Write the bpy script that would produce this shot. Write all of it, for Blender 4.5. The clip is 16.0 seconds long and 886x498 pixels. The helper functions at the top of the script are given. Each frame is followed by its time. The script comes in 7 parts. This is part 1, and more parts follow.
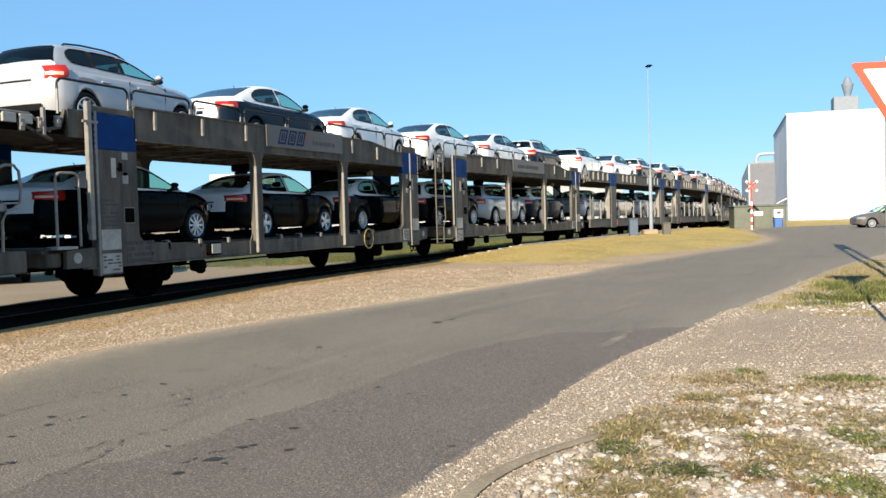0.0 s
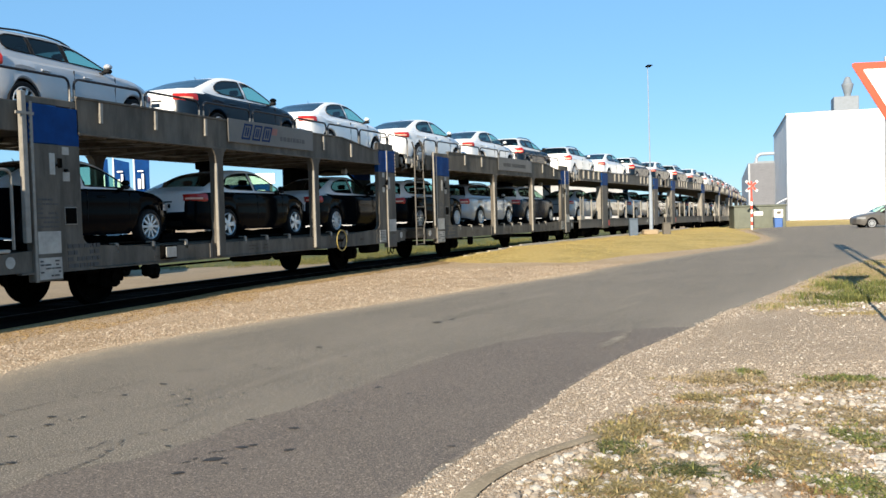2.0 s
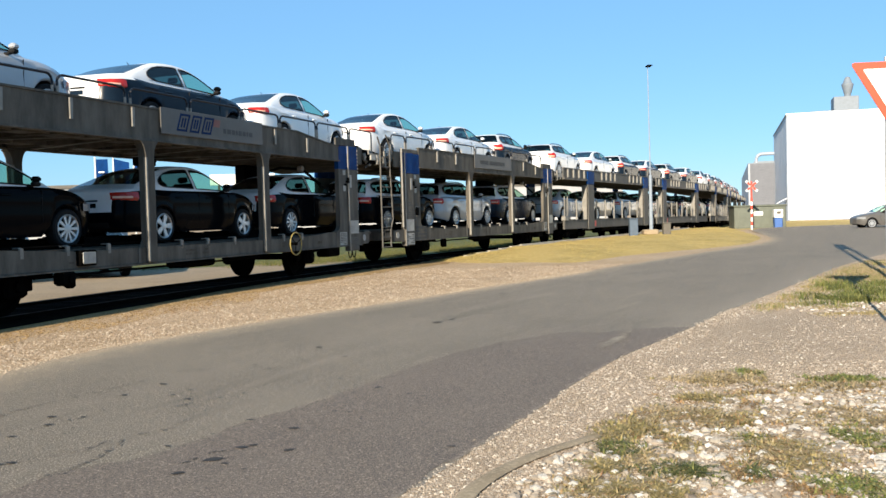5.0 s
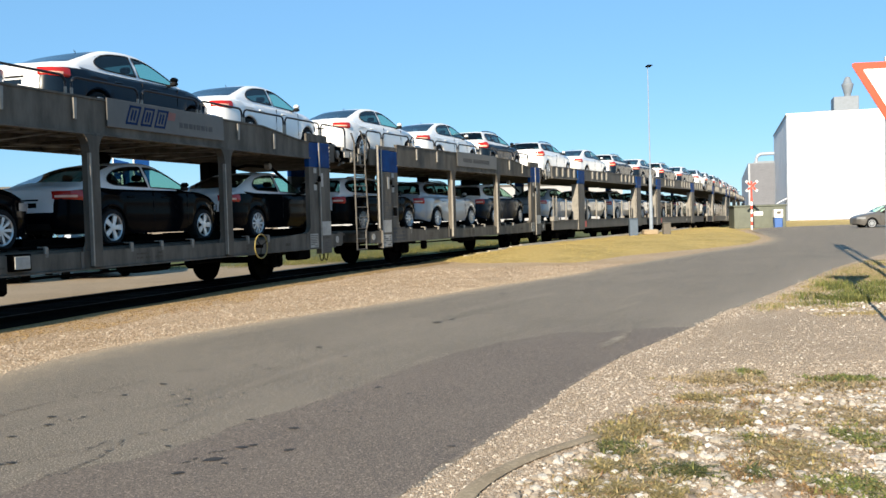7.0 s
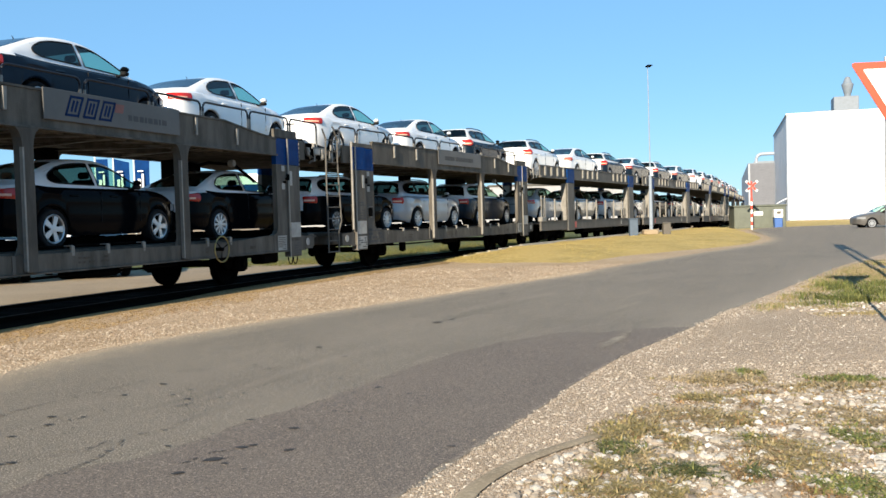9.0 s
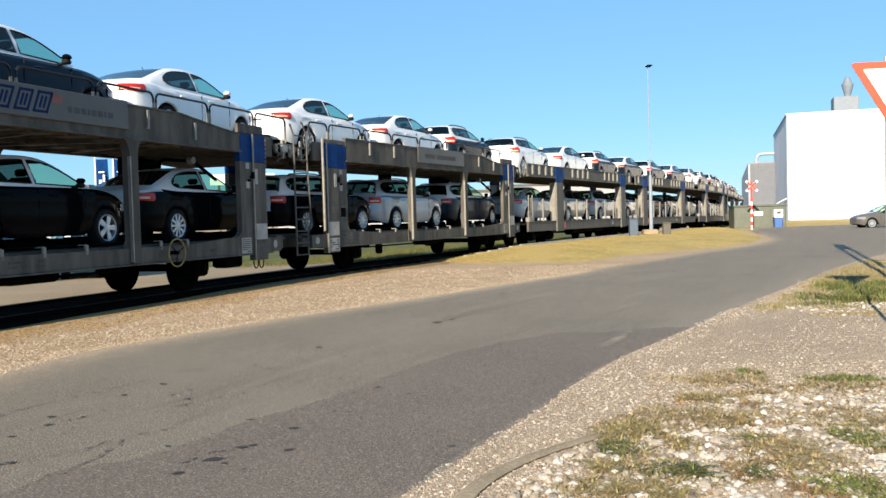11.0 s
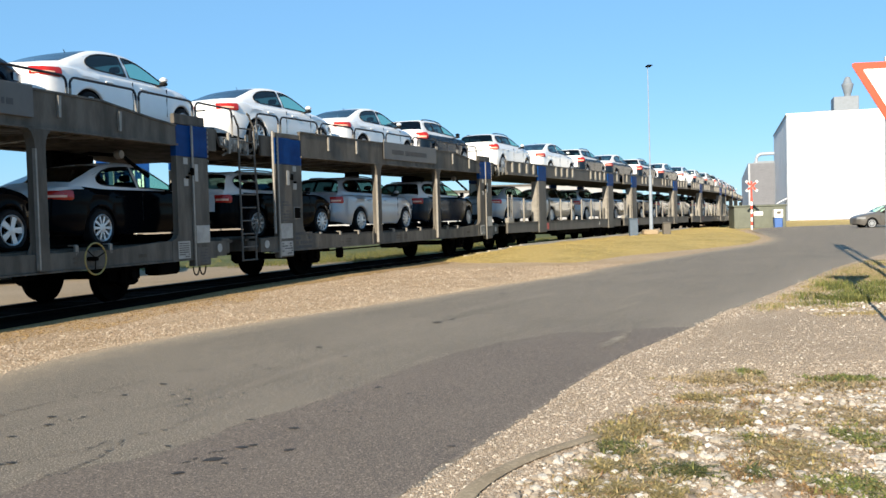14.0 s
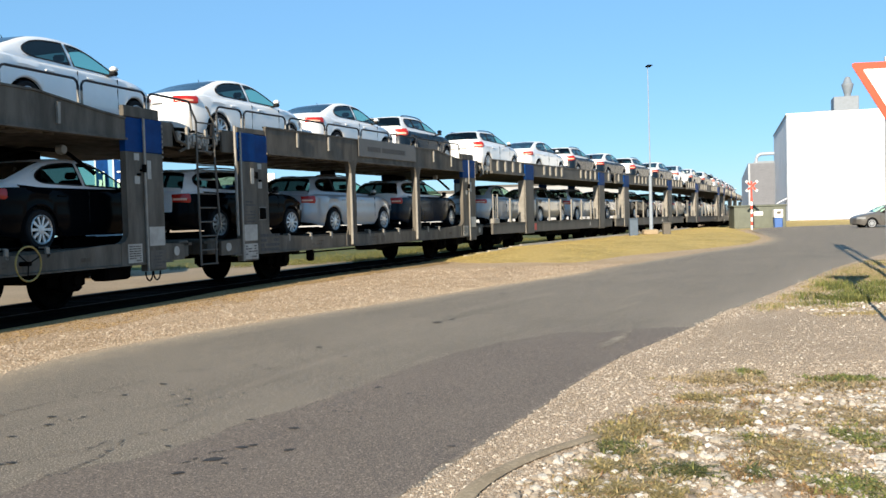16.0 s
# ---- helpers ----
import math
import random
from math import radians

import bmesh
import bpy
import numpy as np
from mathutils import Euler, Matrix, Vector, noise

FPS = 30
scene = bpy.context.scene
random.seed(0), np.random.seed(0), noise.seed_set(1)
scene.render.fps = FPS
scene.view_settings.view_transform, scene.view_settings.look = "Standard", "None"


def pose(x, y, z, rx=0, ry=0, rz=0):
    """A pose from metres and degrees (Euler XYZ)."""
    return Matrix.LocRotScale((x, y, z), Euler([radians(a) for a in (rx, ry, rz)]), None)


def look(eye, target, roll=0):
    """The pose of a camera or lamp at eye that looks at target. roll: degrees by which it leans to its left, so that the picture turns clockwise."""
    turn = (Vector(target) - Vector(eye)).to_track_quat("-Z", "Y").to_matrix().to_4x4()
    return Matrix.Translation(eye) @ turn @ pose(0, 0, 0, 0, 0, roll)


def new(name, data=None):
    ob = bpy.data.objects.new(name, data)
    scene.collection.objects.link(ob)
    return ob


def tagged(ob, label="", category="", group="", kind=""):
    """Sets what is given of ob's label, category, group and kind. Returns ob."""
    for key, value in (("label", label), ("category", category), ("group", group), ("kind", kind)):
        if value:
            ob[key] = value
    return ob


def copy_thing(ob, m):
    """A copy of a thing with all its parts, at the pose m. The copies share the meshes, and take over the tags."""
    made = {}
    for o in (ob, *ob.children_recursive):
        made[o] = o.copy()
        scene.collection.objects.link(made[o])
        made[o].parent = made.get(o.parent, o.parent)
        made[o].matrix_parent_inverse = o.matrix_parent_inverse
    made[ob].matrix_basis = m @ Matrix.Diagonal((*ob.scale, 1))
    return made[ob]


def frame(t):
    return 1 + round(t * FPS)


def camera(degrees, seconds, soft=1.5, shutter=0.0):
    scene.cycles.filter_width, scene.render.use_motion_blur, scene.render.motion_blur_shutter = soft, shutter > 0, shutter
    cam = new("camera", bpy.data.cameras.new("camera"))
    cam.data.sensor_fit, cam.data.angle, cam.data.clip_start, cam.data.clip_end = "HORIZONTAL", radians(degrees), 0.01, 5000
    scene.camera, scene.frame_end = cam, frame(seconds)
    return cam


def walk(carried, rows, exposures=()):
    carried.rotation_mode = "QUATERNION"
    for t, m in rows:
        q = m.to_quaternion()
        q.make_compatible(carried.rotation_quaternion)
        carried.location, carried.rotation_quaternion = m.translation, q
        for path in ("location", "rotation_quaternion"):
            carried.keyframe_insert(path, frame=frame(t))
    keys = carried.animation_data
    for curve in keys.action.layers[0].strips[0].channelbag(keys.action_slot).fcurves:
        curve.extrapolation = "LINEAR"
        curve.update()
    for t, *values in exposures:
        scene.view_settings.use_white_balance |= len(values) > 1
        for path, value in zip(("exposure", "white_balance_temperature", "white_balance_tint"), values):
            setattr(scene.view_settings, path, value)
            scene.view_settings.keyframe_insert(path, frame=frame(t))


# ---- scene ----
# camera: stands still on the gravel verge beside the road
cam = camera(52.2, 16.0)
EYE = Vector((0.0, 0.0, 1.151))
PITCH, ROLL = 1.989, 1.571
CAM = Matrix.Translation(EYE) @ pose(0, 0, 0, 90 - PITCH) @ pose(0, 0, 0, 0, 0, -ROLL)
walk(cam, [(0.0, CAM), (16.0, CAM)], exposures=[(0.0, 1.05), (16.0, 1.05)])

# ---------------------------------------------------------------- light
SUN_EL, SUN_FROM = 22.0, (-0.345, -0.939)
world = bpy.data.worlds.new("sky")
scene.world = world
world.use_nodes = True
wn = world.node_tree.nodes
sky = wn.new("ShaderNodeTexSky")
sky.sky_type = 'NISHITA'
sky.sun_disc = False
sky.sun_elevation = radians(SUN_EL)
sky.sun_rotation = math.atan2(SUN_FROM[0], SUN_FROM[1])
sky.air_density, sky.dust_density, sky.ozone_density = 1.0, 0.0, 4.0
wn["Background"].inputs[1].default_value = 0.076
tint = wn.new("ShaderNodeMix")
tint.data_type, tint.blend_type = 'RGBA', 'MULTIPLY'
tint.inputs["Factor"].default_value = 1.0
tint.inputs[7].default_value = (0.80, 0.955, 1.10, 1.0)
world.node_tree.links.new(sky.outputs[0], tint.inputs[6])
haze = wn.new("ShaderNodeMix")
haze.data_type = 'RGBA'
haze.inputs["Factor"].default_value = 0.6
haze.inputs[7].default_value = (1.59, 3.60, 5.78, 1.0)
world.node_tree.links.new(tint.outputs[2], haze.inputs[6])
world.node_tree.links.new(haze.outputs[2], wn["Background"].inputs[0])
sun = new("sun", bpy.data.lights.new("sun", 'SUN'))
sun.data.energy, sun.data.angle, sun.data.color = 5.0, radians(0.53), (1.0, 0.87, 0.68)
ce = math.cos(radians(SUN_EL))
sun.matrix_basis = look((SUN_FROM[0] * ce * 50, SUN_FROM[1] * ce * 50, math.sin(radians(SUN_EL)) * 50), (0, 0, 0))

# ---------------------------------------------------------------- materials
MATS = {}


def mat(name, col, rough=0.6, metal=0.0, var=0.15, scale=6.0, bump=0.0, bscale=60.0, col2=None, spec=0.5, coat=0.0, streak=False):
    """Procedural paint, metal, stone: a colour with blotches at two scales and fine relief."""
    if name in MATS:
        return MATS[name]
    m = bpy.data.materials.new(name)
    m.use_nodes = True
    nt = m.node_tree
    b = nt.nodes["Principled BSDF"]
    b.inputs["Roughness"].default_value = rough
    b.inputs["Metallic"].default_value = metal
    b.inputs["Specular IOR Level"].default_value = spec
    b.inputs["Coat Weight"].default_value = coat
    b.inputs["Coat Roughness"].default_value = 0.04
    tc = nt.nodes.new("ShaderNodeTexCoord")
    src = tc.outputs["Object"]
    if streak:
        mp = nt.nodes.new("ShaderNodeMapping")
        mp.inputs["Scale"].default_value = (1.0, 1.0, 0.25)
        nt.links.new(src, mp.inputs[0])
        src = mp.outputs[0]
    n1 = nt.nodes.new("ShaderNodeTexNoise")
    n1.inputs["Scale"].default_value = scale
    n1.inputs["Detail"].default_value = 6.0
    n1.inputs["Roughness"].default_value = 0.65
    nt.links.new(src, n1.inputs["Vector"])
    ramp = nt.nodes.new("ShaderNodeValToRGB")
    c2 = col2 or tuple(c * (1 - var) for c in col)
    c1 = col if col2 else tuple(min(1, c * (1 + var * 0.6)) for c in col)
    ramp.color_ramp.elements[0].position, ramp.color_ramp.elements[1].position = 0.36, 0.64
    ramp.color_ramp.elements[0].color, ramp.color_ramp.elements[1].color = (*c2, 1), (*c1, 1)
    nt.links.new(n1.outputs["Fac"], ramp.inputs[0])
    nt.links.new(ramp.outputs[0], b.inputs["Base Color"])
    if bump:
        n2 = nt.nodes.new("ShaderNodeTexNoise")
        n2.inputs["Scale"].default_value = bscale
        n2.inputs["Detail"].default_value = 4.0
        nt.links.new(tc.outputs["Object"], n2.inputs["Vector"])
        bp = nt.nodes.new("ShaderNodeBump")
        bp.inputs["Strength"].default_value = bump
        bp.inputs["Distance"].default_value = 0.02
        nt.links.new(n2.outputs["Fac"], bp.inputs["Height"])
        nt.links.new(bp.outputs[0], b.inputs["Normal"])
    MATS[name] = m
    return m


def ground_mat(name, cols, scales, bump=0.4, rough=0.95, bscale=90.0):
    """Soil, gravel or asphalt: three colours mixed by a broad and a fine noise, with speckles."""
    m = bpy.data.materials.new(name)
    m.use_nodes = True
    nt = m.node_tree
    b = nt.nodes["Principled BSDF"]
    b.inputs["Roughness"].default_value = rough
    b.inputs["Specular IOR Level"].default_value = 0.25
    geo = nt.nodes.new("ShaderNodeNewGeometry")
    mixes = None
    prev = None
    for i, (sc, lo, hi) in enumerate(scales):
        n = nt.nodes.new("ShaderNodeTexNoise")
        n.inputs["Scale"].default_value = sc
        n.inputs["Detail"].default_value = 5.0
        n.inputs["Roughness"].default_value = 0.6
        nt.links.new(geo.outputs["Position"], n.inputs["Vector"])
        r = nt.nodes.new("ShaderNodeMapRange")
        r.inputs[1].default_value, r.inputs[2].default_value = lo, hi
        nt.links.new(n.outputs["Fac"], r.inputs[0])
        mx = nt.nodes.new("ShaderNodeMix")
        mx.data_type = 'RGBA'
        nt.links.new(r.outputs[0], mx.inputs["Factor"])
        if prev is None:
            mx.inputs[6].default_value = (*cols[0], 1)
        else:
            nt.links.new(prev, mx.inputs[6])
        mx.inputs[7].default_value = (*cols[i + 1], 1)
        prev = mx.outputs[2]
    nt.links.new(prev, b.inputs["Base Color"])
    n2 = nt.nodes.new("ShaderNodeTexNoise")
    n2.inputs["Scale"].default_value = bscale
    n2.inputs["Detail"].default_value = 3.0
    nt.links.new(geo.outputs["Position"], n2.inputs["Vector"])
    bp = nt.nodes.new("ShaderNodeBump")
    bp.inputs["Strength"].default_value = bump
    bp.inputs["Distance"].default_value = 0.015
    nt.links.new(n2.outputs["Fac"], bp.inputs["Height"])
    nt.links.new(bp.outputs[0], b.inputs["Normal"])
    return m


def spread_dust(m, streaks, edges):
    """Adds streaks along the road and dust blown over its edges; reads the road's own attributes."""
    nt = m.node_tree
    b = nt.nodes["Principled BSDF"]
    prev = b.inputs["Base Color"].links[0].from_socket

    def attr(name):
        n = nt.nodes.new("ShaderNodeAttribute")
        n.attribute_name = name
        return n.outputs["Fac"]

    def math_node(op, x, y):
        n = nt.nodes.new("ShaderNodeMath")
        n.operation = op
        for k, q in enumerate((x, y)):
            if isinstance(q, (int, float)):
                n.inputs[k].default_value = q
            else:
                nt.links.new(q, n.inputs[k])
        return n.outputs[0]

    def layer(fac, col):
        nonlocal prev
        mx = nt.nodes.new("ShaderNodeMix")
        mx.data_type = 'RGBA'
        nt.links.new(fac, mx.inputs["Factor"])
        nt.links.new(prev, mx.inputs[6])
        mx.inputs[7].default_value = (*col, 1)
        prev = mx.outputs[2]

    def ranged(v, lo, hi, top):
        r = nt.nodes.new("ShaderNodeMapRange")
        r.inputs[1].default_value, r.inputs[2].default_value, r.inputs[4].default_value = lo, hi, top
        nt.links.new(v, r.inputs[0])
        return r.outputs[0]

    near, far, along = attr("edge_near"), attr("edge_far"), attr("along")
    geo = nt.nodes.new("ShaderNodeNewGeometry")
    for across, stretch, lo, hi, top, col in streaks:
        cb = nt.nodes.new("ShaderNodeCombineXYZ")
        nt.links.new(math_node('MULTIPLY', near, across), cb.inputs[0])
        nt.links.new(math_node('MULTIPLY', along, stretch), cb.inputs[1])
        n = nt.nodes.new("ShaderNodeTexNoise")
        n.inputs["Scale"].default_value = 1.0
        n.inputs["Detail"].default_value = 6.0
        n.inputs["Roughness"].default_value = 0.7
        nt.links.new(cb.outputs[0], n.inputs["Vector"])
        layer(ranged(n.outputs["Fac"], lo, hi, top), col)
    for edge, width, blur, scale, top, col in edges:
        n = nt.nodes.new("ShaderNodeTexNoise")
        n.inputs["Scale"].default_value = scale
        n.inputs["Detail"].default_value = 7.0
        n.inputs["Roughness"].default_value = 0.75
        nt.links.new(geo.outputs["Position"], n.inputs["Vector"])
        d = math_node('ADD', near if edge == "near" else far, math_node('MULTIPLY', math_node('SUBTRACT', n.outputs["Fac"], 0.5), blur))
        layer(ranged(d, width, 0.0, top), col)
    nt.links.new(prev, b.inputs["Base Color"])


def island_mat(name, cols, rough=0.9):
    """Loose pieces: a colour for each island, from a short ramp."""
    m = bpy.data.materials.new(name)
    m.use_nodes = True
    nt = m.node_tree
    b = nt.nodes["Principled BSDF"]
    b.inputs["Roughness"].default_value = rough
    b.inputs["Specular IOR Level"].default_value = 0.3
    geo = nt.nodes.new("ShaderNodeNewGeometry")
    ramp = nt.nodes.new("ShaderNodeValToRGB")
    ramp.color_ramp.elements[0].color = (*cols[0], 1)
    ramp.color_ramp.elements[1].color = (*cols[-1], 1)
    for i, c in enumerate(cols[1:-1]):
        e = ramp.color_ramp.elements.new((i + 1) / (len(cols) - 1))
        e.color = (*c, 1)
    nt.links.new(geo.outputs["Random Per Island"], ramp.inputs[0])
    nt.links.new(ramp.outputs[0], b.inputs["Base Color"])
    return m


def stone_mat(name):
    """Pale stones, each a little different."""
    m = mat(name, (0.50, 0.47, 0.42), 0.9, 0.0, 0.25, 2.5, 0.3, 14, spec=0.2)
    nt = m.node_tree
    b = nt.nodes["Principled BSDF"]
    if "each" not in nt.nodes:
        info = nt.nodes.new("ShaderNodeObjectInfo")
        mx = nt.nodes.new("ShaderNodeMix")
        mx.name, mx.data_type = "each", 'RGBA'
        nt.links.new(info.outputs["Random"], mx.inputs["Factor"])
        nt.links.new(b.inputs["Base Color"].links[0].from_socket, mx.inputs[7])
        mx.inputs[6].default_value = (0.27, 0.225, 0.175, 1)
        nt.links.new(mx.outputs[2], b.inputs["Base Color"])
    return m


M_STEEL = mat("weathered_grey_paint", (0.106, 0.096, 0.081), 0.65, 0.0, 0.36, 3.5, 0.15, 40, spec=0.1, streak=True)
M_STEEL2 = mat("pale_grey_paint", (0.098, 0.092, 0.082), 0.6, 0.0, 0.2, 2.0, 0.1, 40, spec=0.2, streak=True)
M_DECK = mat("grimy_deck_steel", (0.085, 0.074, 0.062), 0.95, 0.0, 0.35, 3.0, 0.2, 30, spec=0.03)
# dark running gear taken to near black, shade under the wagons in its colour
M_UNDER = mat("shade_black_gear", (0.0028, 0.0025, 0.0022), 0.9, 0.0, 0.4, 5.0, 0.3, 30, spec=0.03)
M_BLUE = mat("blue_panel_paint", (0.0022, 0.038, 0.155), 0.6, 0.0, 0.2, 4.0, spec=0.08)
M_LIGHT = mat("galvanised_bar", (0.21, 0.198, 0.175), 0.5, 0.1, 0.2, 6.0)
M_CREAM = mat("pale_stencil_plate", (0.34, 0.33, 0.30), 0.6, 0.0, 0.2, 5.0)
M_INK = mat("dark_stencil_ink", (0.05, 0.05, 0.05), 0.7)
M_WHITEPAINT = mat("white_label", (0.72, 0.72, 0.70), 0.6, 0.0, 0.08, 8)
M_YELLOW = mat("yellow_paint", (0.26, 0.20, 0.055), 0.5, 0.0, 0.15, 12)
M_LOGO = mat("blue_logo_paint", (0.003, 0.018, 0.075), 0.6, 0.0, 0.1, 10, spec=0.08)
M_RED = mat("red_paint", (0.55, 0.06, 0.035), 0.5, 0.0, 0.15, 10)
M_BAR = mat("dark_hoop_paint", (0.012, 0.014, 0.02), 0.4, 0.0, 0.2, 10, spec=0.2)
M_RUBBER = mat("black_rubber", (0.010, 0.010, 0.011), 0.8, 0.0, 0.2, 20, spec=0.2)
M_RIM = mat("silver_wheel", (0.52, 0.53, 0.54), 0.35, 0.6, 0.08, 10)
def glass_mat(name, tint):
    """Tinted pane: light goes through in its tint; the gloss grows towards grazing angles alike on both sides."""
    m = bpy.data.materials.new(name)
    m.use_nodes = True
    nt = m.node_tree
    nt.nodes.remove(nt.nodes["Principled BSDF"])
    tr, gl, mx, lw, pw, ad = (nt.nodes.new(k) for k in ("ShaderNodeBsdfTransparent", "ShaderNodeBsdfGlossy", "ShaderNodeMixShader", "ShaderNodeLayerWeight", "ShaderNodeMath", "ShaderNodeMath"))
    tr.inputs[0].default_value = (*tint, 1)
    gl.inputs["Roughness"].default_value = 0.02
    pw.operation, ad.operation = 'POWER', 'MULTIPLY_ADD'
    pw.inputs[1].default_value = 5.0
    ad.inputs[1].default_value, ad.inputs[2].default_value = 0.93, 0.05
    nt.links.new(lw.outputs["Facing"], pw.inputs[0])
    nt.links.new(pw.outputs[0], ad.inputs[0])
    nt.links.new(ad.outputs[0], mx.inputs[0])
    nt.links.new(tr.outputs[0], mx.inputs[1])
    nt.links.new(gl.outputs[0], mx.inputs[2])
    nt.links.new(mx.outputs[0], nt.nodes["Material Output"].inputs[0])
    return m


M_GLASS = glass_mat("tinted_car_glass", (0.60, 0.79, 0.70))
M_PRIVACY = glass_mat("dark_car_glass", (0.13, 0.18, 0.175))
M_PANE = mat("dark_window_pane", (0.012, 0.016, 0.018), 0.04, 0.0, 0.1, 2, spec=0.6)
M_SEAT = mat("black_seat_cloth", (0.012, 0.012, 0.013), 0.9, 0.0, 0.2, 20)
M_TAIL = mat("red_lamp_lens", (0.38, 0.016, 0.010), 0.12, 0.0, 0.1, 12, spec=0.6)
M_AMBER = mat("pale_amber_lens", (0.70, 0.40, 0.28), 0.2, 0.0, 0.1, 12)
M_LENS = mat("clear_lamp_lens", (0.24, 0.25, 0.26), 0.1, 0.0, 0.1, 12)
M_FILM = mat("white_transport_film", (0.72, 0.725, 0.73), 0.45, 0.0, 0.05, 3, 0.05, 12)
M_CWHITE = mat("white_car_paint", (0.80, 0.80, 0.79), 0.25, 0.0, 0.03, 3, coat=0.6)
M_CSILVER = mat("silver_car_paint", (0.33, 0.355, 0.385), 0.3, 0.15, 0.05, 3, coat=0.6)
M_CBLACK = mat("black_car_paint", (0.0025, 0.003, 0.004), 0.1, 0.0, 0.1, 3, spec=0.035, coat=0.0)
M_CPEARL = mat("pearl_car_paint", (0.40, 0.41, 0.43), 0.28, 0.1, 0.04, 3, coat=0.5)
M_CNAVY = mat("navy_car_paint", (0.008, 0.016, 0.028), 0.25, 0.0, 0.1, 3, spec=0.10, coat=0.04)
M_CGREY = mat("grey_blue_car_paint", (0.10, 0.125, 0.16), 0.25, 0.3, 0.1, 3, coat=0.7)
M_CBRONZE = mat("bronze_grey_car_paint", (0.115, 0.108, 0.10), 0.28, 0.3, 0.05, 3, coat=0.6)
M_CBEIGE = mat("beige_silver_car_paint", (0.26, 0.24, 0.21), 0.28, 0.4, 0.05, 3, coat=0.6)


# ---------------------------------------------------------------- mesh helpers
class Mesh:
    """Collects vertices and faces (with a material slot each) for one mesh."""

    def __init__(self):
        self.v, self.f, self.m = [], [], []

    def add(self, verts, faces, slot=0):
        n = len(self.v)
        self.v += [tuple(p) for p in verts]
        self.f += [tuple(i + n for i in f) for f in faces]
        self.m += [slot] * len(faces)
        return self

    def box(self, x0, x1, y0, y1, z0, z1, slot=0, bev=0.0):
        if bev <= 0:
            c = [(x, y, z) for z in (z0, z1) for x, y in ((x0, y0), (x1, y0), (x1, y1), (x0, y1))]
            return self.add(c, [(3, 2, 1, 0), (4, 5, 6, 7), (0, 1, 5, 4), (1, 2, 6, 5), (2, 3, 7, 6), (3, 0, 4, 7)], slot)
        # vertical edges cut, top slightly drawn in
        b = bev
        o = [(x0 + b, y0), (x1 - b, y0), (x1, y0 + b), (x1, y1 - b), (x1 - b, y1), (x0 + b, y1), (x0, y1 - b), (x0, y0 + b)]
        cx, cy = (x0 + x1) / 2, (y0 + y1) / 2
        sx, sy = 1 - 2 * b / max(x1 - x0, 1e-6), 1 - 2 * b / max(y1 - y0, 1e-6)
        ins = [(cx + (x - cx) * sx, cy + (y - cy) * sy) for x, y in o]
        v = [(x, y, z0) for x, y in ins] + [(x, y, z0 + b) for x, y in o] + [(x, y, z1 - b) for x, y in o] + [(x, y, z1) for x, y in ins]
        f = [tuple(range(7, -1, -1)), tuple(range(24, 32))]
        for k in range(3):
            f += [(k * 8 + i, k * 8 + (i + 1) % 8, k * 8 + 8 + (i + 1) % 8, k * 8 + 8 + i) for i in range(8)]
        return self.add(v, f, slot)

    def prism(self, poly, a0, a1, axis='y', slot=0):
        """A polygon drawn in the plane across the axis, drawn out from a0 to a1."""
        put = {'y': lambda p, a: (p[0], a, p[1]), 'x': lambda p, a: (a, p[0], p[1]), 'z': lambda p, a: (p[0], p[1], a)}[axis]
        n = len(poly)
        v = [put(p, a0) for p in poly] + [put(p, a1) for p in poly]
        f = [tuple(range(n)), tuple(range(2 * n - 1, n - 1, -1))]
        f += [(i, i + n, (i + 1) % n + n, (i + 1) % n) for i in range(n)]
        return self.add(v, f, slot)

    def cyl(self, p0, p1, r0, r1=None, n=12, slot=0):
        p0, p1 = Vector(p0), Vector(p1)
        r1 = r0 if r1 is None else r1
        q = (p1 - p0).to_track_quat('Z', 'Y')
        v = []
        for p, r in ((p0, r0), (p1, r1)):
            v += [p + q @ Vector((r * math.cos(2 * math.pi * i / n), r * math.sin(2 * math.pi * i / n), 0)) for i in range(n)]
        f = [(i, (i + 1) % n, n + (i + 1) % n, n + i) for i in range(n)] + [tuple(range(n - 1, -1, -1)), tuple(range(n, 2 * n))]
        return self.add(v, f, slot)

    def tube(self, pts, r, n=7, slot=0, closed=False):
        pts = [Vector(p) for p in pts]
        k = len(pts)
        v, f = [], []
        for i, p in enumerate(pts):
            a = pts[(i - 1) % k] if closed or i else p
            b = pts[(i + 1) % k] if closed or i < k - 1 else p
            d = (b - a).normalized()
            s = d.cross(Vector((0, 0, 1)) if abs(d.z) < 0.9 else Vector((0, 1, 0))).normalized()
            u = s.cross(d)
            v += [p + s * r * math.cos(2 * math.pi * j / n) + u * r * math.sin(2 * math.pi * j / n) for j in range(n)]
        for i in range(k if closed else k - 1):
            i2 = (i + 1) % k
            f += [(i * n + j, i * n + (j + 1) % n, i2 * n + (j + 1) % n, i2 * n + j) for j in range(n)]
        if not closed:
            f += [tuple(range(n)), tuple(range(k * n - 1, (k - 1) * n - 1, -1))]
        return self.add(v, f, slot)

    def lathe(self, prof, p0=(0, 0, 0), axis='y', n=20, slot=0):
        """(radius, along) pairs turned about an axis through p0."""
        v, f = [], []
        for r, a in prof:
            for j in range(n):
                c, s = r * math.cos(2 * math.pi * j / n), r * math.sin(2 * math.pi * j / n)
                q = {'y': (c, a, s), 'x': (a, c, s), 'z': (c, s, a)}[axis]
                v.append((q[0] + p0[0], q[1] + p0[1], q[2] + p0[2]))
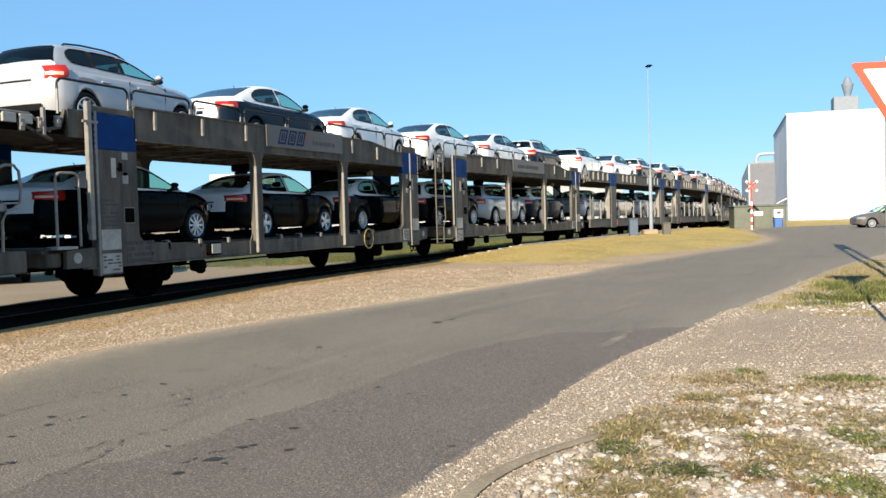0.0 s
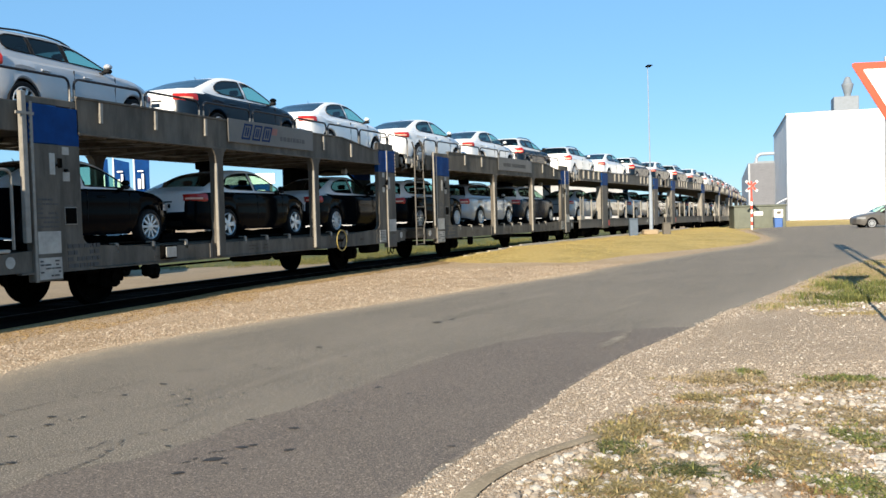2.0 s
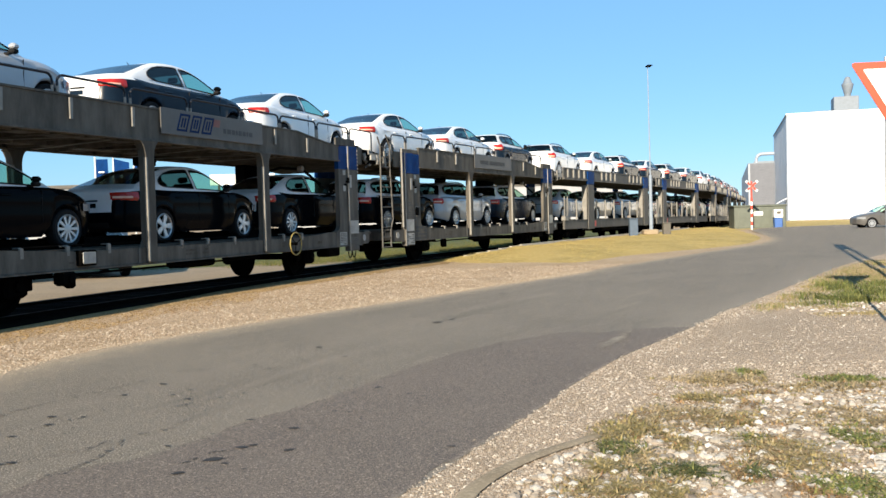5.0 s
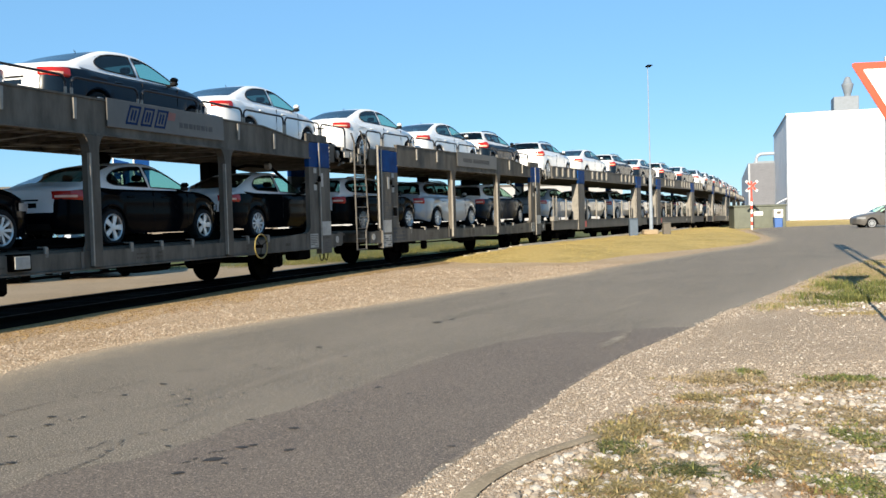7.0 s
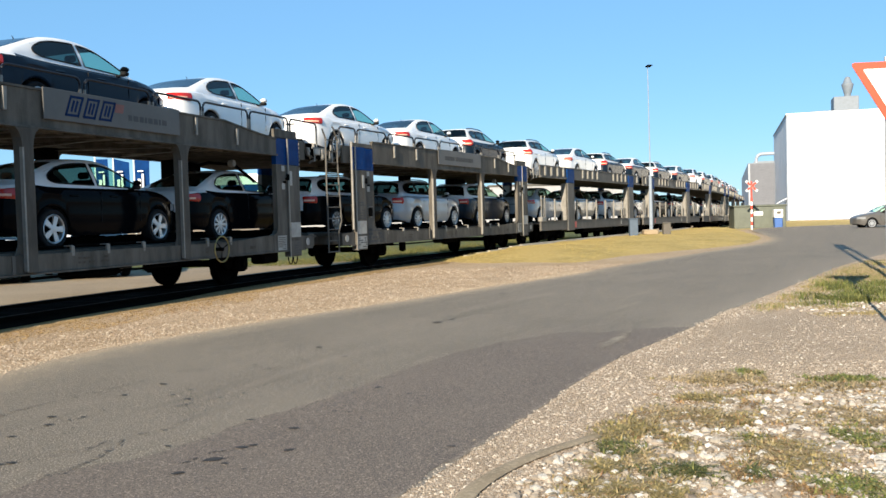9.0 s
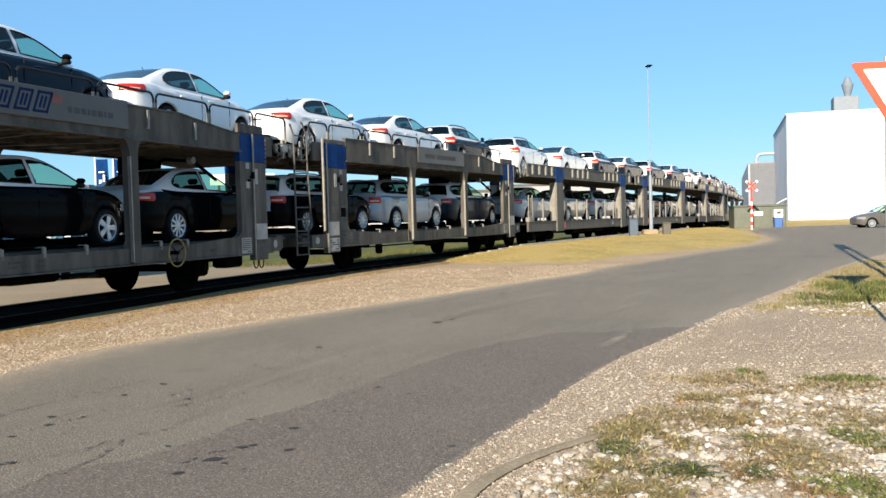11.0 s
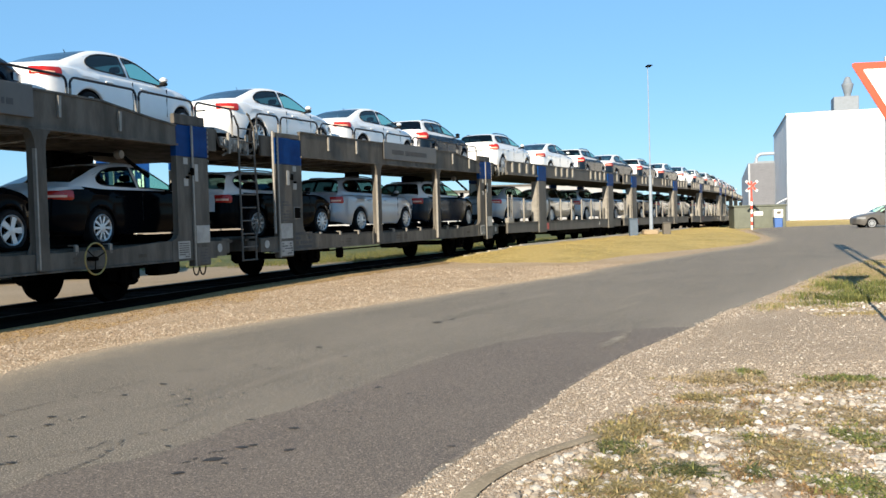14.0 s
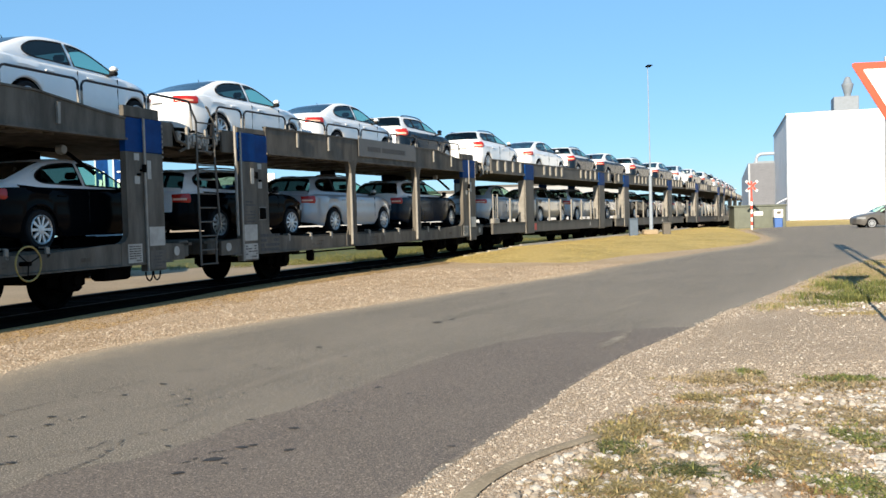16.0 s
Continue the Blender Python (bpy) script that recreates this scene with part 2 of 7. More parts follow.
        for i in range(len(prof) - 1):
            f += [(i * n + j, i * n + (j + 1) % n, (i + 1) * n + (j + 1) % n, (i + 1) * n + j) for j in range(n)]
        return self.add(v, f, slot)

    def grid(self, rows, slot=0):
        """Rows of points, all of one length, joined by quads."""
        n = len(rows[0])
        v = [p for r in rows for p in r]
        f = [(i * n + j, i * n + j + 1, (i + 1) * n + j + 1, (i + 1) * n + j) for i in range(len(rows) - 1) for j in range(n - 1)]
        return self.add(v, f, slot)

    def data(self, name, mats, smooth=False, fix=True, angle=35, weld=0.0):
        me = bpy.data.meshes.new(name)
        me.from_pydata(self.v, [], self.f)
        for m in (mats if isinstance(mats, (list, tuple)) else [mats]):
            me.materials.append(m)
        me.polygons.foreach_set("material_index", self.m)
        if fix:
            bm = bmesh.new()
            bm.from_mesh(me)
            if weld:
                bmesh.ops.remove_doubles(bm, verts=bm.verts, dist=weld)
            bmesh.ops.recalc_face_normals(bm, faces=bm.faces)
            bm.to_mesh(me)
            bm.free()
        if smooth:
            me.polygons.foreach_set("use_smooth", [True] * len(me.polygons))
            me.set_sharp_from_angle(angle=radians(angle))
        me.update()
        return me


def part(name, mesh, mats, parent=None, label="", smooth=False, at=None):
    """Links a mesh as one object under a thing or a part."""
    ob = new(name, mesh if isinstance(mesh, bpy.types.Mesh) else mesh.data(name, mats, smooth))
    if parent is not None:
        ob.parent = parent
    if at is not None:
        ob.matrix_basis = at
    if label:
        tagged(ob, label)
    if name == "print":
        tagged(ob, kind="stuff")
    return ob


def thing(name, label, category, group="", at=None, kind=""):
    ob = new(name)
    ob.empty_display_size = 0.2
    if at is not None:
        ob.matrix_basis = at
    return tagged(ob, label, category, group, kind)


# ---------------------------------------------------------------- the track's line
HEAD0, SPEED, NEAR = 0.2999, 0.6923, 9.4381
KNOTS = ((10.0, 0.0), (22.0, 0.1211), (36.0, 0.1671), (50.0, 0.1967), (65.0, 0.1740), (80.0, 0.070))
STEP = 0.5
SS = np.arange(-60, 260, STEP)
TH = HEAD0 + np.interp(SS, [k[0] for k in KNOTS], [k[1] for k in KNOTS])
TY, TX = np.cumsum(np.cos(TH) * STEP), np.cumsum(np.sin(TH) * STEP)
TY, TX = TY - TY[120] + NEAR * math.sin(HEAD0), TX - TX[120] - NEAR * math.cos(HEAD0)
HALF = 1.5  # from the wagons' near side to the middle of the track


def track_z(s):
    q = max(0.0, s - 15) / 50
    return 0.1304 * q - 0.237 * q * q


def track(s, off=HALF):
    """A point beside the wagons' near side line, off metres to its left, at rail height."""
    a = float(np.interp(s, SS, TH))
    return Vector((float(np.interp(s, SS, TX)) - off * math.cos(a), float(np.interp(s, SS, TY)) + off * math.sin(a), track_z(s)))


def on_track(s, wheelbase=9.0):
    """Pose of a vehicle whose middle is at s: x along the track, away from the camera, y to its left."""
    a, b = track(s - wheelbase / 2), track(s + wheelbase / 2)
    d = (b - a).normalized()
    y = Vector((0, 0, 1)).cross(d).normalized()
    z = d.cross(y)
    m = Matrix((d, y, z)).transposed().to_4x4()
    m.translation = (a + b) / 2
    return m


TIMES = [i * 1.0 for i in range(17)]


def ride(t, u):
    return on_track(u - SPEED * t)


# ---------------------------------------------------------------- cars
def smooth_line(pts, x):
    """A smooth curve through (x, value) pairs."""
    if x <= pts[0][0]:
        return pts[0][1]
    if x >= pts[-1][0]:
        return pts[-1][1]
    for i in range(len(pts) - 1):
        if pts[i][0] <= x <= pts[i + 1][0]:
            (x1, y1), (x2, y2) = pts[i], pts[i + 1]
            h = x2 - x1
            m1 = (y2 - pts[i - 1][1]) / (x2 - pts[i - 1][0]) if i else (y2 - y1) / h
            m2 = (pts[i + 2][1] - y1) / (pts[i + 2][0] - x1) if i + 2 < len(pts) else (y2 - y1) / h
            t = (x - x1) / h
            return y1 * (2 * t ** 3 - 3 * t * t + 1) + h * m1 * (t ** 3 - 2 * t * t + t) + y2 * (3 * t * t - 2 * t ** 3) + h * m2 * (t ** 3 - t * t)
    return pts[-1][1]


def lerp(a, b, t):
    return a + (b - a) * t


AXLE_R, AXLE_F, WHEEL_R = -1.33, 1.33, 0.315
DECK = ((-2.26, 0.93), (-2.2, 0.985), (-1.75, 1.02), (-1.2, 0.99), (1.05, 0.98), (1.5, 0.93), (1.95, 0.83), (2.2, 0.70), (2.26, 0.62))
PLAN = ((-2.26, 0.60), (-2.245, 0.69), (-2.2, 0.775), (-2.08, 0.838), (-1.9, 0.866), (-1.4, 0.88), (0.0, 0.885), (1.4, 0.878), (1.85, 0.83), (2.1, 0.74), (2.26, 0.56))
ESTATES = ("estate", "combi")
ROOF = {
    "sedan": ((-2.02, 1.00), (-1.84, 1.075), (-1.50, 1.215), (-1.15, 1.35), (-0.80, 1.435), (-0.40, 1.475), (-0.05, 1.472), (0.22, 1.435), (0.50, 1.325), (0.85, 1.13), (1.17, 0.965)),
    "estate": ((-2.20, 0.97), (-2.17, 1.05), (-2.06, 1.22), (-1.93, 1.38), (-1.75, 1.435), (-1.2, 1.475), (-0.55, 1.487), (-0.20, 1.475), (0.10, 1.425), (0.42, 1.305), (0.78, 1.12), (1.10, 0.96)),
    "combi": ((-2.20, 0.97), (-2.18, 1.06), (-2.08, 1.22), (-1.94, 1.37), (-1.74, 1.42), (-1.2, 1.45), (-0.60, 1.46), (-0.25, 1.45), (0.04, 1.405), (0.36, 1.295), (0.72, 1.13), (1.06, 0.965)),
}
# rear overhang and length of each body, against the plain one; sill of the side glass at the front and its rise towards the rear
REAR_K = {"sedan": 1.05, "estate": 1.10, "combi": 0.69}
LONG_K = {"sedan": 1.0, "estate": 1.0, "combi": 0.93}
SILL = {"sedan": (0.995, 0.022), "estate": (1.01, 0.02), "combi": (1.035, 0.028)}


def bend(style, p):
    """Bows the ends of a car's body, leans the tailgate forward and sets the bumper proud."""
    x, y, z = p
    if x < -1.33:
        x = -1.33 + (x + 1.33) * REAR_K[style]
        g = min(1.0, (-1.33 - x) / 0.9)
        g = g * g * (3 - 2 * g)
        x -= g * (0.08 if style == "combi" else 0.15) * (1 - min(1.0, abs(y) / 0.85) ** 2)
        if z < 1.02:
            x += g * float(np.interp(z, (0.2, 0.34, 0.40, 0.56, 0.62, 0.80, 0.93, 1.02), (0.10, -0.02, -0.05, -0.045, 0.0, 0.0, 0.015, 0.03)))
    elif x > 1.40:
        g = min(1.0, (x - 1.40) / 0.86)
        x = 1.40 + (x - 1.40) * 0.80 + g * g * 0.11 * (1 - min(1.0, abs(y) / 0.85) ** 2)
    return (x * LONG_K[style], y, z)


def bent(style, mesh):
    mesh.v = [bend(style, p) for p in mesh.v]
    return mesh


def car_body(style):
    """Body shell: lower body, then the cabin. Slot 0: flanks, 1: upper faces, 2: dark underside."""
    m = Mesh()
    xs = sorted({-2.26, -2.252, -2.24, -2.2, -2.14, -2.07, 2.12, 2.2, 2.24, 2.26} | {round(-2.0 + 0.2 * i, 3) for i in range(21)}
                | {round(c + 0.375 * math.cos(math.pi * k / 14), 4) for c in (AXLE_R, AXLE_F) for k in range(15)})
    rows, secs = [], []
    for x in xs:
        w, zd = smooth_line(PLAN, x), smooth_line(DECK, x)
        if style in ESTATES and x < -1.2:
            zd = lerp(zd, 0.985, 0.5)
        zb = 0.20 + max(0.0, abs(x) - 1.9) * 0.28
        arch = 0.0
        for c in (AXLE_R, AXLE_F):
            d = 0.378 ** 2 - (x - c) ** 2
            if d >= -1e-6:
                arch = WHEEL_R + math.sqrt(max(0.0, d)) - 0.02
        zl = max(zb, arch)
        zs = zd - 0.06
        k1, k2 = max(zb + 0.17, zl + 0.012), max(0.58, zl + 0.04)
        kc = lerp(k2, zs, 0.72)
        sec = [(0.0, zb + 0.03), (w - 0.25, max(zb + 0.02, zl)), (w - 0.045, zl), (w - 0.012, k1), (w, k2), (w - 0.014, lerp(k2, kc, 0.6)), (w + 0.002, kc), (w - 0.03, zs), (w - 0.085, zd - 0.015), (w * 0.70, zd + 0.008), (w * 0.36, zd + 0.022), (0.0, zd + 0.026)]
        secs.append((x, sec))
        rows.append([(x, -y, z) for y, z in sec[:-1]] + [(x, y, z) for y, z in reversed(sec)])
    n = len(rows[0])
    nf = 11
    for i in range(len(rows) - 1):
        for j in range(n - 1):
            k = j if j < nf else n - 2 - j
            slot = 2 if k < 2 else (0 if k < 8 and not (k > 6 and rows[i][0][0] < -1.75) else 1)
            m.f.append((i * n + j, i * n + j + 1, (i + 1) * n + j + 1, (i + 1) * n + j))
            m.m.append(slot)
    m.v = [p for r in rows for p in r]
    for end in (0, len(secs) - 1):
        # end faces in strips, bowed across, split at the bumper
        x, sec = secs[end]
        for j in range(nf):
            q = [[(x, y * k / 5, z) for k in range(-5, 6)] for y, z in (sec[j], sec[j + 1])]
            m.grid(q, 1 if j > (3 if end == 0 else 7) else 0)
    # cabin
    roof = ROOF[style]
    x0, x1 = roof[0][0], roof[-1][0]
    spans, rear, front = SIDE_GLASS[style], REAR_GLASS[style], FRONT_GLASS[style]
    cuts = {q for p in (*spans, rear, front) for q in p}
    xs = sorted({round(lerp(x0, x1, i / 26), 4) for i in range(27)} | cuts)
    xs = [x for i, x in enumerate(xs) if x in cuts or all(abs(x - c) > 0.02 for c in cuts)]
    crows = []
    for x in xs:
        sec = cabin_section(style, x)
        crows.append([(x, -y, z) for y, z in sec[:-1]] + [(x, y, z) for y, z in reversed(sec)])
    base, n = len(m.v), len(crows[0])
    m.v += [p for r in crows for p in r]
    for i in range(len(xs) - 1):
        mid = (xs[i] + xs[i + 1]) / 2
        side_open = any(p[0] < mid < p[1] for p in spans)
        top_open = rear[0] < mid < rear[1] or front[0] < mid < front[1]
        for j in range(n - 1):
            k = j if j < 7 else n - 2 - j
            if (side_open and k in (1, 2)) or (top_open and k > (3 if style in ESTATES and mid < 0 else 4)):
                continue
            m.f.append((base + i * n + j, base + i * n + j + 1, base + (i + 1) * n + j + 1, base + (i + 1) * n + j))
            m.m.append(1)
    return bent(style, m)


SIDE_GLASS = {"sedan": ((-1.28, -0.26), (-0.17, 0.78)), "estate": ((-1.84, -1.16), (-1.09, -0.30), (-0.22, 0.74)), "combi": ((-1.72, -1.02), (-0.96, -0.27), (-0.20, 0.66))}
FRONT_GLASS = {"sedan": (0.28, 1.07), "estate": (0.16, 1.02), "combi": (0.10, 0.97)}
REAR_GLASS = {"sedan": (-1.80, -0.97), "estate": (-2.16, -1.93), "combi": (-2.15, -1.90)}
MIRROR_X = {"sedan": 0.56, "estate": 0.54, "combi": 0.48}


def cabin_section(style, x):
    """Half section of the cabin: its foot, the glass from sill to head, the roof's edge, the roof."""
    zt = smooth_line(ROOF[style], x)
    wb = min(0.80, smooth_line(PLAN, x) - 0.075)
    ye = min(lerp(0.79, 0.575, min(1, max(0, (zt - 0.98) / 0.47))), wb)
    zb = min(0.955, zt - 0.01)
    ze = zt - 0.045
    sill = min(SILL[style][0] + SILL[style][1] * (0.8 - x), lerp(zb, ze, 0.45))
    head = max(ze - 0.035 * min(1, max(0, (zt - 1.05) / 0.1)), sill + 0.004)

    def at(z):
        f = min(1.0, max(0.0, (z - zb) / max(ze - zb, 0.02)))
        return (lerp(wb, ye, f) + 0.02 * math.sin(math.pi * min(1, max(0, f))) * (zt > 1.1), z)
    return [(wb, zb), at(sill), at((sill + head) / 2), at(head), (ye, ze), (ye - 0.06, zt - 0.012), (ye * 0.5, zt + 0.004), (0.0, zt + 0.008)]


def side_window(style, xa, xb, sgn, n=11):
    """Glass that fills the cabin's side opening, 3 mm proud."""
    rows = []
    for i in range(n):
        x = lerp(xa, xb, i / (n - 1))
        rows.append([(x, sgn * (y + 0.003), z) for y, z in cabin_section(style, x)[1:4]])
    return bent(style, Mesh().grid(rows))


def side_point(style, x, h, sgn, out=0.0):
    """A point on the cabin's side, h from the glass's sill (0) to its head (1)."""
    p = cabin_section(style, x)[1:4]
    a, b, k = (p[0], p[1], h * 2) if h < 0.5 else (p[1], p[2], h * 2 - 1)
    return (x, sgn * (lerp(a[0], b[0], k) + out), lerp(a[1], b[1], k))


def rear_curve(h, depth):
    """How far the rounded rear end of the last side window lies inside its opening."""
    q = abs((h - 0.42) / (0.42 if h < 0.42 else 0.58))
    return depth * (0.55 if h < 0.42 else 1.0) * (1 - math.sqrt(max(0.0, 1 - q ** 2.4)))


def window_frame(style, xa, xb, sgn, depth, n=11):
    """Dark rubber seal round a side pane."""
    pts = [side_point(style, lerp(xa + rear_curve(1, depth), xb, i / (n - 1)), 0.985, sgn, 0.004) for i in range(n)]
    pts += [side_point(style, lerp(xb, xa + rear_curve(0, depth), i / (n - 1)), 0.02, sgn, 0.004) for i in range(n)]
    if depth:
        pts += [side_point(style, xa + rear_curve(h, depth), h, sgn, 0.009) for h in np.linspace(0.06, 0.96, 10)]
    return bent(style, Mesh().tube(pts, 0.013, 5, closed=True))


def rear_quarter(style, xa, sgn, depth):
    """Sheet metal that rounds off the rear end of the last side window."""
    rows = []
    for h in np.linspace(0.0, 1.0, 15):
        w = rear_curve(float(h), depth)
        rows.append([side_point(style, xa - 0.012 + (w + 0.012) * k / 4, float(h), sgn, 0.007) for k in range(5)])
    return bent(style, Mesh().grid(rows))


def cabin_inside(style):
    """Dark floor, dashboard and seats."""
    m = Mesh()
    m.box(-2.0, 1.25, -0.76, 0.76, 0.62, 0.80)
    m.box(0.72, 1.2, -0.72, 0.72, 0.80, 0.97, 0, 0.05)
    for x, ys in ((0.05, (-0.36, 0.36)), (-0.85, (-0.42, 0.0, 0.42))):
        for y in ys:
            w = 0.24 if len(ys) == 2 else 0.2
            m.box(x - 0.12, x + 0.02, y - w, y + w, 0.78, 1.14, 0, 0.04)
            m.box(x - 0.11, x - 0.03, y - 0.11, y + 0.11, 1.15, 1.27, 0, 0.03)
    # headliner and pillar linings
    rows = []
    for x in np.linspace(REAR_GLASS[style][1] - 0.03, FRONT_GLASS[style][0] + 0.03, 12):
        sec = cabin_section(style, float(x))
        half = [(sec[3][0] - 0.03, sec[3][1] - 0.01), (sec[4][0] - 0.03, sec[4][1] - 0.025), (sec[5][0], sec[5][1] - 0.03), (0.0, sec[7][1] - 0.035)]
        rows.append([(float(x), -y, z) for y, z in half[:-1]] + [(float(x), y, z) for y, z in reversed(half)])
    m.grid(rows)
    return bent(style, m).data("interior", M_SEAT, True)


def end_window(style, xa, xb, n=8):
    m = Mesh()
    rows = []
    for i in range(n):
        x = lerp(xa, xb, i / (n - 1))
        zt = smooth_line(ROOF[style], x)
        sec = cabin_section(style, x)
        w = sec[4][0] - 0.004 if style in ESTATES and x < 0 else sec[5][0]
        rows.append([(x, w * k / 4, zt + 0.009 - (0.045 if style in ESTATES and x < 0 else 0.018) * (abs(k) / 4) ** 2) for k in range(-4, 5)])
    return bent(style, m.grid(rows))


def wheel_mesh(spokes):
    tyre = Mesh().lathe([(0.215, -0.10), (0.29, -0.105), (0.312, -0.085), (0.316, -0.05), (0.316, 0.05), (0.312, 0.085), (0.29, 0.105), (0.215, 0.10)], n=28)
    rim = Mesh()
    rim.lathe([(0.232, -0.104), (0.222, -0.112), (0.205, -0.10), (0.198, -0.03), (0.198, 0.09), (0.22, 0.10)], n=28)
    rim.lathe([(0.075, -0.085), (0.07, -0.10), (0.03, -0.104), (0.0, -0.104)], n=14)
    for k in range(spokes):
        a = 2 * math.pi * k / spokes
        c, s = math.cos(a), math.sin(a)
        w0, w1 = 0.36 / spokes, 0.50 / spokes
        pts = [(0.06, -w0 * 0.5), (0.208, -w1 * 0.5), (0.208, w1 * 0.5), (0.06, w0 * 0.5)]
        f = [(p[0] * c - p[1] * s, p[0] * s + p[1] * c) for p in pts]
        rim.prism(f, -0.098, -0.07)
    disc = Mesh().lathe([(0.2, -0.035), (0.0, -0.035)], n=20)
    return tyre.data("tyre", M_RUBBER, True), rim.data("rim", M_RIM, True), disc.data("brake_disc", M_UNDER, True)


SHARED = {}


def shared(key, make):
    if key not in SHARED:
        SHARED[key] = make()
    return SHARED[key]


def lamp_path(style, inner):
    """The way of a tail lamp round the rear corner, from the flank to the tailgate."""
    first = {"sedan": -1.97, "estate": -2.10, "combi": -1.93}[style]
    side = [(x, smooth_line(PLAN, x)) for x in np.linspace(first, -2.254, 8)]
    return side + [(-2.268, y) for y in (0.60, (0.60 + inner) / 2, inner)]


LAMP_Z = {"sedan": (0.775, 0.94), "estate": (0.755, 0.945), "combi": (0.785, 1.035)}


def tail_lamp(style, s):
    lo, hi = LAMP_Z[style]
    path = lamp_path(style, {"sedan": 0.56, "estate": 0.585, "combi": 0.59}[style])
    rows = []
    for i, (x, y) in enumerate(path):
        f = i / (len(path) - 1)
        if style == "combi":
            a, b = lo + 0.05 * (1 - f) ** 2 + 0.02 * f, hi - 0.03 * f
        else:
            a, b = lo + 0.03 * f + (0.02 if i == 0 else 0), hi - 0.02 * f - (0.015 if i == 0 else 0)
        rows.append([(x, s * (y + 0.006), a - 0.002), (x - 0.006, s * (y + 0.020), lerp(a, b, 0.15)), (x - 0.008, s * (y + 0.016), lerp(a, b, 0.6)), (x + 0.004, s * (y - (0.050 if style == "combi" else 0.012)), b)])
    return bent(style, Mesh().grid(rows)).data("tail_lamp", M_TAIL, True)


def lamp_insert(style, s):
    """Pale reversing and turn lenses in the lamp's lower half."""
    lo, hi = LAMP_Z[style]
    path = lamp_path(style, 0.575)[3:9]
    rows = [[(x - 0.012, s * (y + 0.024), lerp(lo, hi, 0.28)), (x - 0.014, s * (y + 0.023), lerp(lo, hi, 0.50))] for x, y in path]
    return bent(style, Mesh().grid(rows)).data("lamp_insert", M_AMBER, True)


def door_mirror(style, s, cap):
    x = MIRROR_X[style]
    m = Mesh().box(x, x + 0.13, *sorted((s * 0.885, s * 1.00)), 0.97, 1.045, 1, 0.02)
    m.box(x + 0.004, x + 0.145, *sorted((s * 0.88, s * 1.005)), 1.035, 1.125, 0, 0.03)
    m.box(x + 0.03, x + 0.10, *sorted((s * 0.77, s * 0.89)), 0.965, 1.0, 1, 0.01)
    return bent(style, m).data("door_mirror", [cap, M_RUBBER], True)


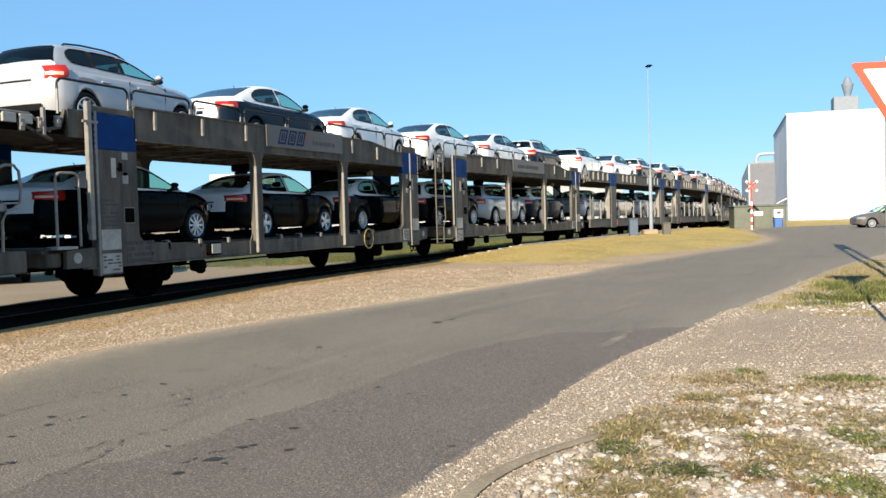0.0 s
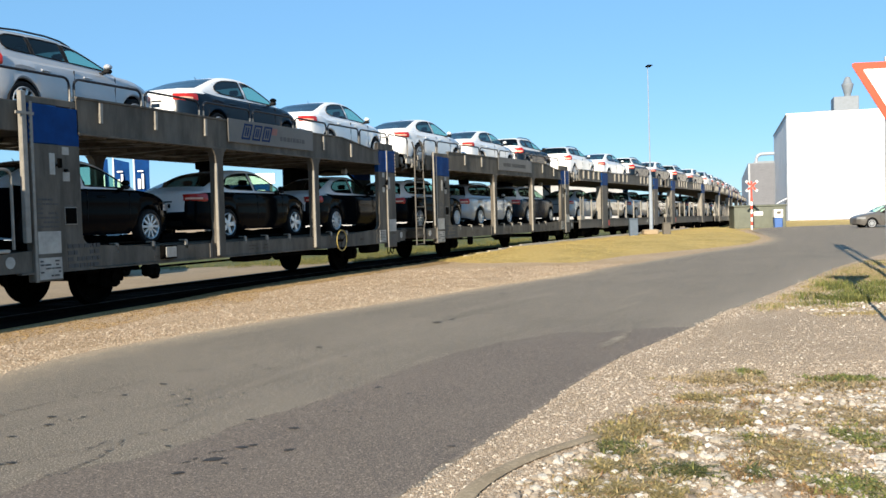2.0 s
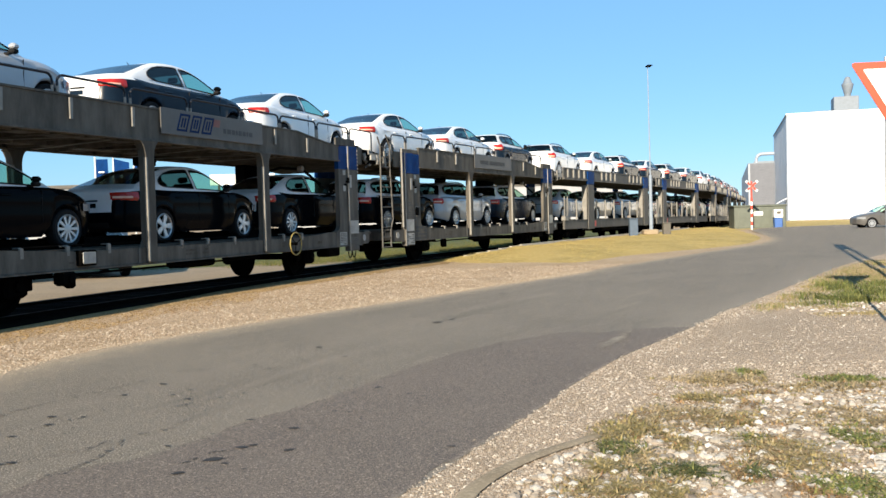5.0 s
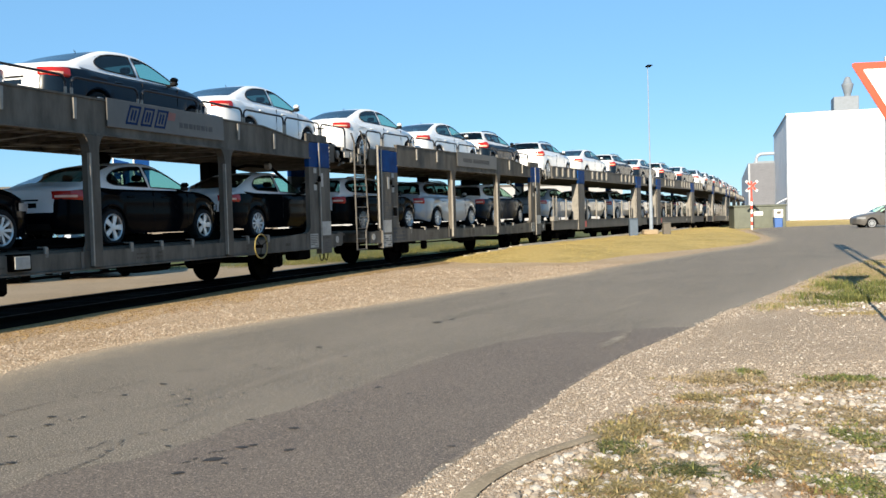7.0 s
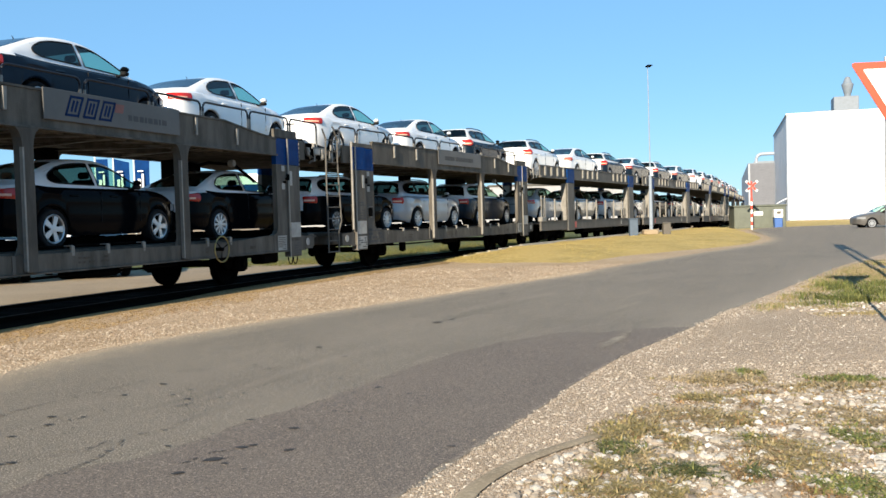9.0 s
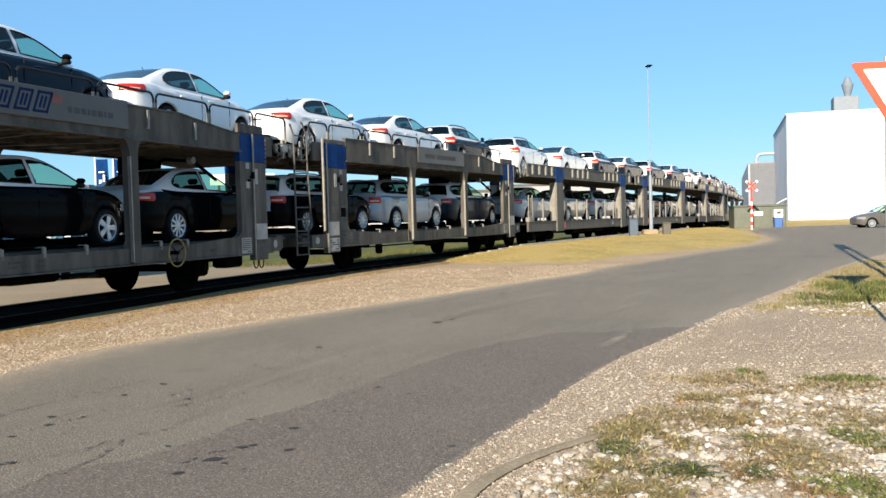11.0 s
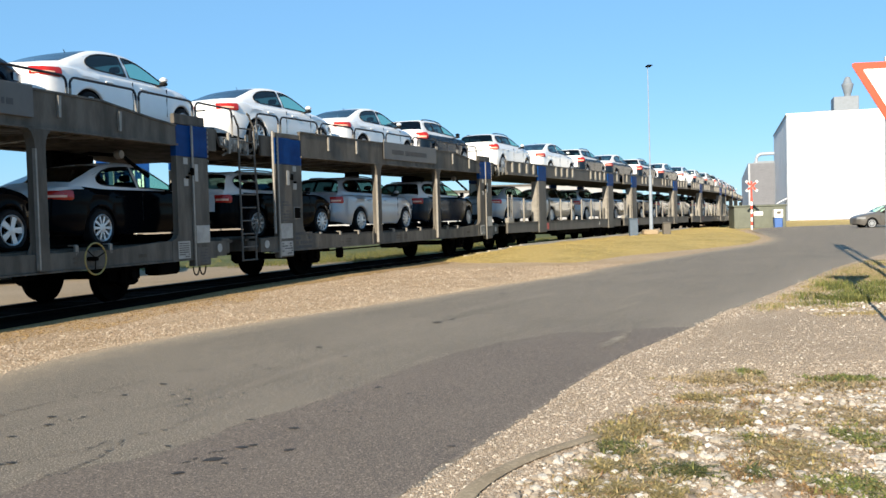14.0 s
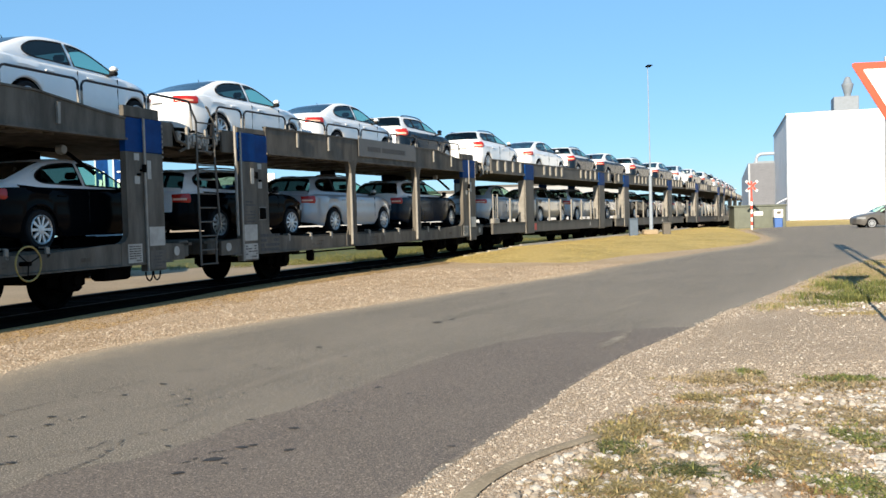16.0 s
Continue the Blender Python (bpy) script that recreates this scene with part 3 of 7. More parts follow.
def build_car(name, style, flank, upper, label, category="car", spokes=6):
    """A car in parts. x forward, standing on z = 0."""
    car = thing(name, label, category)
    me = car_body(style).data("body", [flank, upper, M_RUBBER], True, angle=30, weld=0.0006)
    part("body", me, None, car)
    depth = 0.44 if style == "sedan" else 0.40
    spans = SIDE_GLASS[style]
    for xa, xb in spans:
        for s in (-1, 1):
            w = part("side_window", shared(("sw", style, xa, s), lambda: side_window(style, xa, xb, s).data("side_window", M_GLASS if xb > 0.5 else M_PRIVACY, True)), None, car)
            part("window_seal", shared(("ws", style, xa, s), lambda: window_frame(style, xa, xb, s, depth if xa == spans[0][0] else 0.0).data("window_seal", M_RUBBER)), None, w)
            if xa == spans[0][0]:
                part("rear_quarter", shared(("rq", style, s, upper.name), lambda: rear_quarter(style, xa, s, depth).data("rear_quarter", upper, True)), None, car)
    if style in ESTATES:
        for (_, xa), (xb, _) in zip(spans, spans[1:]):
            for s in (-1, 1):
                part("pillar_trim", shared(("pt", style, xa, s), lambda: bent(style, Mesh().grid([[side_point(style, lerp(xa - 0.012, xb + 0.012, k / 2), float(h), s, 0.006) for k in range(3)] for h in np.linspace(0.0, 1.0, 7)])).data("pillar_trim", M_RUBBER, True)), None, car, "black trim between the side windows")
    part("interior", shared(("seats", style), lambda: cabin_inside(style)), None, car, "black cloth interior")
    part("rear_window", shared(("rw", style), lambda: end_window(style, *REAR_GLASS[style]).data("rear_window", M_PRIVACY, True)), None, car)
    part("windscreen", shared(("wind", style), lambda: end_window(style, *FRONT_GLASS[style]).data("windscreen", M_GLASS, True)), None, car)
    for s in (-1, 1):
        part("tail_lamp", shared(("tl", style, s), lambda: tail_lamp(style, s)), None, car, "red wrap-round tail lamp")
        part("lamp_insert", shared(("li", style, s), lambda: lamp_insert(style, s)), None, car, "pale amber lamp insert")
        part("headlamp", shared(("hl", style, s), lambda: bent(style, Mesh().grid([[(x, s * (y + 0.014), z) for z in (0.60, 0.66, 0.72)] for x, y in ((1.78, 0.845), (1.95, 0.80), (2.1, 0.742), (2.2, 0.655), (2.26, 0.57))])).data("headlamp", M_LENS, True)), None, car)
        part("door_mirror", shared(("mi", style, s, upper.name, flank.name), lambda: door_mirror(style, s, upper if upper is flank else M_CBLACK)), None, car, "door mirror with a dark foot")
        for x in (-0.86, 0.10):
            part("door_handle", shared(("dh", style, s, x, flank.name), lambda: bent(style, Mesh().box(x - 0.1, x + 0.1, s * 0.885 - 0.02, s * 0.885 + 0.02, 0.825, 0.858, 0, 0.01)).data("door_handle", flank)), None, car)
        for x in (-0.22, 0.80):
            part("door_gap", shared(("dg", style, s, x), lambda: door_gap(style, s, x)), None, car, "dark gap beside the door")
    tyre, rim, disc = shared(("wheel", spokes), lambda: wheel_mesh(spokes))
    for x in (AXLE_R * LONG_K[style], AXLE_F * LONG_K[style]):
        for s in (-1, 1):
            w = part("wheel", shared("hub", lambda: Mesh().lathe([(0.06, -0.09), (0.06, 0.1), (0.0, 0.1)], n=10).data("wheel", M_UNDER)), None, car, at=pose(x, s * 0.775, WHEEL_R, 0, 0, 0 if s < 0 else 180))
            part("tyre", tyre, None, w, "black rubber tyre")
            part("rim", rim, None, w, "silver spoked wheel rim")
            part("brake_disc", disc, None, w)
    for c in (AXLE_R, AXLE_F):
        for s in (-1, 1):
            part("wheel_well", shared(("well", style, c, s), lambda: well(style, c, s)), None, car)
    part("bumper_trim", shared(("bt", style), lambda: bent(style, Mesh().grid([[(-2.275, y, z) for y in np.linspace(-0.56, 0.56, 9)] for z in (0.30, 0.33, 0.40)])).data("bumper_trim", M_RUBBER, True)), None, car, "black lower bumper trim")
    zg = 0.78 if style in ESTATES else 0.77
    part("tailgate_grip", shared(("grip", style), lambda: bent(style, Mesh().grid([[(-2.272, y, z) for y in np.linspace(-0.34, 0.34, 7)] for z in (zg, zg + 0.028)])).data("tailgate_grip", M_RUBBER)), None, car, "dark grip strip on the tailgate")
    part("plate_recess", shared(("plate", style, flank.name), lambda: bent(style, Mesh().grid([[(-2.270, y, z) for y in np.linspace(-0.30, 0.30, 7)] for z in (0.635, 0.70, zg - 0.03)])).data("plate_recess", flank, True)), None, car, "number plate recess on the tailgate")
    if style in ESTATES:
        up = ROOF[style][6][1] + 0.012
        for s in (-1, 1):
            part("roof_rail", shared(("rr", style, s), lambda: bent(style, Mesh().tube([(-1.62, s * 0.535, up - 0.085), (-1.52, s * 0.54, up - 0.030), (-1.1, s * 0.55, up - 0.002), (-0.5, s * 0.55, up), (-0.15, s * 0.545, up - 0.03), (0.08, s * 0.54, up - 0.095)], 0.016)).data("roof_rail", M_BAR, True)), None, car, "dark roof rail")
    if style != "combi":
        part("aerial", shared("aer", lambda: Mesh().cyl((-0.86, 0, 1.42), (-0.91, 0, 1.475), 0.009, 0.005, 6).data("aerial", M_RUBBER)), None, car)
    return car


def door_gap(style, s, x):
    y = s * 0.887
    rows = [[(px - 0.003, y - s * 0.02, pz), (px - 0.003, y - s * 0.001, pz), (px + 0.003, y - s * 0.001, pz), (px + 0.003, y - s * 0.02, pz)] for px, pz in ((x, 0.42), (x, 0.62), (x + 0.01, 0.93))]
    return bent(style, Mesh().grid(rows)).data("door_gap", M_RUBBER)


def well(style, c, s):
    m = Mesh()
    n = 12
    rows = []
    for k in range(n + 1):
        a = math.pi * k / n
        rows.append([(c + 0.37 * math.cos(a), s * 0.83, WHEEL_R + 0.37 * math.sin(a) - 0.03), (c + 0.37 * math.cos(a), s * 0.55, WHEEL_R + 0.37 * math.sin(a) - 0.03)])
    m.grid(rows)
    m.add([r[1] for r in rows], [tuple(range(n + 1))])
    return bent(style, m).data("wheel_well", M_RUBBER)


# ---------------------------------------------------------------- wagons
SEAM = 5.825          # from a unit's middle to the seam in its end pillars
POSTS = (-1.80, 1.93)


def bars(m, x0, x1, z0, z1, rows, y, rnd, fill=0.75, gap=0.45, slot=0):
    """Lines of unreadable print: short bars on a plate whose face is at y (facing -y)."""
    h = (z1 - z0) / rows
    for r in range(rows):
        x = x0
        while x < x1 - 0.02:
            w = rnd.uniform(0.04, 0.12)
            if rnd.random() < fill:
                m.box(x, min(x + w, x1), y - 0.003, y + 0.003, z0 + h * (r + 0.2), z0 + h * (r + 0.2 + gap), slot)
            x += w + 0.02
    return m


def end_pillar(unit, sx, sy, rnd):
    """Pillar at one corner of a unit: a proud box on the outer half, a plate on the inner half, blue tops."""
    a, b = SEAM * sx, (SEAM + 0.55) * sx
    c = (SEAM - 0.45) * sx
    yo, yi = sy * 1.5, sy * 1.36
    lo, hi = min(a, b), max(a, b)
    p = part("end_pillar", Mesh().box(lo, hi, min(yo, yi), max(yo, yi), 0.37, 2.40, 0, 0.012), M_STEEL, unit)
    yp = sy * 1.47
    inner = [(a, 0.5), (a, 2.40), (c, 2.40), (c, 1.05), (c - 0.02 * sx, 0.97), (c - 0.09 * sx, 0.90), (c - 0.2 * sx, 0.87), (c - 0.2 * sx, 0.5)]
    part("inner_plate", Mesh().prism(inner, min(yp, yi), max(yp, yi)), M_STEEL, p)
    part("blue_cap", Mesh().box(lo, hi, min(yo, yi), max(yo, yi), 2.404, 2.98, 0, 0.012), M_BLUE, p, "blue painted top of the pillar")
    part("blue_plate", Mesh().box(min(a, c), max(a, c), min(yp, yi), max(yp, yi), 2.404, 2.97), M_BLUE, p, "blue painted plate")
    part("pillar_head", Mesh().box(min(c, b), max(c, b) - 0.02, min(yp, yi) + 0.01, max(yp, yi) - 0.01, 2.984, 3.17 if sx > 0 else 3.09, 0, 0.01), M_STEEL, p)
    if sy < 0:
        # pale edge strip, stencil plates, latch
        part("edge_strip", Mesh().box(lo + 0.012, lo + 0.06, -1.514, -1.49, 0.37, 3.0) if sx < 0 else Mesh().box(lo + 0.0, lo + 0.045, -1.514, -1.49, 0.37, 2.98), M_LIGHT, p, "pale steel edge strip")
        z0 = 0.78 if sx < 0 else 0.80
        part("stencil_plate", Mesh().box(lo + 0.08, hi - 0.03, -1.506, -1.48, z0, z0 + 0.33), M_CREAM, p, "pale stencilled plate")
        low = part("lower_plate", Mesh().box(lo + 0.08, hi - 0.03, -1.506, -1.48, 0.40, 0.72), M_CREAM if sx < 0 else M_STEEL2, p)
        part("print", bars(Mesh(), lo + 0.1, hi - 0.06, 0.43, 0.70, 5, -1.508, rnd, 0.6), M_INK, low)
        if sx > 0:
            part("print_plate", Mesh().box(c - 0.03, a - 0.1, -1.476, -1.45, 0.53, 0.85), M_CREAM, p, "white data plate")
            part("print", bars(Mesh(), c, a - 0.14, 0.55, 0.83, 7, -1.478, rnd, 0.7), M_STEEL, p)
        else:
            part("print", bars(Mesh(), c - 0.32, c + 0.36, 0.52, 0.92, 4, -1.474, rnd, 0.95, 0.62), M_INK, p, "dark stencilled wagon data")
            part("print", bars(Mesh(), lo + 0.09, hi - 0.05, 1.15, 1.62, 7, -1.502, rnd, 0.7, 0.4), M_INK, p)
            part("hatch_frame", Mesh().box(a + 0.09, a + 0.34, -1.482, -1.45, 1.20, 1.47), M_LIGHT, p)
            part("hatch", Mesh().box(a + 0.105, a + 0.325, -1.490, -1.46, 1.215, 1.455), M_UNDER, p, "small dark square hatch")
        for k, (dx, dz, w, h) in enumerate(((0.14, 1.95, 0.11, 0.32), (-0.16, 2.26, 0.14, 0.12), (-0.16, 1.86, 0.14, 0.14))):
            x = a + dx * sx
            y = -1.506 if dx > 0 else -1.476
            part("label_plate", Mesh().box(x - w / 2, x + w / 2, y, y + 0.02, dz, dz + h, 0, 0.004), M_CREAM, p, "small white label plate")
        part("latch", Mesh().box(a - 0.035, a + 0.045, -1.525, -1.48, 2.06, 2.20, 0, 0.01).box(a - 0.08, a - 0.02, -1.52, -1.46, 2.08, 2.11).cyl((a - 0.14 * sx, -1.52, 2.02), (a - 0.14 * sx, -1.47, 2.02), 0.025, n=10), M_UNDER, p, "dark latch on the pillar")
        for k in range(7):
            x = b - 0.012 * sx
            part("rivet", shared(("rivet", sx), lambda: Mesh().box(-0.012, 0.012, -0.012, 0.012, -0.025, 0.025, 0, 0.005).data("rivet", M_LIGHT)), None, p, at=pose(x, -1.506, 2.35 + 0.09 * k))
        if sx > 0:
            part("hose", Mesh().tube([(a + 0.12 + 0.1 * math.cos(q), -1.44, 0.36 - 0.16 * math.sin(q)) for q in np.linspace(0, math.pi, 9)], 0.014).tube([(a + 0.34 + 0.1 * math.cos(q), -1.44, 0.36 - 0.16 * math.sin(q)) for q in np.linspace(0, math.pi, 9)], 0.014), M_UNDER, p, "black looped brake hoses")
    return p


def girder_profile():
    """Upper side girder, seen from the side; it drops towards its far end."""
    return [(-5.40, 2.62), (5.40, 2.62), (5.40, 2.93), (4.75, 2.98), (3.35, 3.14), (-5.40, 3.14)]


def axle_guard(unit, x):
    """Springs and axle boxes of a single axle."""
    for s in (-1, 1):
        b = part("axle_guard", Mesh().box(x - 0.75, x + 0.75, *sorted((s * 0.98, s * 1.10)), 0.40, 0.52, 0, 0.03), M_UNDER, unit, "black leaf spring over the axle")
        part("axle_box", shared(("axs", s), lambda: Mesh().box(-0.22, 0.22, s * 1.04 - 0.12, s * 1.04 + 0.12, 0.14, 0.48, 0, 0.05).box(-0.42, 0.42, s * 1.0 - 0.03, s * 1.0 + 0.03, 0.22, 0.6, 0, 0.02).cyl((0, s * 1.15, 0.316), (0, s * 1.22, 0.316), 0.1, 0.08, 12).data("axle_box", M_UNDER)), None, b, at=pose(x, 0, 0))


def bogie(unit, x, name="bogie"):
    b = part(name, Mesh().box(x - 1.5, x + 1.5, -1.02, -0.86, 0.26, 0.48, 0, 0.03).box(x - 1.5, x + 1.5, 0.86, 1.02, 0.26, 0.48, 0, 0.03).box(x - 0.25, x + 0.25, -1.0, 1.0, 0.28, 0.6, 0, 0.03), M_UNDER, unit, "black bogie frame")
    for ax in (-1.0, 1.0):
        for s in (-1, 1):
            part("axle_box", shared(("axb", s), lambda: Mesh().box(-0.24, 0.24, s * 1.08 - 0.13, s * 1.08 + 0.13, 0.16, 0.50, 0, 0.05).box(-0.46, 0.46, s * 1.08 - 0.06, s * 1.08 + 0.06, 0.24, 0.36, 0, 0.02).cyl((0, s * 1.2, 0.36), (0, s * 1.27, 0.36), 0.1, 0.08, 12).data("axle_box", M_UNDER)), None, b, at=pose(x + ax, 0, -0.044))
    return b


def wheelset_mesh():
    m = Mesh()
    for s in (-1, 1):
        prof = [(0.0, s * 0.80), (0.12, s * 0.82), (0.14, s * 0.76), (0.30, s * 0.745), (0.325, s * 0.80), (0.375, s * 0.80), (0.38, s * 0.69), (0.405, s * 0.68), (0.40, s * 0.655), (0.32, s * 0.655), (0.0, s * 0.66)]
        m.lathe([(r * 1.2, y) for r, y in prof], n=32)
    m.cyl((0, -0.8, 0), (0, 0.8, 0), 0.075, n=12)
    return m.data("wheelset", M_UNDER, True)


ROLLING = []


def add_wheelsets(unit, xs):
    for x in xs:
        w = part("wheelset", shared("wheelset", wheelset_mesh), None, unit, "black steel wheelset", at=pose(x, 0, 0.316))
        ROLLING.append((w, x))


def hoop(m, x0, x1, y, z0, z1, r=0.016):
    """A bent bar (slot 0) on two upright legs (slot 1)."""
    c = 0.11
    zl = z1 - c - 0.06
    pts = [(x0, y, zl), (x0, y, z1 - c)] + [(x0 + c * (1 - math.cos(a)), y, z1 - c + c * math.sin(a)) for a in (0.5, 1.05)]
    pts += [(x0 + c, y, z1), (x1 - c, y, z1)] + [(x1 - c * (1 - math.sin(a)), y, z1 - c + c * math.cos(a)) for a in (0.5, 1.05)]
    pts += [(x1, y, z1 - c), (x1, y, zl)]
    m.tube(pts, r, 6)
    for x in (x0, x1):
        m.tube([(x, y, z0), (x, y, zl)], r * 1.02, 6, 1)
    return m


def add_hoops(u, spans, sides=(-1, 1)):
    """Guard hoops along the upper deck: dark bars on pale legs."""
    for s in sides:
        for x0, x1 in spans:
            zb = 3.10 if x0 < 2.5 else 3.0
            if x0 > 5.0 or x0 < -5.45:
                zb = 2.90
            part("guard_hoop", hoop(Mesh(), x0, x1, s * 1.44, zb, 3.445, 0.021), [M_BAR, M_LIGHT], u, "dark tubular guard hoop on pale legs", True)


def add_ribs(u, xs):
    for gi in [o for o in u.children if o.name.startswith("upper_girder")]:
        s = -1 if sum(v.co.y for v in gi.data.vertices) < 0 else 1
        for x in xs:
            part("rib", shared(("rib", s), lambda: Mesh().prism([(-0.03, 2.80), (0.02, 2.80), (0.035, 3.12), (-0.03, 3.12)], s * 1.475 - 0.04 * (s < 0), s * 1.475 + 0.04 * (s > 0)).data("rib", M_LIGHT)), None, gi, at=pose(x, 0, 0 if x < 3.2 else -0.09))


def build_unit(rnd):
    """One unit of the double-deck car carrier. x along the train, rail height z = 0, near side y = -1.5."""
    u = thing("car_carrier_wagon", "weathered grey double-deck car carrier wagon loaded with cars", "wagon", "car carrier train")
    for s in (-1, 1):
        y0, y1 = sorted((s * 1.46, s * 1.38))
        sill = [(-7.0, 0.52), (7.0, 0.52), (7.0, 0.80), (6.4, 0.83), (5.8, 0.86), (4.9, 0.86), (3.5, 0.78), (-3.5, 0.78), (-4.9, 0.86), (-5.8, 0.86), (-6.4, 0.83), (-7.0, 0.80)]
        si = part("side_sill", Mesh().prism(sill, y0, y1), M_STEEL, u, "grey steel side sill")
        part("lower_flange", Mesh().box(-6.6, 6.6, min(y0, y1) - 0.03, max(y0, y1), 0.49, 0.516), M_STEEL, si)
        if s < 0:
            for x0, x1, n in ((-4.0, -2.3, 2), (-1.1, 1.2, 2), (2.3, 2.6, 2), (3.9, 4.9, 1)):
                part("print", bars(Mesh(), x0 + 0.3, x0 + 0.3 + (x1 - x0) * 0.3, 0.59, 0.72, n, -1.462, rnd, 0.8), M_DECK, si)
            for k, x in enumerate((-6.78, 6.75)):
                part("round_sign", Mesh().lathe([(0.085, 0.0), (0.085, -0.008), (0.0, -0.008)], (x, -1.462, 0.68), n=18), M_CREAM, si, "pale round warning sign")
            part("joint_cover", Mesh().box(-2.12, -2.06, -1.475, -1.44, 0.52, 0.78), M_STEEL2, si)
        g0, g1 = sorted((s * 1.47, s * 1.41))
        gi = part("upper_girder", Mesh().prism(girder_profile(), g0, g1), M_STEEL, u, "grey riveted upper side girder")
        part("lower_flange", Mesh().box(-5.40, 5.40, g0 - 0.04, g1 + 0.04, 2.585, 2.617), M_STEEL, gi)
        part("upper_flange", Mesh().prism([(-5.40, 3.143), (3.35, 3.143), (4.75, 2.983), (5.40, 2.933), (5.40, 2.965), (4.75, 3.015), (3.35, 3.175), (-5.40, 3.175)], g0 - 0.02, g1 + 0.02), M_STEEL, gi)
        for x in POSTS:
            po = [(-0.105, 0.53), (0.105, 0.53), (0.105, 2.33), (0.125, 2.44), (0.17, 2.53), (0.23, 2.58), (-0.23, 2.58), (-0.17, 2.53), (-0.125, 2.44), (-0.105, 2.33)]
            y0, y1 = sorted((s * 1.53, s * 1.37))
            q = part("post", shared(("post", s), lambda: Mesh().prism(po, y0, y1).data("post", M_STEEL)), None, u, at=pose(x, 0, 0))
            part("post_edge", shared(("pe", s), lambda: Mesh().box(-0.112, -0.08, min(y0, y1) - 0.006, min(y0, y1) + 0.05, 0.55, 2.3).data("post_edge", M_LIGHT)), None, q, "pale left edge of the post")
            part("gusset", shared(("gu", s), lambda: Mesh().prism([(-0.3, 0.6), (-0.11, 0.6), (-0.11, 0.95)], s * 1.40 - 0.01, s * 1.40 + 0.01).data("gusset", M_STEEL)), None, q)
        for sx in (-1, 1):
            end_pillar(u, sx, s, rnd)
        # wheel chock brackets along the lower sill
        for x in (-4.6, -3.7, -2.8, -0.9, -0.1, 0.8, 2.7, 3.5):
            part("bracket", shared(("br", s), lambda: Mesh().box(-0.035, 0.035, s * 1.44 - 0.02, s * 1.44 + 0.02, 0.72, 0.875, 0, 0.005).box(-0.035, 0.035, s * 1.33 - 0.1, s * 1.33 + 0.1, 0.865, 0.885).data("bracket", M_LIGHT)), None, u, at=pose(x, 0, 0))
        part("chock_rail", Mesh().tube([(-4.9, s * 1.30, 0.875), (3.9, s * 1.30, 0.875)], 0.016), M_UNDER, u)
    part("lower_deck", Mesh().box(-7.4, 7.4, -1.36, 1.36, 0.765, 0.815), M_DECK, u, "grimy steel lower deck")
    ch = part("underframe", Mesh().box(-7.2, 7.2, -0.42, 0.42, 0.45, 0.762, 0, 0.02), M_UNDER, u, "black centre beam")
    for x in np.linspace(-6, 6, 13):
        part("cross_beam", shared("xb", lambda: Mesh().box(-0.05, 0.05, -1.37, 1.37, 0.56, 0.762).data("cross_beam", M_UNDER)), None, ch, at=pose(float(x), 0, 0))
    up = part("upper_deck", Mesh().grid([[(x, y, 2.72 - (0.10 * max(0, (x - 4.2)) / 1.6 if x > 4.2 else 0)) for y in (-1.40, -0.5, 0.5, 1.40)] for x in np.linspace(-7.6, 7.6, 39)]).grid([[(x, y, 2.675 - (0.10 * max(0, (x - 4.2)) / 1.6 if x > 4.2 else 0)) for y in (-1.40, -0.5, 0.5, 1.40)] for x in np.linspace(-7.6, 7.6, 39)]), M_DECK, u, "grimy upper deck of ribbed plate")
    for x in np.linspace(-5.0, 4.0, 13):
        part("deck_beam", shared("db", lambda: Mesh().box(-0.045, 0.045, -1.40, 1.40, 2.60, 2.672).data("deck_beam", M_DECK)), None, up, at=pose(float(x), 0, 0))
    for y in (-0.75, 0.75):
        part("wheel_track", Mesh().box(-5.2, 4.2, y - 0.28, y + 0.28, 2.63, 2.668).box(-5.2, 4.2, y - 0.30, y - 0.28, 2.60, 2.668), M_STEEL, up)
    # diagonal bracing under the upper deck
    for k in range(7):
        a, b = Vector((-4.95 + 1.32 * k, -1.15)), Vector((-4.29 + 1.32 * k, 1.15))
        if k % 2:
            a.y, b.y = b.y, a.y
        n = Vector((a.y - b.y, b.x - a.x)).normalized() * 0.05
        part("deck_brace", Mesh().prism([tuple(q) for q in (a + n, a - n, b - n, b + n)], 2.585, 2.597, 'z'), M_STEEL2, up, "grey diagonal brace")
    # black boxes added as shade on far post and end pillar; lifting arm
    part("lift_column", Mesh().box(1.35, 1.62, 1.08, 1.30, 2.0, 2.62, 0, 0.03).box(1.25, 1.72, 1.06, 1.32, 2.42, 2.66, 0, 0.02), M_UNDER, u, "black box for the shade on the far post")
    part("lift_column", Mesh().box(5.15, 6.30, 1.02, 1.34, 1.35, 2.60, 0, 0.04), M_UNDER, u, "black box for the shade on the far end pillar")
    part("lift_arm", Mesh().tube([(4.0, -0.2, 2.30), (4.25, -0.5, 2.42), (4.6, -0.9, 2.38), (5.0, -1.15, 2.02)], 0.035, 6), M_UNDER, u, "dark bent lifting arm", True)
    part("arm_joint", Mesh().lathe([(0.0, -0.06), (0.07, -0.06), (0.085, 0.0), (0.07, 0.06), (0.0, 0.06)], (4.55, -0.88, 2.40), n=12), M_LIGHT, u, "pale joint of the lifting arm", True)
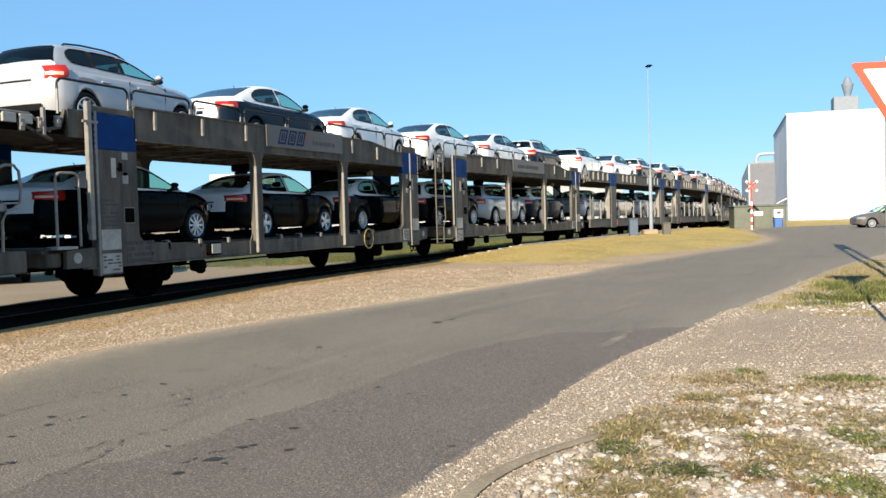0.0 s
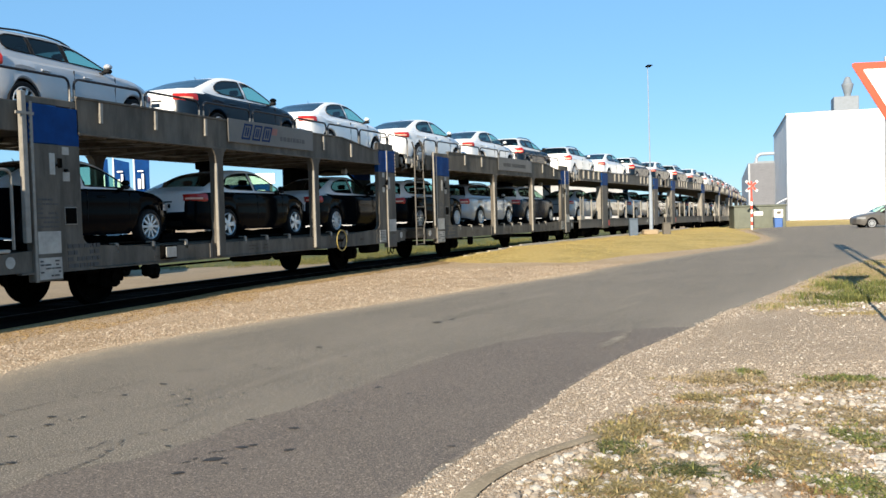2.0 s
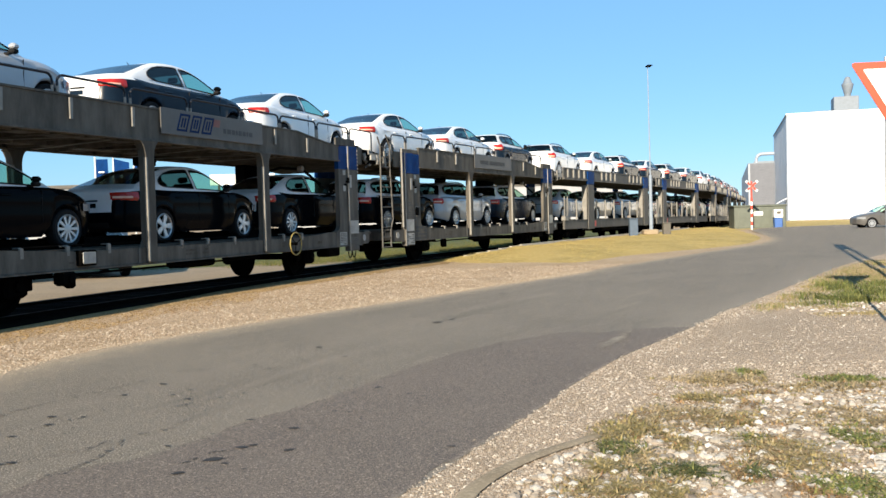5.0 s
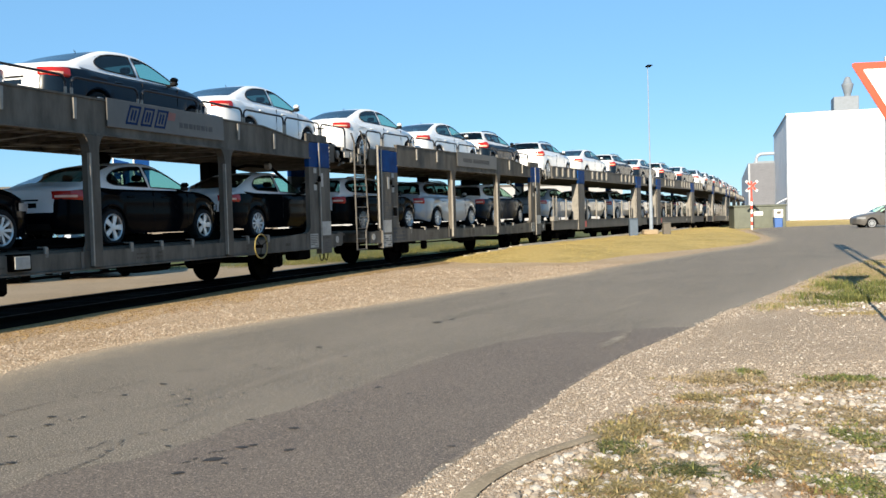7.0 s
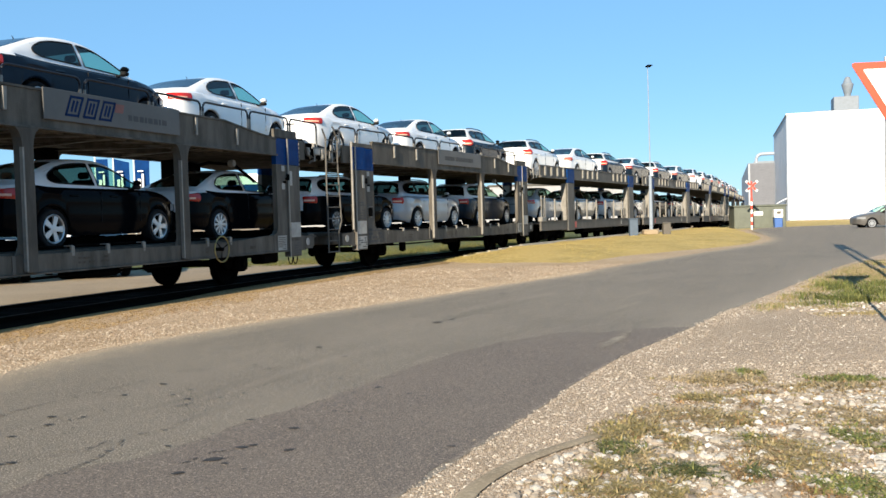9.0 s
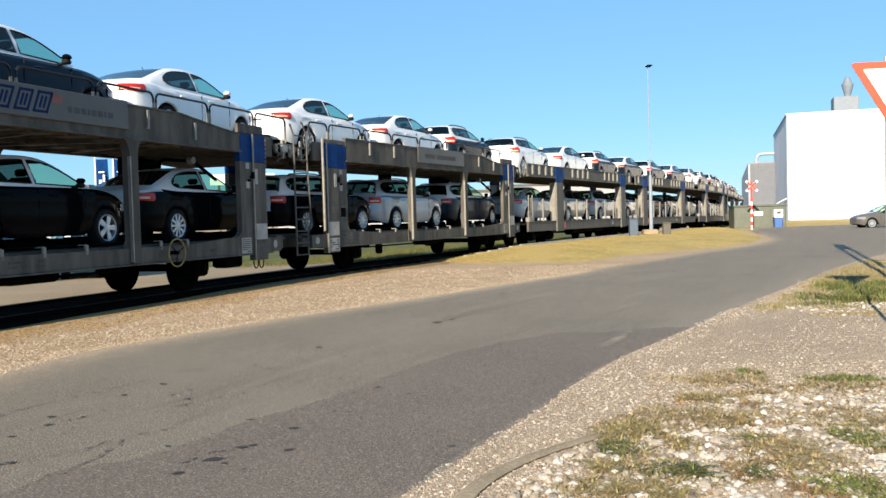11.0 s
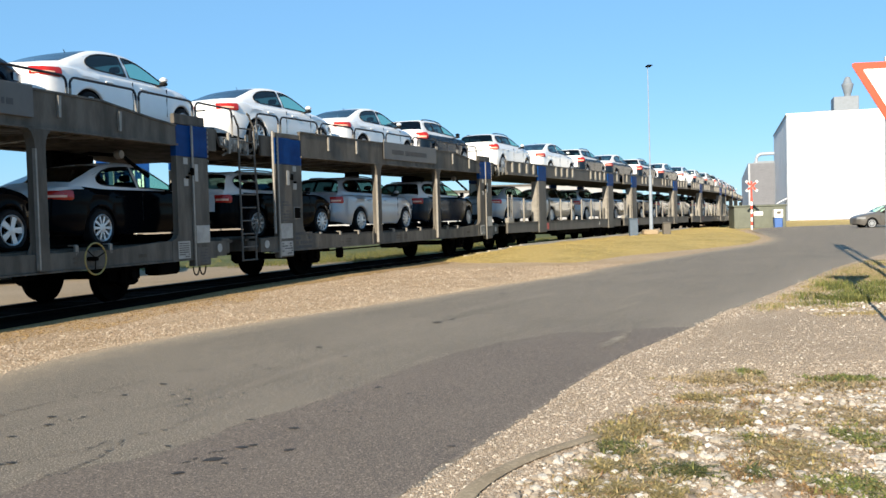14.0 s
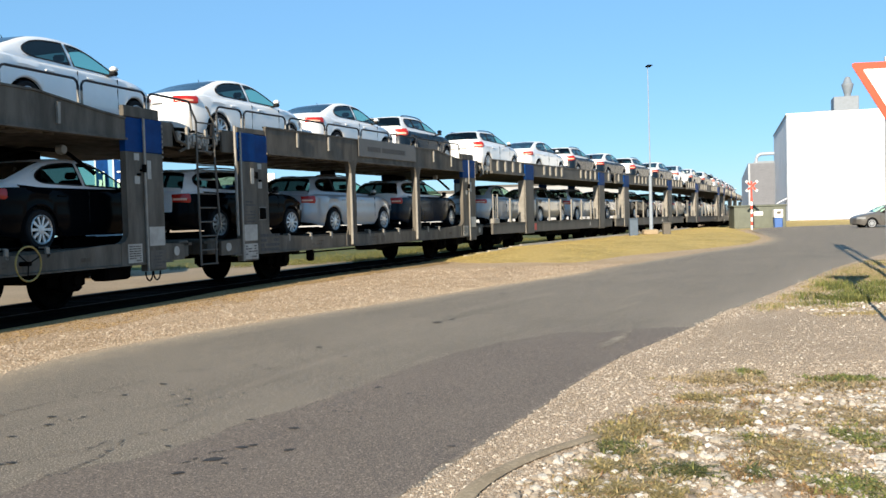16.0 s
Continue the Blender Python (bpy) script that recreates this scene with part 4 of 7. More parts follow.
    # end platforms between the pillars and the couplings
    for sx in (-1, 1):
        e = part("end_beam", Mesh().box(min(sx * 7.0, sx * 7.3), max(sx * 7.0, sx * 7.3), -1.36, 1.36, 0.55, 0.86, 0, 0.02), M_STEEL, u)
        part("coupler", Mesh().box(min(sx * 7.3, sx * 7.8), max(sx * 7.3, sx * 7.8), -0.16, 0.16, 0.55, 0.8, 0, 0.03), M_UNDER, e, "black coupler")
        for y in (-1.42, 1.36):
            part("deck_edge", Mesh().box(min(sx * 6.42, sx * 6.82), max(sx * 6.42, sx * 6.82), y, y + 0.06, 2.56, 3.0, 0, 0.01), M_STEEL, u)
        fl = part("deck_flap", Mesh().box(min(sx * 7.1, sx * 8.2), max(sx * 7.1, sx * 8.2), -1.3, 1.3, 2.66, 2.70), M_DECK, u, "hinged bridge plate of the upper deck")
        part("flap_frame", Mesh().tube([(sx * 7.15, -1.38, 2.62), (sx * 7.55, -1.38, 2.86), (sx * 8.1, -1.38, 2.86)], 0.022, 6), M_LIGHT, fl, smooth=True)
        part("flap_strut", Mesh().cyl((sx * 7.1, -1.36, 2.50), (sx * 7.75, -1.36, 2.72), 0.028, n=7), M_STEEL2, fl)
        part("flap_brace", Mesh().tube([(sx * 6.85, -1.38, 2.98), (sx * 6.98, -1.40, 2.70), (sx * 7.45, -1.40, 2.60)], 0.03, 6), M_STEEL, fl, smooth=True)
        for k in range(3):
            part("flap_hinge", shared(("fh", sx), lambda: Mesh().box(-0.05, 0.05, -0.03, 0.03, -0.09, 0.09, 0, 0.012).cyl((0, -0.05, 0), (0, 0.04, 0), 0.035, n=8).data("flap_hinge", M_LIGHT)), None, fl, at=pose(sx * (7.02 + 0.34 * k), -1.40, 2.78 - 0.05 * k))
        part("flap_edge", Mesh().box(min(sx * 6.84, sx * 8.1), max(sx * 6.84, sx * 8.1), -1.36, -1.31, 2.60, 2.86, 0, 0.01), M_UNDER, fl)
        part("flap_lever", Mesh().box(sx * 7.3 - 0.03, sx * 7.3 + 0.03, -1.44, -1.38, 2.55, 2.97, 0, 0.008), M_LIGHT, fl)
        for k in range(2):
            part("flap_plate", Mesh().box(sx * (7.62 + 0.3 * k) - 0.12, sx * (7.62 + 0.3 * k) + 0.12, -1.42, -1.37, 2.70, 2.84, 0, 0.008), M_CREAM, fl, "pale stop plate")
    axle_guard(u, -4.4)
    axle_guard(u, 4.4)
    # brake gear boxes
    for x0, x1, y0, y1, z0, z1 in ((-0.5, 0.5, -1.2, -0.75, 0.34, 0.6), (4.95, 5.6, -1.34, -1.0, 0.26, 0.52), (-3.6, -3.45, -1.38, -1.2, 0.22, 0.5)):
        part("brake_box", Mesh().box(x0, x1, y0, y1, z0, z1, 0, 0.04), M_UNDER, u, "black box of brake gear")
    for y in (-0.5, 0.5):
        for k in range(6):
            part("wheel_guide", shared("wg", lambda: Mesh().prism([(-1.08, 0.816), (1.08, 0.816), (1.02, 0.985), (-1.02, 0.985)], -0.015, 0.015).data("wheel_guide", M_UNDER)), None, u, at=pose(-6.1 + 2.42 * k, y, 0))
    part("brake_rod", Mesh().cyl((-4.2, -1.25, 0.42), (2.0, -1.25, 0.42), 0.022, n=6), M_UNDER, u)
    return u


def build_unit_b(rnd, half, e0, e1):
    """A unit of the other wagon type: plain wide pillars, ribbed girder, stakes along the lower deck."""
    u = thing("car_carrier_wagon", "pale grey double-deck car carrier wagon with side stakes", "wagon", "car carrier train")
    a, b = -half - e0, half + e1
    for s in (-1, 1):
        y0, y1 = sorted((s * 1.46, s * 1.38))
        si = part("side_sill", Mesh().prism([(a, 0.50), (b, 0.50), (b, 0.86), (a, 0.86)], y0, y1).box(a, b, y0 - 0.03, y1 + 0.03, 0.862, 0.89), M_STEEL2, u, "pale grey steel side sill")
        part("red_mark", Mesh().box(-half + 0.45, -half + 0.75, s * 1.47 - 0.004, s * 1.47 + 0.004, 0.56, 0.82), M_RED, si, "faded red patch")
        part("white_mark", Mesh().prism([(half - 1.9, 0.62), (half - 1.7, 0.62), (half - 1.8, 0.8)], s * 1.47 - 0.004, s * 1.47 + 0.004), M_CREAM, si)
        for sx in (-1, 1):
            x0, x1 = sorted((sx * (half - 0.45), sx * (half + 0.4)))
            q = part("end_pillar", Mesh().box(x0, x1, s * 1.5 - 0.09 * (s > 0), s * 1.5 + 0.09 * (s < 0), 0.45, 2.47, 0, 0.015), M_STEEL2, u, "pale grey end pillar")
            part("pillar_flange", Mesh().box(x0, x0 + 0.1, s * 1.5 - 0.3 * (s > 0), s * 1.5 + 0.3 * (s < 0), 0.46, 2.45), M_LIGHT, q)
            part("blue_cap", Mesh().box(x0 - 0.01, x1 + 0.01, s * 1.51 - 0.1 * (s > 0), s * 1.51 + 0.1 * (s < 0), 2.474, 3.05, 0, 0.015), M_BLUE, q, "blue painted top of the pillar")
        g0, g1 = sorted((s * 1.45, s * 1.40))
        gi = part("upper_girder", Mesh().box(a, b, g0, g1, 2.703, 3.08), M_STEEL2, u, "pale grey ribbed upper girder")
        part("lower_flange", Mesh().box(a, b, g0 - 0.05, g1 + 0.05, 2.62, 2.70), M_STEEL2, gi)
        part("upper_flange", Mesh().box(a, b, g0 - 0.03, g1 + 0.03, 3.083, 3.12), M_STEEL2, gi)
        for x in [q + 0.69 * k for q in (-half + 1.7, half - 3.0) for k in range(4)] + [q for q in (a + 0.5, a + 1.2, a + 1.9, a + 2.6) if q < -half - 0.5] + [q for q in (b - 0.5, b - 1.2, b - 1.9, b - 2.6) if q > half + 0.5]:
            part("rib", shared(("rb", s), lambda: Mesh().box(-0.06, 0.06, s * 1.45 - 0.06 * (s < 0), s * 1.45 + 0.06 * (s > 0), 2.72, 3.075).data("rib", M_LIGHT)), None, gi, at=pose(x, 0, 0))
        x = a + 0.35
        while x < b - 0.3:
            if abs(abs(x) - half) < 0.6:
                x += 0.68
                continue
            part("stake", shared(("st", s), lambda: Mesh().box(-0.035, 0.035, s * 1.40 - 0.03, s * 1.40 + 0.03, 0.85, 1.78, 0, 0.008).data("stake", M_LIGHT)), None, u, at=pose(x, 0, 0))
            x += 1.36
    part("lower_deck", Mesh().box(a - 0.4, b + 0.4, -1.36, 1.36, 0.765, 0.815), M_DECK, u)
    part("underframe", Mesh().box(a, b, -0.45, 0.45, 0.42, 0.762, 0, 0.02).box(-half + 2.4, half - 2.4, -1.2, 1.2, 0.32, 0.55, 0, 0.05), M_UNDER, u, "black underframe")
    part("upper_deck", Mesh().box(a - 0.5, b + 0.5, -1.39, 1.39, 2.64, 2.70), M_DECK, u)
    part("end_box", Mesh().box(a, a + 0.5, -1.5, -1.3, 0.86, 1.05, 0, 0.02).cyl((a + 0.12, -1.42, 1.0), (a + 0.12, -1.42, 1.9), 0.025, n=7).cyl((a + 0.5, -1.42, 1.0), (a + 0.5, -1.42, 1.9), 0.025, n=7), M_LIGHT, u, "pale step with grab rails")
    bogie(u, (a - half) / 2 + 0.4)
    bogie(u, (b + half) / 2 - 0.9)
    add_wheelsets(u, [q + k for q in ((a - half) / 2 + 0.4, (b + half) / 2 - 0.9) for k in (-1.0, 1.0)])
    return u


# ---------------------------------------------------------------- ground
GZ = -0.20
M_SAND = ground_mat("sandy_gravel", [(0.42, 0.30, 0.19), (0.37, 0.25, 0.14), (0.55, 0.43, 0.30), (0.22, 0.155, 0.095)], [(0.35, 0.42, 0.60), (30.0, 0.50, 0.62), (80.0, 0.52, 0.62)], 0.7)
M_ASPH = ground_mat("old_asphalt", [(0.196, 0.166, 0.128), (0.158, 0.134, 0.105), (0.50, 0.41, 0.305), (0.045, 0.039, 0.033)], [(0.5, 0.38, 0.64), (80.0, 0.53, 0.60), (140.0, 0.53, 0.59)], 0.5, 0.85, 220)
M_ASPH2 = ground_mat("dark_asphalt", [(0.164, 0.132, 0.107), (0.141, 0.114, 0.094), (0.34, 0.272, 0.21), (0.066, 0.054, 0.045)], [(0.7, 0.40, 0.62), (80.0, 0.53, 0.61), (140.0, 0.53, 0.59)], 0.5, 0.85, 220)
# ballast near black: the train's cast shadow is painted into its colour
M_SHADED_BED = ground_mat("shaded_ballast", [(0.0045, 0.0035, 0.003), (0.003, 0.0025, 0.002), (0.010, 0.0075, 0.0055), (0.002, 0.0018, 0.0015)], [(1.5, 0.4, 0.6), (18.0, 0.5, 0.65), (50.0, 0.55, 0.68)], 0.9)
M_SHADED_BED.node_tree.nodes["Principled BSDF"].inputs["Specular IOR Level"].default_value = 0.02
M_TURF = ground_mat("dry_turf", [(0.43, 0.305, 0.105), (0.31, 0.225, 0.07), (0.51, 0.375, 0.145), (0.23, 0.175, 0.05)], [(0.5, 0.42, 0.62), (6.0, 0.48, 0.66), (40.0, 0.55, 0.68)], 0.8)
M_LIT_SHOULDER = ground_mat("pale_lit_shoulder", [(0.46, 0.42, 0.36), (0.38, 0.34, 0.28), (0.52, 0.48, 0.42)], [(2.0, 0.4, 0.62), (40.0, 0.5, 0.66)], 0.3)
M_KERB = ground_mat("worn_concrete", [(0.30, 0.235, 0.155), (0.24, 0.185, 0.12), (0.38, 0.30, 0.205)], [(2.0, 0.4, 0.62), (40.0, 0.5, 0.66)], 0.4)


M_BUFF = ground_mat("buff_gravel_ground", [(0.41, 0.302, 0.205), (0.33, 0.242, 0.160), (0.50, 0.395, 0.29), (0.20, 0.146, 0.098)], [(0.7, 0.40, 0.62), (38.0, 0.50, 0.60), (80.0, 0.52, 0.60)], 0.9)
M_WORN = ground_mat("worn_through_asphalt", [(0.30, 0.255, 0.195), (0.19, 0.16, 0.125), (0.40, 0.345, 0.27), (0.11, 0.092, 0.072)], [(9.0, 0.42, 0.58), (40.0, 0.50, 0.62), (80.0, 0.52, 0.60)], 0.6)
spread_dust(M_ASPH, [(1.6, 0.10, 0.50, 0.72, 0.55, (0.265, 0.219, 0.170)), (2.6, 0.16, 0.54, 0.70, 0.5, (0.135, 0.116, 0.09)), (9.0, 0.5, 0.60, 0.72, 0.45, (0.30, 0.25, 0.175))],
            [("far", 0.75, 0.9, 3.0, 0.75, (0.33, 0.265, 0.185)), ("near", 0.8, 1.2, 1.6, 0.55, (0.28, 0.235, 0.182)), ("far", 0.30, 0.6, 9.0, 0.8, (0.38, 0.285, 0.185))])
spread_dust(M_ASPH2, [(2.2, 0.15, 0.52, 0.72, 0.5, (0.185, 0.153, 0.122)), (5.0, 0.4, 0.60, 0.72, 0.4, (0.10, 0.084, 0.068))], [("near", 0.05, 0.14, 9.0, 0.7, (0.31, 0.255, 0.19))])


def sheet(name, rows, z, material, label, thick=0.0, kind="structure"):
    m = Mesh()
    rr = [[(p[0], p[1], z if len(p) < 3 else p[2]) for p in r] for r in rows]
    m.grid(rr)
    ob = part(name, m.data(name, material, True, True), None)
    tagged(ob, label, "ground", "", kind)
    return ob


def strip(name, left, right, z, material, label, n=6, wob=0.0, seed=1, crown=0.0):
    """A strip of ground between two lines of (x, y) points, resampled smoothly, with ragged edges."""
    rnd = random.Random(seed)
    k = 90
    out = []
    for i in range(k + 1):
        f = i / k
        a, b = sample(left, f), sample(right, f)
        d = (b - a).normalized() if (b - a).length > 1e-6 else Vector((0, 0))
        a = a + d * rnd.uniform(-wob, wob)
        b = b + d * rnd.uniform(-wob, wob)
        out.append([(*a.lerp(b, j / n), z + crown * math.sin(math.pi * j / n)) for j in range(n + 1)])
    return sheet(name, out, z, material, label)


def sample(line, f):
    """A point at the fraction f of a line, smooth through its points."""
    n = len(line) - 1
    t = f * n
    i = min(int(t), n - 1)
    t -= i
    p = [Vector(line[max(0, min(n, i + k))]) for k in (-1, 0, 1, 2)]
    return 0.5 * ((2 * p[1]) + (p[2] - p[0]) * t + (2 * p[0] - 5 * p[1] + 4 * p[2] - p[3]) * t * t + (3 * p[1] - p[0] - 3 * p[2] + p[3]) * t ** 3)


def build_ground():
    xs = sorted(set([-1500, -600, -250, -120] + list(np.arange(-60, 100, 4.0)) + [120, 250, 600, 1500]))
    ys = sorted(set([-1500, -400, -100, -40] + list(np.arange(-20, 140, 4.0)) + [160, 250, 600, 2500]))
    rows = [[(float(x), float(y), GZ - 0.004 - 0.004 * max(0.0, min(70.0, y - 45.0)) * (abs(x) < 200)) for x in xs] for y in ys]
    sheet("ground", rows, GZ, M_SAND, "sandy gravel ground with pale stones")


ROAD_FAR = [(-6.0, -8.0), (-5.2, 0.0), (-4.45, 7.0), (-3.9, 9.8), (-2.4, 12.5), (-0.6, 15.1), (1.2, 17.9), (2.7, 20.1), (4.7, 23.5), (7.2, 27.4), (10.5, 32.4), (12.3, 35.2), (14.7, 40.5), (17.4, 49.5), (20.6, 60.0), (25.0, 65.5), (34.0, 69.0), (60.0, 77.0)]
ROAD_NEAR = [(-1.6, -8.0), (-1.3, 0.0), (-0.36, 4.0), (-0.10, 4.62), (0.27, 5.47), (0.63, 6.24), (1.12, 7.38), (1.63, 8.4), (2.6, 10.0), (4.0, 12.4), (6.1, 15.8), (9.2, 20.8), (13.0, 26.0), (19.0, 32.5), (30.0, 40.0), (60.0, 50.0)]


def near_edge_x(y):
    """x of the road's near edge at y."""
    pts = sorted(((p[1], p[0]) for p in ROAD_NEAR))
    return float(np.interp(y, [p[0] for p in pts], [p[1] for p in pts]))


def far_edge_x(y):
    pts = sorted(((p[1], p[0]) for p in ROAD_FAR))
    return float(np.interp(y, [p[0] for p in pts], [p[1] for p in pts]))


def edge_places(ob):
    """Stores, for each point of the road, how far it lies from both edges and along the road."""
    me = ob.data
    line = {k: [sample(l, i / 260) for i in range(261)] for k, l in (("edge_near", ROAD_NEAR), ("edge_far", ROAD_FAR))}
    for k, pts in line.items():
        q = np.array([p[:] for p in pts])
        d = [float(np.sqrt(((q - np.array((v.co.x, v.co.y))) ** 2).sum(1)).min()) for v in me.vertices]
        me.attributes.new(k, 'FLOAT', 'POINT').data.foreach_set("value", d)
    q = np.array([p[:] for p in line["edge_near"]])
    s = np.concatenate([[0], np.cumsum(np.sqrt((np.diff(q, axis=0) ** 2).sum(1)))])
    a = [float(s[((q - np.array((v.co.x, v.co.y))) ** 2).sum(1).argmin()]) for v in me.vertices]
    me.attributes.new("along", 'FLOAT', 'POINT').data.foreach_set("value", a)


def build_road():
    edge_places(strip("road", ROAD_FAR, ROAD_NEAR, GZ, M_ASPH, "worn grey asphalt road with cracks and patches", 24, 0.02, 3))
    out = [(p[0] + 14.0, p[1] - 6.0) for p in ROAD_NEAR]
    verge = strip("verge_ground", ROAD_NEAR, out, GZ - 0.0005, M_BUFF, "buff gravel ground beside the road", 14, 0.0, 3)
    patch_l = [(-4.2, -8.0), (-3.2, 0.0), (-2.3, 4.5), (-1.75, 5.25), (-1.35, 6.1), (-0.85, 6.95), (-0.25, 8.3), (0.36, 9.31), (1.3, 10.25), (1.75, 10.2), (2.3, 10.42), (2.83, 10.5)]
    ends = (-8.0, 0.0, 4.05, 5.15, 5.9, 6.45, 7.05, 7.75, 8.45, 9.05, 9.75, 10.45)
    patch_r = [(near_edge_x(y) - 0.012, y) for y in ends]
    edge_places(strip("road_patch", patch_l, patch_r, GZ + 0.004, M_ASPH2, "darker resurfaced strip along the road edge", 14, 0.024, 5))
    # a worn-through place near the strip's end
    strip("worn_patch", [(1.52, 9.0), (1.62, 9.3), (1.72, 9.55), (1.92, 9.9), (2.06, 10.25)], [(1.57, 8.98), (1.72, 9.25), (1.86, 9.5), (1.98, 9.88), (2.10, 10.24)], GZ + 0.008, M_WORN, "pale worn-through place in the asphalt", 4, 0.05, 15)
    return verge


def shade_edge(s):
    """How far the painted train shadow's near edge lies from the wagons' side line."""
    return float(np.interp(s, (8.0, 10.0, 13.5, 16.5, 21.0, 25.0), (-0.16, -0.08, 0.06, 0.50, 0.78, 0.74)))


def edge_line(s0, s1, off, n=30):
    return [track(s0 + (s1 - s0) * i / n, off).to_2d() for i in range(n + 1)]


def build_track():
    # near edge follows the train's shadow, not the end of the ballast
    strip("track_bed", [track(-30 + 2.0 * i, 2.9 if i < 25 else 2.45).to_2d() for i in range(91)], [track(-30 + 2.0 * i, shade_edge(-30 + 2.0 * i)).to_2d() for i in range(91)], GZ + 0.004, M_SHADED_BED, "ballast under the rails darkened with the train's shadow", 6, 0.06, 8)
    strip("yard_ground", edge_line(-30, 31, 26.0, 40), edge_line(-30, 31, 2.4, 40), GZ - 0.0005, ground_mat("yard_paving", [(0.29, 0.225, 0.15), (0.24, 0.185, 0.122), (0.36, 0.285, 0.20), (0.19, 0.148, 0.10)], [(0.4, 0.40, 0.60), (20.0, 0.50, 0.65), (60.0, 0.53, 0.66)], 0.5), "dusty grey paving of the yard beyond the track", 8, 0.1, 28)
    turf = ground_mat("green_turf", [(0.075, 0.09, 0.024), (0.12, 0.115, 0.038), (0.05, 0.065, 0.017)], [(0.5, 0.4, 0.6), (8.0, 0.45, 0.65)], 0.8)
    strip("trackside_turf", edge_line(20, 62, 24.0, 8), [track(s, o).to_2d() for s, o in ((20, 16.0), (22.5, 9.0), (25, 6.0), (27.5, 3.8), (30, 2.5), (38, 2.5), (46, 2.5), (54, 2.5), (62, 2.5))], GZ + 0.0035, turf, "green turf beside the far rail", 10, 0.25, 38)
    rust = ground_mat("rusty_gravel", [(0.31, 0.20, 0.085), (0.24, 0.15, 0.06), (0.42, 0.30, 0.15), (0.15, 0.095, 0.045)], [(0.8, 0.40, 0.60), (30.0, 0.50, 0.62), (80.0, 0.52, 0.62)], 0.7)
    strip("rusty_verge", edge_line(-20, 40, 0.62, 60), edge_line(-20, 40, -0.55, 60), GZ, rust, "rust-stained gravel along the track", 5, 0.16, 18)
    rnd = random.Random(91)
    tall = []
    for _ in range(2600):
        q, o = rnd.uniform(19, 50), 2.7 + abs(rnd.gauss(0, 2.2))
        if q < 26 and o < 9 - (q - 19) * 0.8:
            continue
        p = track(q, o)
        if noise.noise(Vector((p.x * 0.8, p.y * 0.8, 1.0))) > -0.2:
            tall.append((p.x, p.y, GZ, rnd.uniform(0.08, 0.24), 16, 0.12))
    blades("trackside_grass", tall, island_mat("trackside_blades", [(0.07, 0.09, 0.022), (0.12, 0.12, 0.035), (0.19, 0.165, 0.06), (0.05, 0.065, 0.016)]), "rough green grass beyond the track", 92)
    # rails near black as well, with the train's shade in the colour
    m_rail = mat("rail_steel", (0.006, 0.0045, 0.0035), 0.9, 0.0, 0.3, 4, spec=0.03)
    m_head = mat("dull_rail_head", (0.035, 0.030, 0.026), 0.7, 0.2, 0.3, 3, spec=0.15)
    for off in (HALF - 0.7525, HALF + 0.7525):
        m = Mesh()
        rows = []
        prof = [(-0.07, -0.172), (-0.07, -0.155), (-0.012, -0.13), (-0.012, -0.05), (-0.036, -0.035), (-0.036, -0.004), (-0.03, 0.0), (0.03, 0.0), (0.036, -0.004), (0.036, -0.035), (0.012, -0.05), (0.012, -0.13), (0.07, -0.155), (0.07, -0.172)]
        for i in range(91):
            s = -30 + 2.0 * i
            c = track(s, off)
            a = float(np.interp(s, SS, TH))
            rows.append([(c.x - d * math.cos(a), c.y + d * math.sin(a), c.z - 0.14 + z * 0.35) for d, z in prof])
        m.grid(rows)
        head = [[(r[k][0], r[k][1], r[k][2] + z) for k, z in ((6, 0.0), (6, 0.003), (7, 0.003), (7, 0.0))] for r in rows]
        tagged(part("rail_head", Mesh().grid(head), m_head, None), "dull worn running face of the rail", "rail", "pair of rails", "structure")
        tagged(part("rail", m, m_rail, None, smooth=True), "worn steel rail darkened with the train's shade", "rail", "pair of rails", "structure")
    # sleeper colour holds the same shade, so they sink into the bed
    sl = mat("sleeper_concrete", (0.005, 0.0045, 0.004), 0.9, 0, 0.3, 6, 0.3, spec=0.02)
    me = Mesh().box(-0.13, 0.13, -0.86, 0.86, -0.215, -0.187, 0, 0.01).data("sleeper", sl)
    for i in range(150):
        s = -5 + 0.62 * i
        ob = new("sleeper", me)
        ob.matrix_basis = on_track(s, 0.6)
        tagged(ob, "concrete sleeper darkened with the train's shade, half buried in ballast", "sleeper", "sleepers under the rails", "structure")



